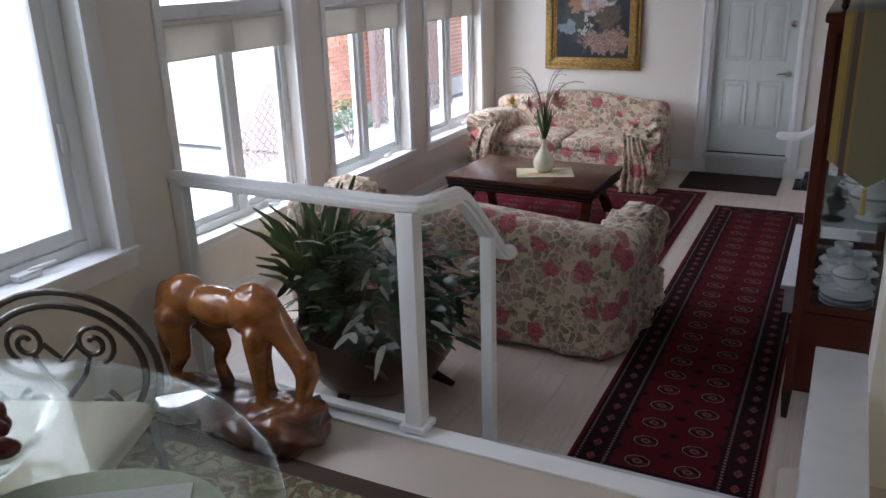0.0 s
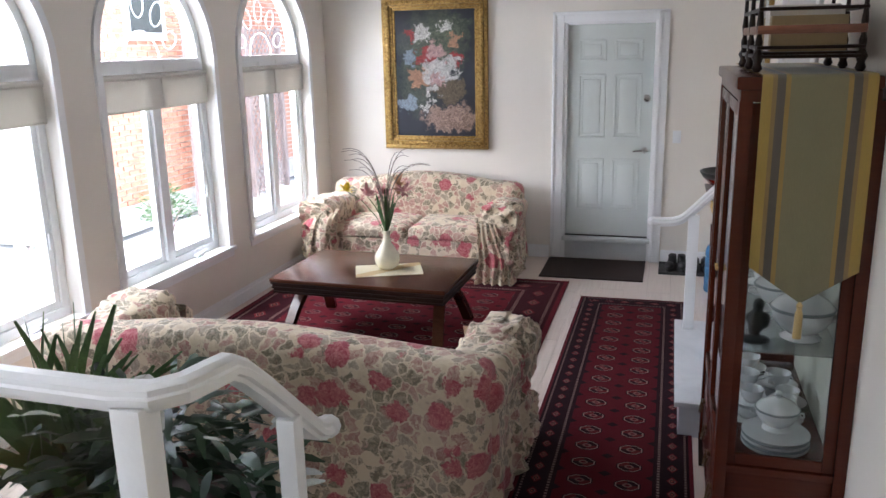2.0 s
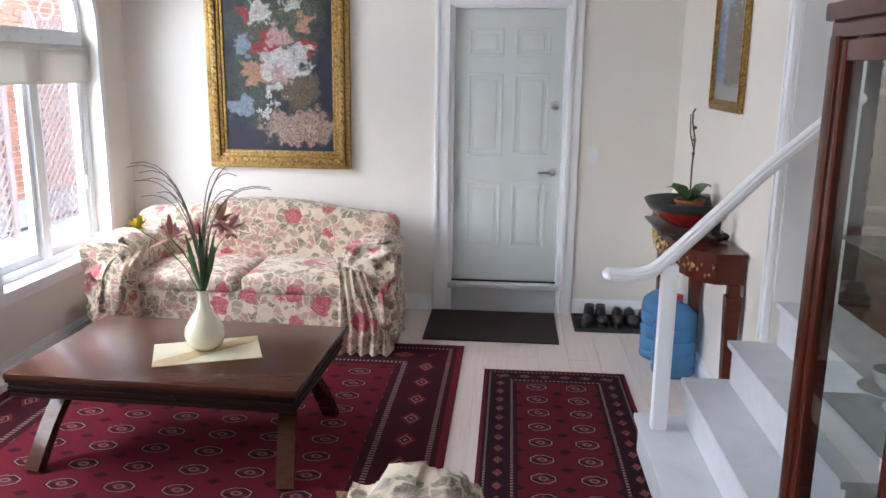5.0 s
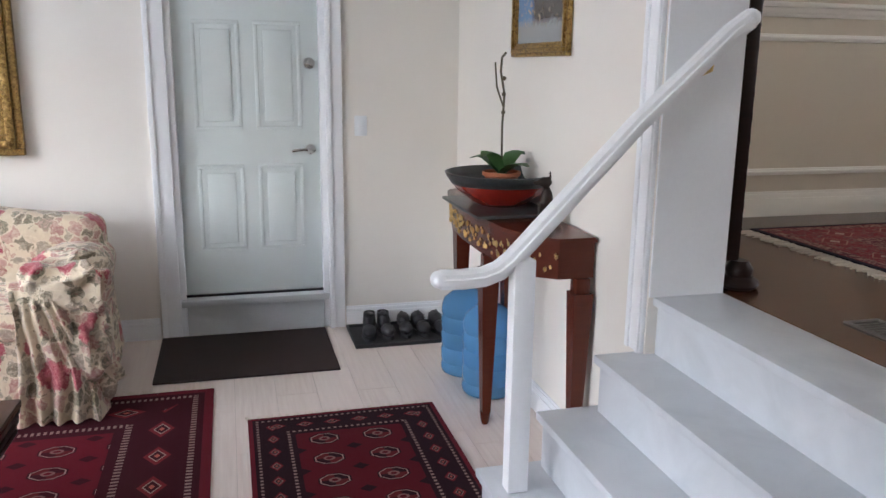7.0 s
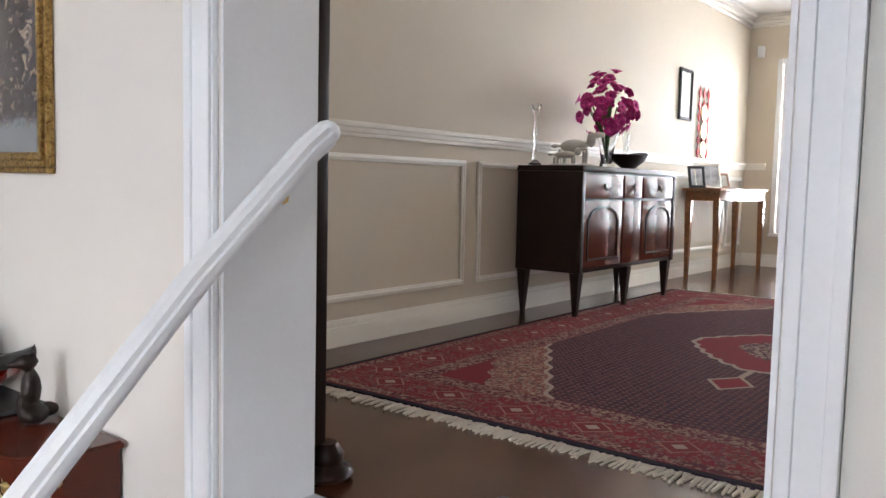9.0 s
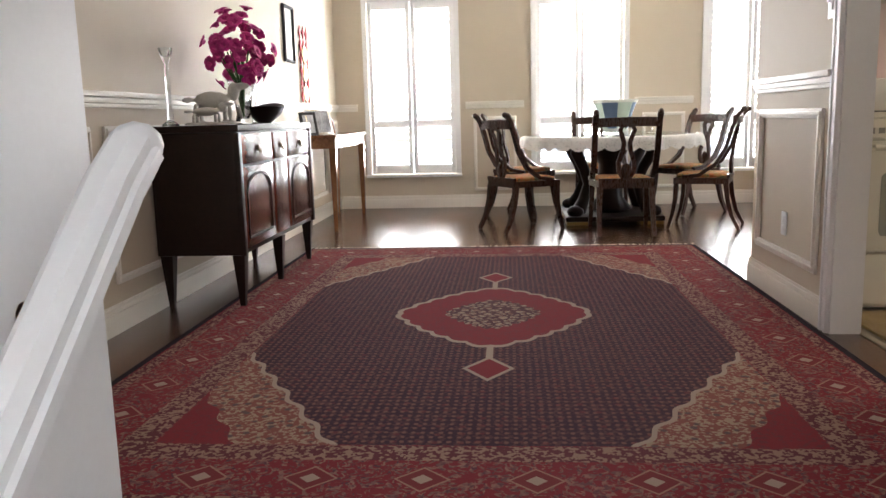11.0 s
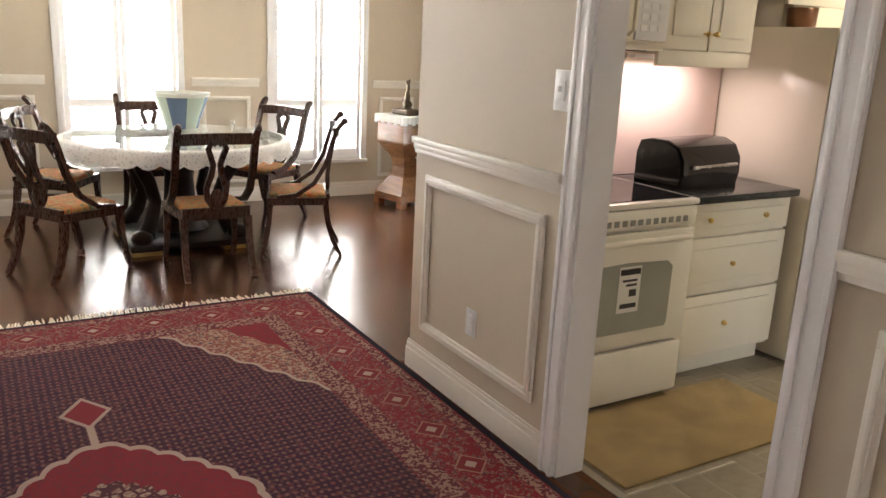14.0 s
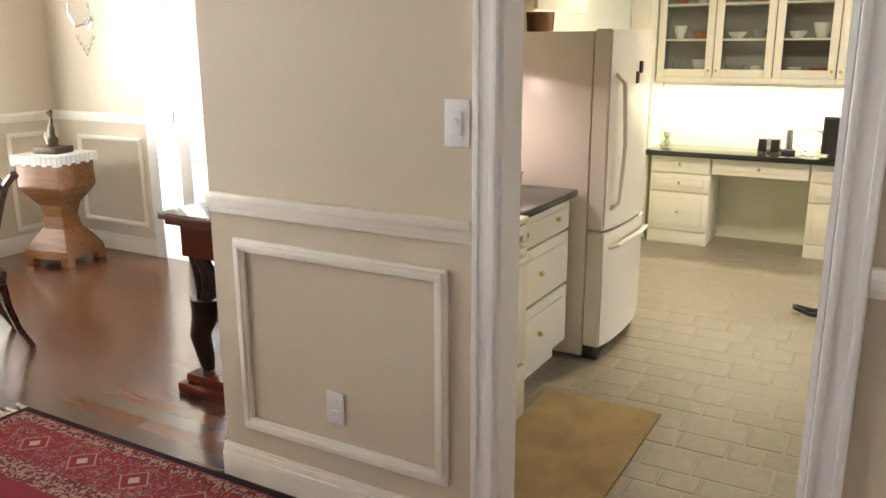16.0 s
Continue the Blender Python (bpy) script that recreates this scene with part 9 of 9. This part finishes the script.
# ---- desk wall
def desk():
    d = thing("desk_cabinet", "ivory built-in desk drawers with brass knobs", "cabinet", (3.28, -8.86, L))
    for name, x0, x1 in (("a", -0.24, 0.24),):
        bm = B()
        box(bm, x0, x1, -0.43, -0.022, 0.11, 0.73)
        part("body", bm, IVORY, d, smooth=0)
        bm = B()
        box(bm, x0, x1, -0.43, -0.01, 0.0, 0.11, 0.003)
        part("plinth", bm, IVORY, d)
        for z0, z1 in ((0.12, 0.43), (0.445, 0.585), (0.60, 0.725)):
            raised_front("drawer", 0.0, x0 + 0.005, x1 - 0.005, z0, z1, d, IVORY, "y", [(0.0, (z0 + z1) / 2)], 0.04)
    e = thing("desk_cabinet", "ivory built-in desk drawers with brass knobs", "cabinet", (2.05, -8.86, L))
    bm = B()
    box(bm, -0.26, 0.26, -0.43, -0.022, 0.11, 0.73)
    part("body", bm, IVORY, e, smooth=0)
    bm = B()
    box(bm, -0.26, 0.26, -0.43, -0.01, 0.0, 0.11, 0.003)
    part("plinth", bm, IVORY, e)
    for z0, z1 in ((0.12, 0.43), (0.445, 0.585), (0.60, 0.725)):
        raised_front("drawer", 0.0, -0.255, 0.255, z0, z1, e, IVORY, "y", [(0.0, (z0 + z1) / 2)], 0.04)
    p = thing("pencil_drawer", "wide shallow ivory drawer over the knee space", "drawer", (2.675, -8.86, L))
    bm = B()
    box(bm, -0.36, 0.36, -0.43, -0.022, 0.62, 0.73)
    part("box", bm, IVORY, p, smooth=0)
    raised_front("front", 0.0, -0.355, 0.355, 0.60, 0.725, p, IVORY, "y", [(0.0, 0.66)], 0.035)


desk()
bm = B()
box(bm, 1.70, 3.56, -9.295, -8.80, L + 0.732, L + 0.775, 0.008)
solo("stone_worktop", bm, GRANITE, "black stone desk top in the kitchen", "countertop")


def glass_uppers():
    for k in range(4):
        x1 = 3.56 - 0.445 * k
        x0 = x1 - 0.443
        c = thing("glass_cabinet", "ivory wall cabinet with a glass door and dishes", "cabinet", ((x0 + x1) / 2, -9.0, 2.19), 0, "glass wall cabinets")
        hw = (x1 - x0) / 2
        bm = B()
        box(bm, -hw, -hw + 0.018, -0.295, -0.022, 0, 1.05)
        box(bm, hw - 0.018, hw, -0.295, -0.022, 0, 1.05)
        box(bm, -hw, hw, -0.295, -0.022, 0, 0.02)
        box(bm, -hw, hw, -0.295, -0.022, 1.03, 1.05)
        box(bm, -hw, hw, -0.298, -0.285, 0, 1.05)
        # carcass colour is darkened to hold the shade inside the cabinet
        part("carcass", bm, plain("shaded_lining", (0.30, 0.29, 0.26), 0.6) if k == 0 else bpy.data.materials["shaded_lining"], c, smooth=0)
        for z in (0.28, 0.55, 0.80):
            bm = B()
            box(bm, -hw + 0.02, hw - 0.02, -0.28, -0.03, z, z + 0.016)
            part("shelf", bm, IVORY, c, smooth=0)
        bm = B()
        for a0, a1, z0, z1 in ((-hw + 0.003, -hw + 0.06, 0.0, 1.05), (hw - 0.06, hw - 0.003, 0.0, 1.05), (-hw + 0.06, hw - 0.06, 0.0, 0.06), (-hw + 0.06, hw - 0.06, 0.99, 1.05)):
            box(bm, a0, a1, -0.02, 0.0, z0, z1, 0.004)
        d = part("door", bm, IVORY, c)
        bm = B()
        box(bm, -hw + 0.06, hw - 0.06, -0.012, -0.008, 0.06, 0.99)
        part("glass", bm, GLASS, d, smooth=0)
        bm = B()
        kx = (hw - 0.03) * (-1 if k % 2 == 0 else 1)
        rod(bm, (kx, 0, 0.05), (kx, 0.014, 0.05), 0.006, n=8)
        blob(bm, (kx, 0.02, 0.05), 0.012, 2)
        part("knob", bm, BRASS, d, "brass knob")
        bm = B()
        box(bm, -hw, hw, -0.30, 0.002, -0.045, -0.002, 0.003)
        part("light_rail", bm, IVORY, c)
        rnd = random.Random(40 + k)
        for z in (0.022, 0.297, 0.567):
            for q in range(2):
                dish = thing("dish", "bowl or dish on the cabinet shelf", "dish", ((x0 + x1) / 2 - 0.09 + 0.17 * q, -9.14, 2.19 + z), 0, "dishes in the glass cabinets")
                bm = B()
                r, hh = rnd.uniform(0.045, 0.085), rnd.uniform(0.05, 0.12)
                lathe(bm, [(r * 0.5, 0), (r * 0.55, 0.006), (r * 0.9, hh * 0.6), (r, hh), (r * 0.95, hh), (r * 0.5, 0.012)], n=18)
                part("bowl", bm, (PORC, TERRA, GREYRIM)[rnd.randrange(3)], dish, smooth=60)


glass_uppers()
tp = thing("pantry_cabinet", "tall ivory pantry cabinet in the corner", "cabinet", (3.675, -8.95, L))
bm = B()
box(bm, -0.105, 0.10, -0.34, -0.022, 0.0, 2.45)
part("body", bm, IVORY, tp, smooth=0)
raised_front("door", 0.0, -0.10, 0.10, 0.12, 0.95, tp, IVORY, "y", [(-0.07, 0.8)], 0.04)
raised_front("door", 0.0, -0.10, 0.10, 0.96, 2.43, tp, IVORY, "y", [(-0.07, 1.1)], 0.04)

dz = L + 0.7755
rd = thing("desk_radio", "small silver desk radio", "radio", (2.64, -9.02, dz))
bm = B()
box(bm, -0.085, 0.085, -0.04, 0.04, 0, 0.125, 0.012)
part("case", bm, STEEL, rd)
for x in (-0.045, 0.045):
    bm = B()
    box(bm, x - 0.03, x + 0.03, 0.04, 0.044, 0.015, 0.11, 0.002)
    part("speaker", bm, BLACK, rd)
ph = thing("cordless_phone", "silver cordless phone standing in its cradle", "phone", (2.50, -9.02, dz), 10)
bm = B()
box(bm, -0.05, 0.05, -0.05, 0.05, 0, 0.035, 0.01)
part("cradle", bm, BLACK, ph)
bm = B()
box(bm, -0.025, 0.025, -0.016, 0.014, 0.025, 0.19, 0.01)
part("handset", bm, STEEL, ph)
cb = thing("clear_canister", "clear round canister on a stand", "canister", (2.36, -9.08, dz))
bm = B()
lathe(bm, [(0.05, 0), (0.055, 0.02), (0.03, 0.03), (0.085, 0.06), (0.095, 0.12), (0.08, 0.18), (0.07, 0.185)], n=24)
part("jar", bm, CRYST, cb, smooth=60)
tv = thing("small_monitor", "small black flat monitor on the desk", "monitor", (2.14, -9.0, dz), -8)
bm = B()
box(bm, -0.13, 0.13, -0.02, 0.02, 0.02, 0.30, 0.008)
part("screen_case", bm, BLACK, tv)
bm = B()
box(bm, -0.115, 0.115, 0.0201, 0.0215, 0.04, 0.28)
part("screen", bm, plain("dark_screen", (0.015, 0.016, 0.02), 0.1, bump=0.0), tv, smooth=0)
bm = B()
box(bm, -0.07, 0.07, -0.05, 0.05, 0, 0.02, 0.004)
part("foot", bm, BLACK, tv)
bm = B()
for at, r, s in (((0, 0, 0.04), 0.035, (1, 0.9, 1.1)), ((0, 0.01, 0.10), 0.028, (1.1, 0.9, 0.9)), ((-0.02, 0.02, 0.125), 0.012, (1, 1, 1)), ((0.02, 0.02, 0.125), 0.012, (1, 1, 1)), ((0.03, 0.02, 0.02), 0.018, (1.4, 1.2, 0.8))):
    blob(bm, at, r, 2, s)
fg = solo("green_figurine", bm, plain("pale_green_ceramic", (0.42, 0.46, 0.30), 0.3, var=0.2), "small pale green ceramic figurine on the desk", "figurine", (3.44, -9.02, dz))
rm = fg.modifiers.new("merge", "REMESH")
rm.mode, rm.voxel_size, rm.use_smooth_shade = "VOXEL", 0.006, True
# under-cabinet lights
for name, x0, y0, w, h, e, col, z in (("desk_strip_light", 2.7, -9.12, 1.6, 0.05, 16, (1.0, 0.95, 0.68), 2.143), ("counter_strip_light", 3.54, -5.5, 0.05, 0.5, 5, (1.0, 0.82, 0.78), 2.343)):
    lamp = area_lamp(name, (x0, y0, z - 0.026), (x0, y0, 0), w, h, e * 0.36, col)
    bm = B()
    box(bm, -w / 2, w / 2, -h / 2, h / 2, -0.02, 0.0, 0.003)
    solo("strip_light", bm, VINYL, "slim white strip light under the wall cabinets", "light", (x0, y0, z))


n = Nodes("golden_bath_mat")
v = n.coord()
f = n.noise(v, 5, 4)
n.set(n.mix(n.step(f, 0.4, 0.65), (0.42, 0.29, 0.10), (0.30, 0.20, 0.065)), 0.95, Sheen_Weight=0.3)
n.bump(n.noise(v, 240, 2), 0.8, 0.01)
fringed_rug("kitchen_rug", "worn golden shag rug on the kitchen floor", n.m, 2.80, -5.05, L + 0.0065, 0.27, 0.56, ())
bm = B()
sweep(bm, [(0.0, 0.0, 0.012), (0.10, 0.05, 0.03), (0.19, 0.02, 0.05), (0.2, -0.05, 0.04), (0.1, -0.10, 0.012), (0.0, -0.12, 0.012)], circle(0.014, 8))
solo("black_hose", bm, BLACK, "curved black hose lying on the tiles", "hose", (2.0, -7.38, L + 0.006))
kl = thing("kitchen_lamp", "flush amber glass ceiling lamp in the kitchen", "lamp", (2.6, -7.2, H))
bm = B()
lathe(bm, [(0.02, -0.13), (0.10, -0.11), (0.16, -0.06), (0.17, -0.03), (0.16, -0.02)], n=28)
part("shade", bm, glow("amber_glass", (1.0, 0.68, 0.30), 1.2), kl, "glowing amber glass", 60)
bm = B()
lathe(bm, [(0.18, -0.02), (0.18, 0.0), (0.02, 0.0)], n=28)
part("canopy", bm, BRASS, kl)
area_lamp("kitchen_ceiling_light", (2.6, -7.2, H - 0.15), (2.6, -7.2, 0), 0.3, 0.3, 12, (1.0, 0.86, 0.66))

# ---- floor pieces last: laminate boards and kitchen tiles
host = bpy.data.objects["floor_sun_room"]
boards = {}
rnd = random.Random(77)
for i in range(21):
    x0 = WX + 0.2 * i
    y = -0.002 - rnd.uniform(0.2, 1.2)
    y_hi = -0.002
    while y_hi > -6.64:
        y_lo = max(y, -6.645)
        ln = round(y_hi - y_lo, 1)
        key = round(ln, 1)
        if key not in boards:
            bm = B()
            box(bm, 0.0012, 0.1988, -(key / 2) + 0.0012, key / 2 - 0.0012, -0.006, 0.0)
            boards[key] = mesh_of("board", bm, LAMINATE, 0)
        ob = new("board", boards[key])
        ob.parent = host
        ob.matrix_basis = pose(x0, (y_hi + y_lo) / 2, 0) @ Matrix.Diagonal((1, (y_hi - y_lo) / key if key else 1, 1, 1))
        y_hi = y_lo
        y = y_lo - 1.22
host = bpy.data.objects["floor_kitchen"]
tiles = {}
rnd = random.Random(41)
TZ = L - 0.0032


def tile_box(bm, w, d):
    """A tumbled tile about its centre with eased upper edges."""
    lo = [(sx * w / 2, sy * d / 2, -0.002) for sx, sy in ((-1, -1), (1, -1), (1, 1), (-1, 1))]
    mid = [(x, y, 0.006) for x, y, z in lo]
    hi = [(x - math.copysign(0.006, x), y - math.copysign(0.006, y), 0.009) for x, y, z in lo]
    rings = [[bm.verts.new(p) for p in ring] for ring in (lo, mid, hi)]
    for a, b in zip(rings, rings[1:]):
        for k in range(4):
            bm.faces.new((a[k], a[(k + 1) % 4], b[(k + 1) % 4], b[k]))
    bm.faces.new(rings[-1])


y, row = -4.47, 0
far_v, far_f = [], []
while y > -9.25:
    d = (0.20, 0.15, 0.20, 0.13)[row % 4]
    x = 1.34 - (0.0, 0.09, 0.14, 0.05)[row % 4]
    k = row * 2
    while x < 3.72:
        w = (0.20, 0.15, 0.28, 0.20, 0.13)[k % 5]
        x0, x1 = max(x, 1.32), min(x + w, 3.78)
        if x1 - x0 > 0.05:
            key = (round(x1 - x0, 3), d)
            if key not in tiles:
                bm = B()
                tile_box(bm, key[0] - 0.005, d - 0.005)
                tiles[key] = mesh_of("floor_tile", bm, TILE, 0)
            cx, cy = (x0 + x1) / 2, y - d / 2
            if cy > -7.6:
                ob = new("floor_tile", tiles[key])
                ob.parent = host
                ob.matrix_basis = pose(cx, cy, TZ + rnd.uniform(-0.0008, 0.0008), rnd.uniform(-0.25, 0.25), rnd.uniform(-0.25, 0.25), 0)
            else:
                base = len(far_v)
                far_v += [(cx + p.co.x, cy + p.co.y, TZ + p.co.z) for p in tiles[key].vertices]
                far_f += [tuple(base + q for q in poly.vertices) for poly in tiles[key].polygons]
        x += w
        k += 1
    y -= d
    row += 1
me = bpy.data.meshes.new("far_tiles")
me.from_pydata(far_v, [], far_f)
me.materials.append(TILE)
ob = new("far_tiles", me)
ob.parent = host
tagged(ob, kind="stuff")
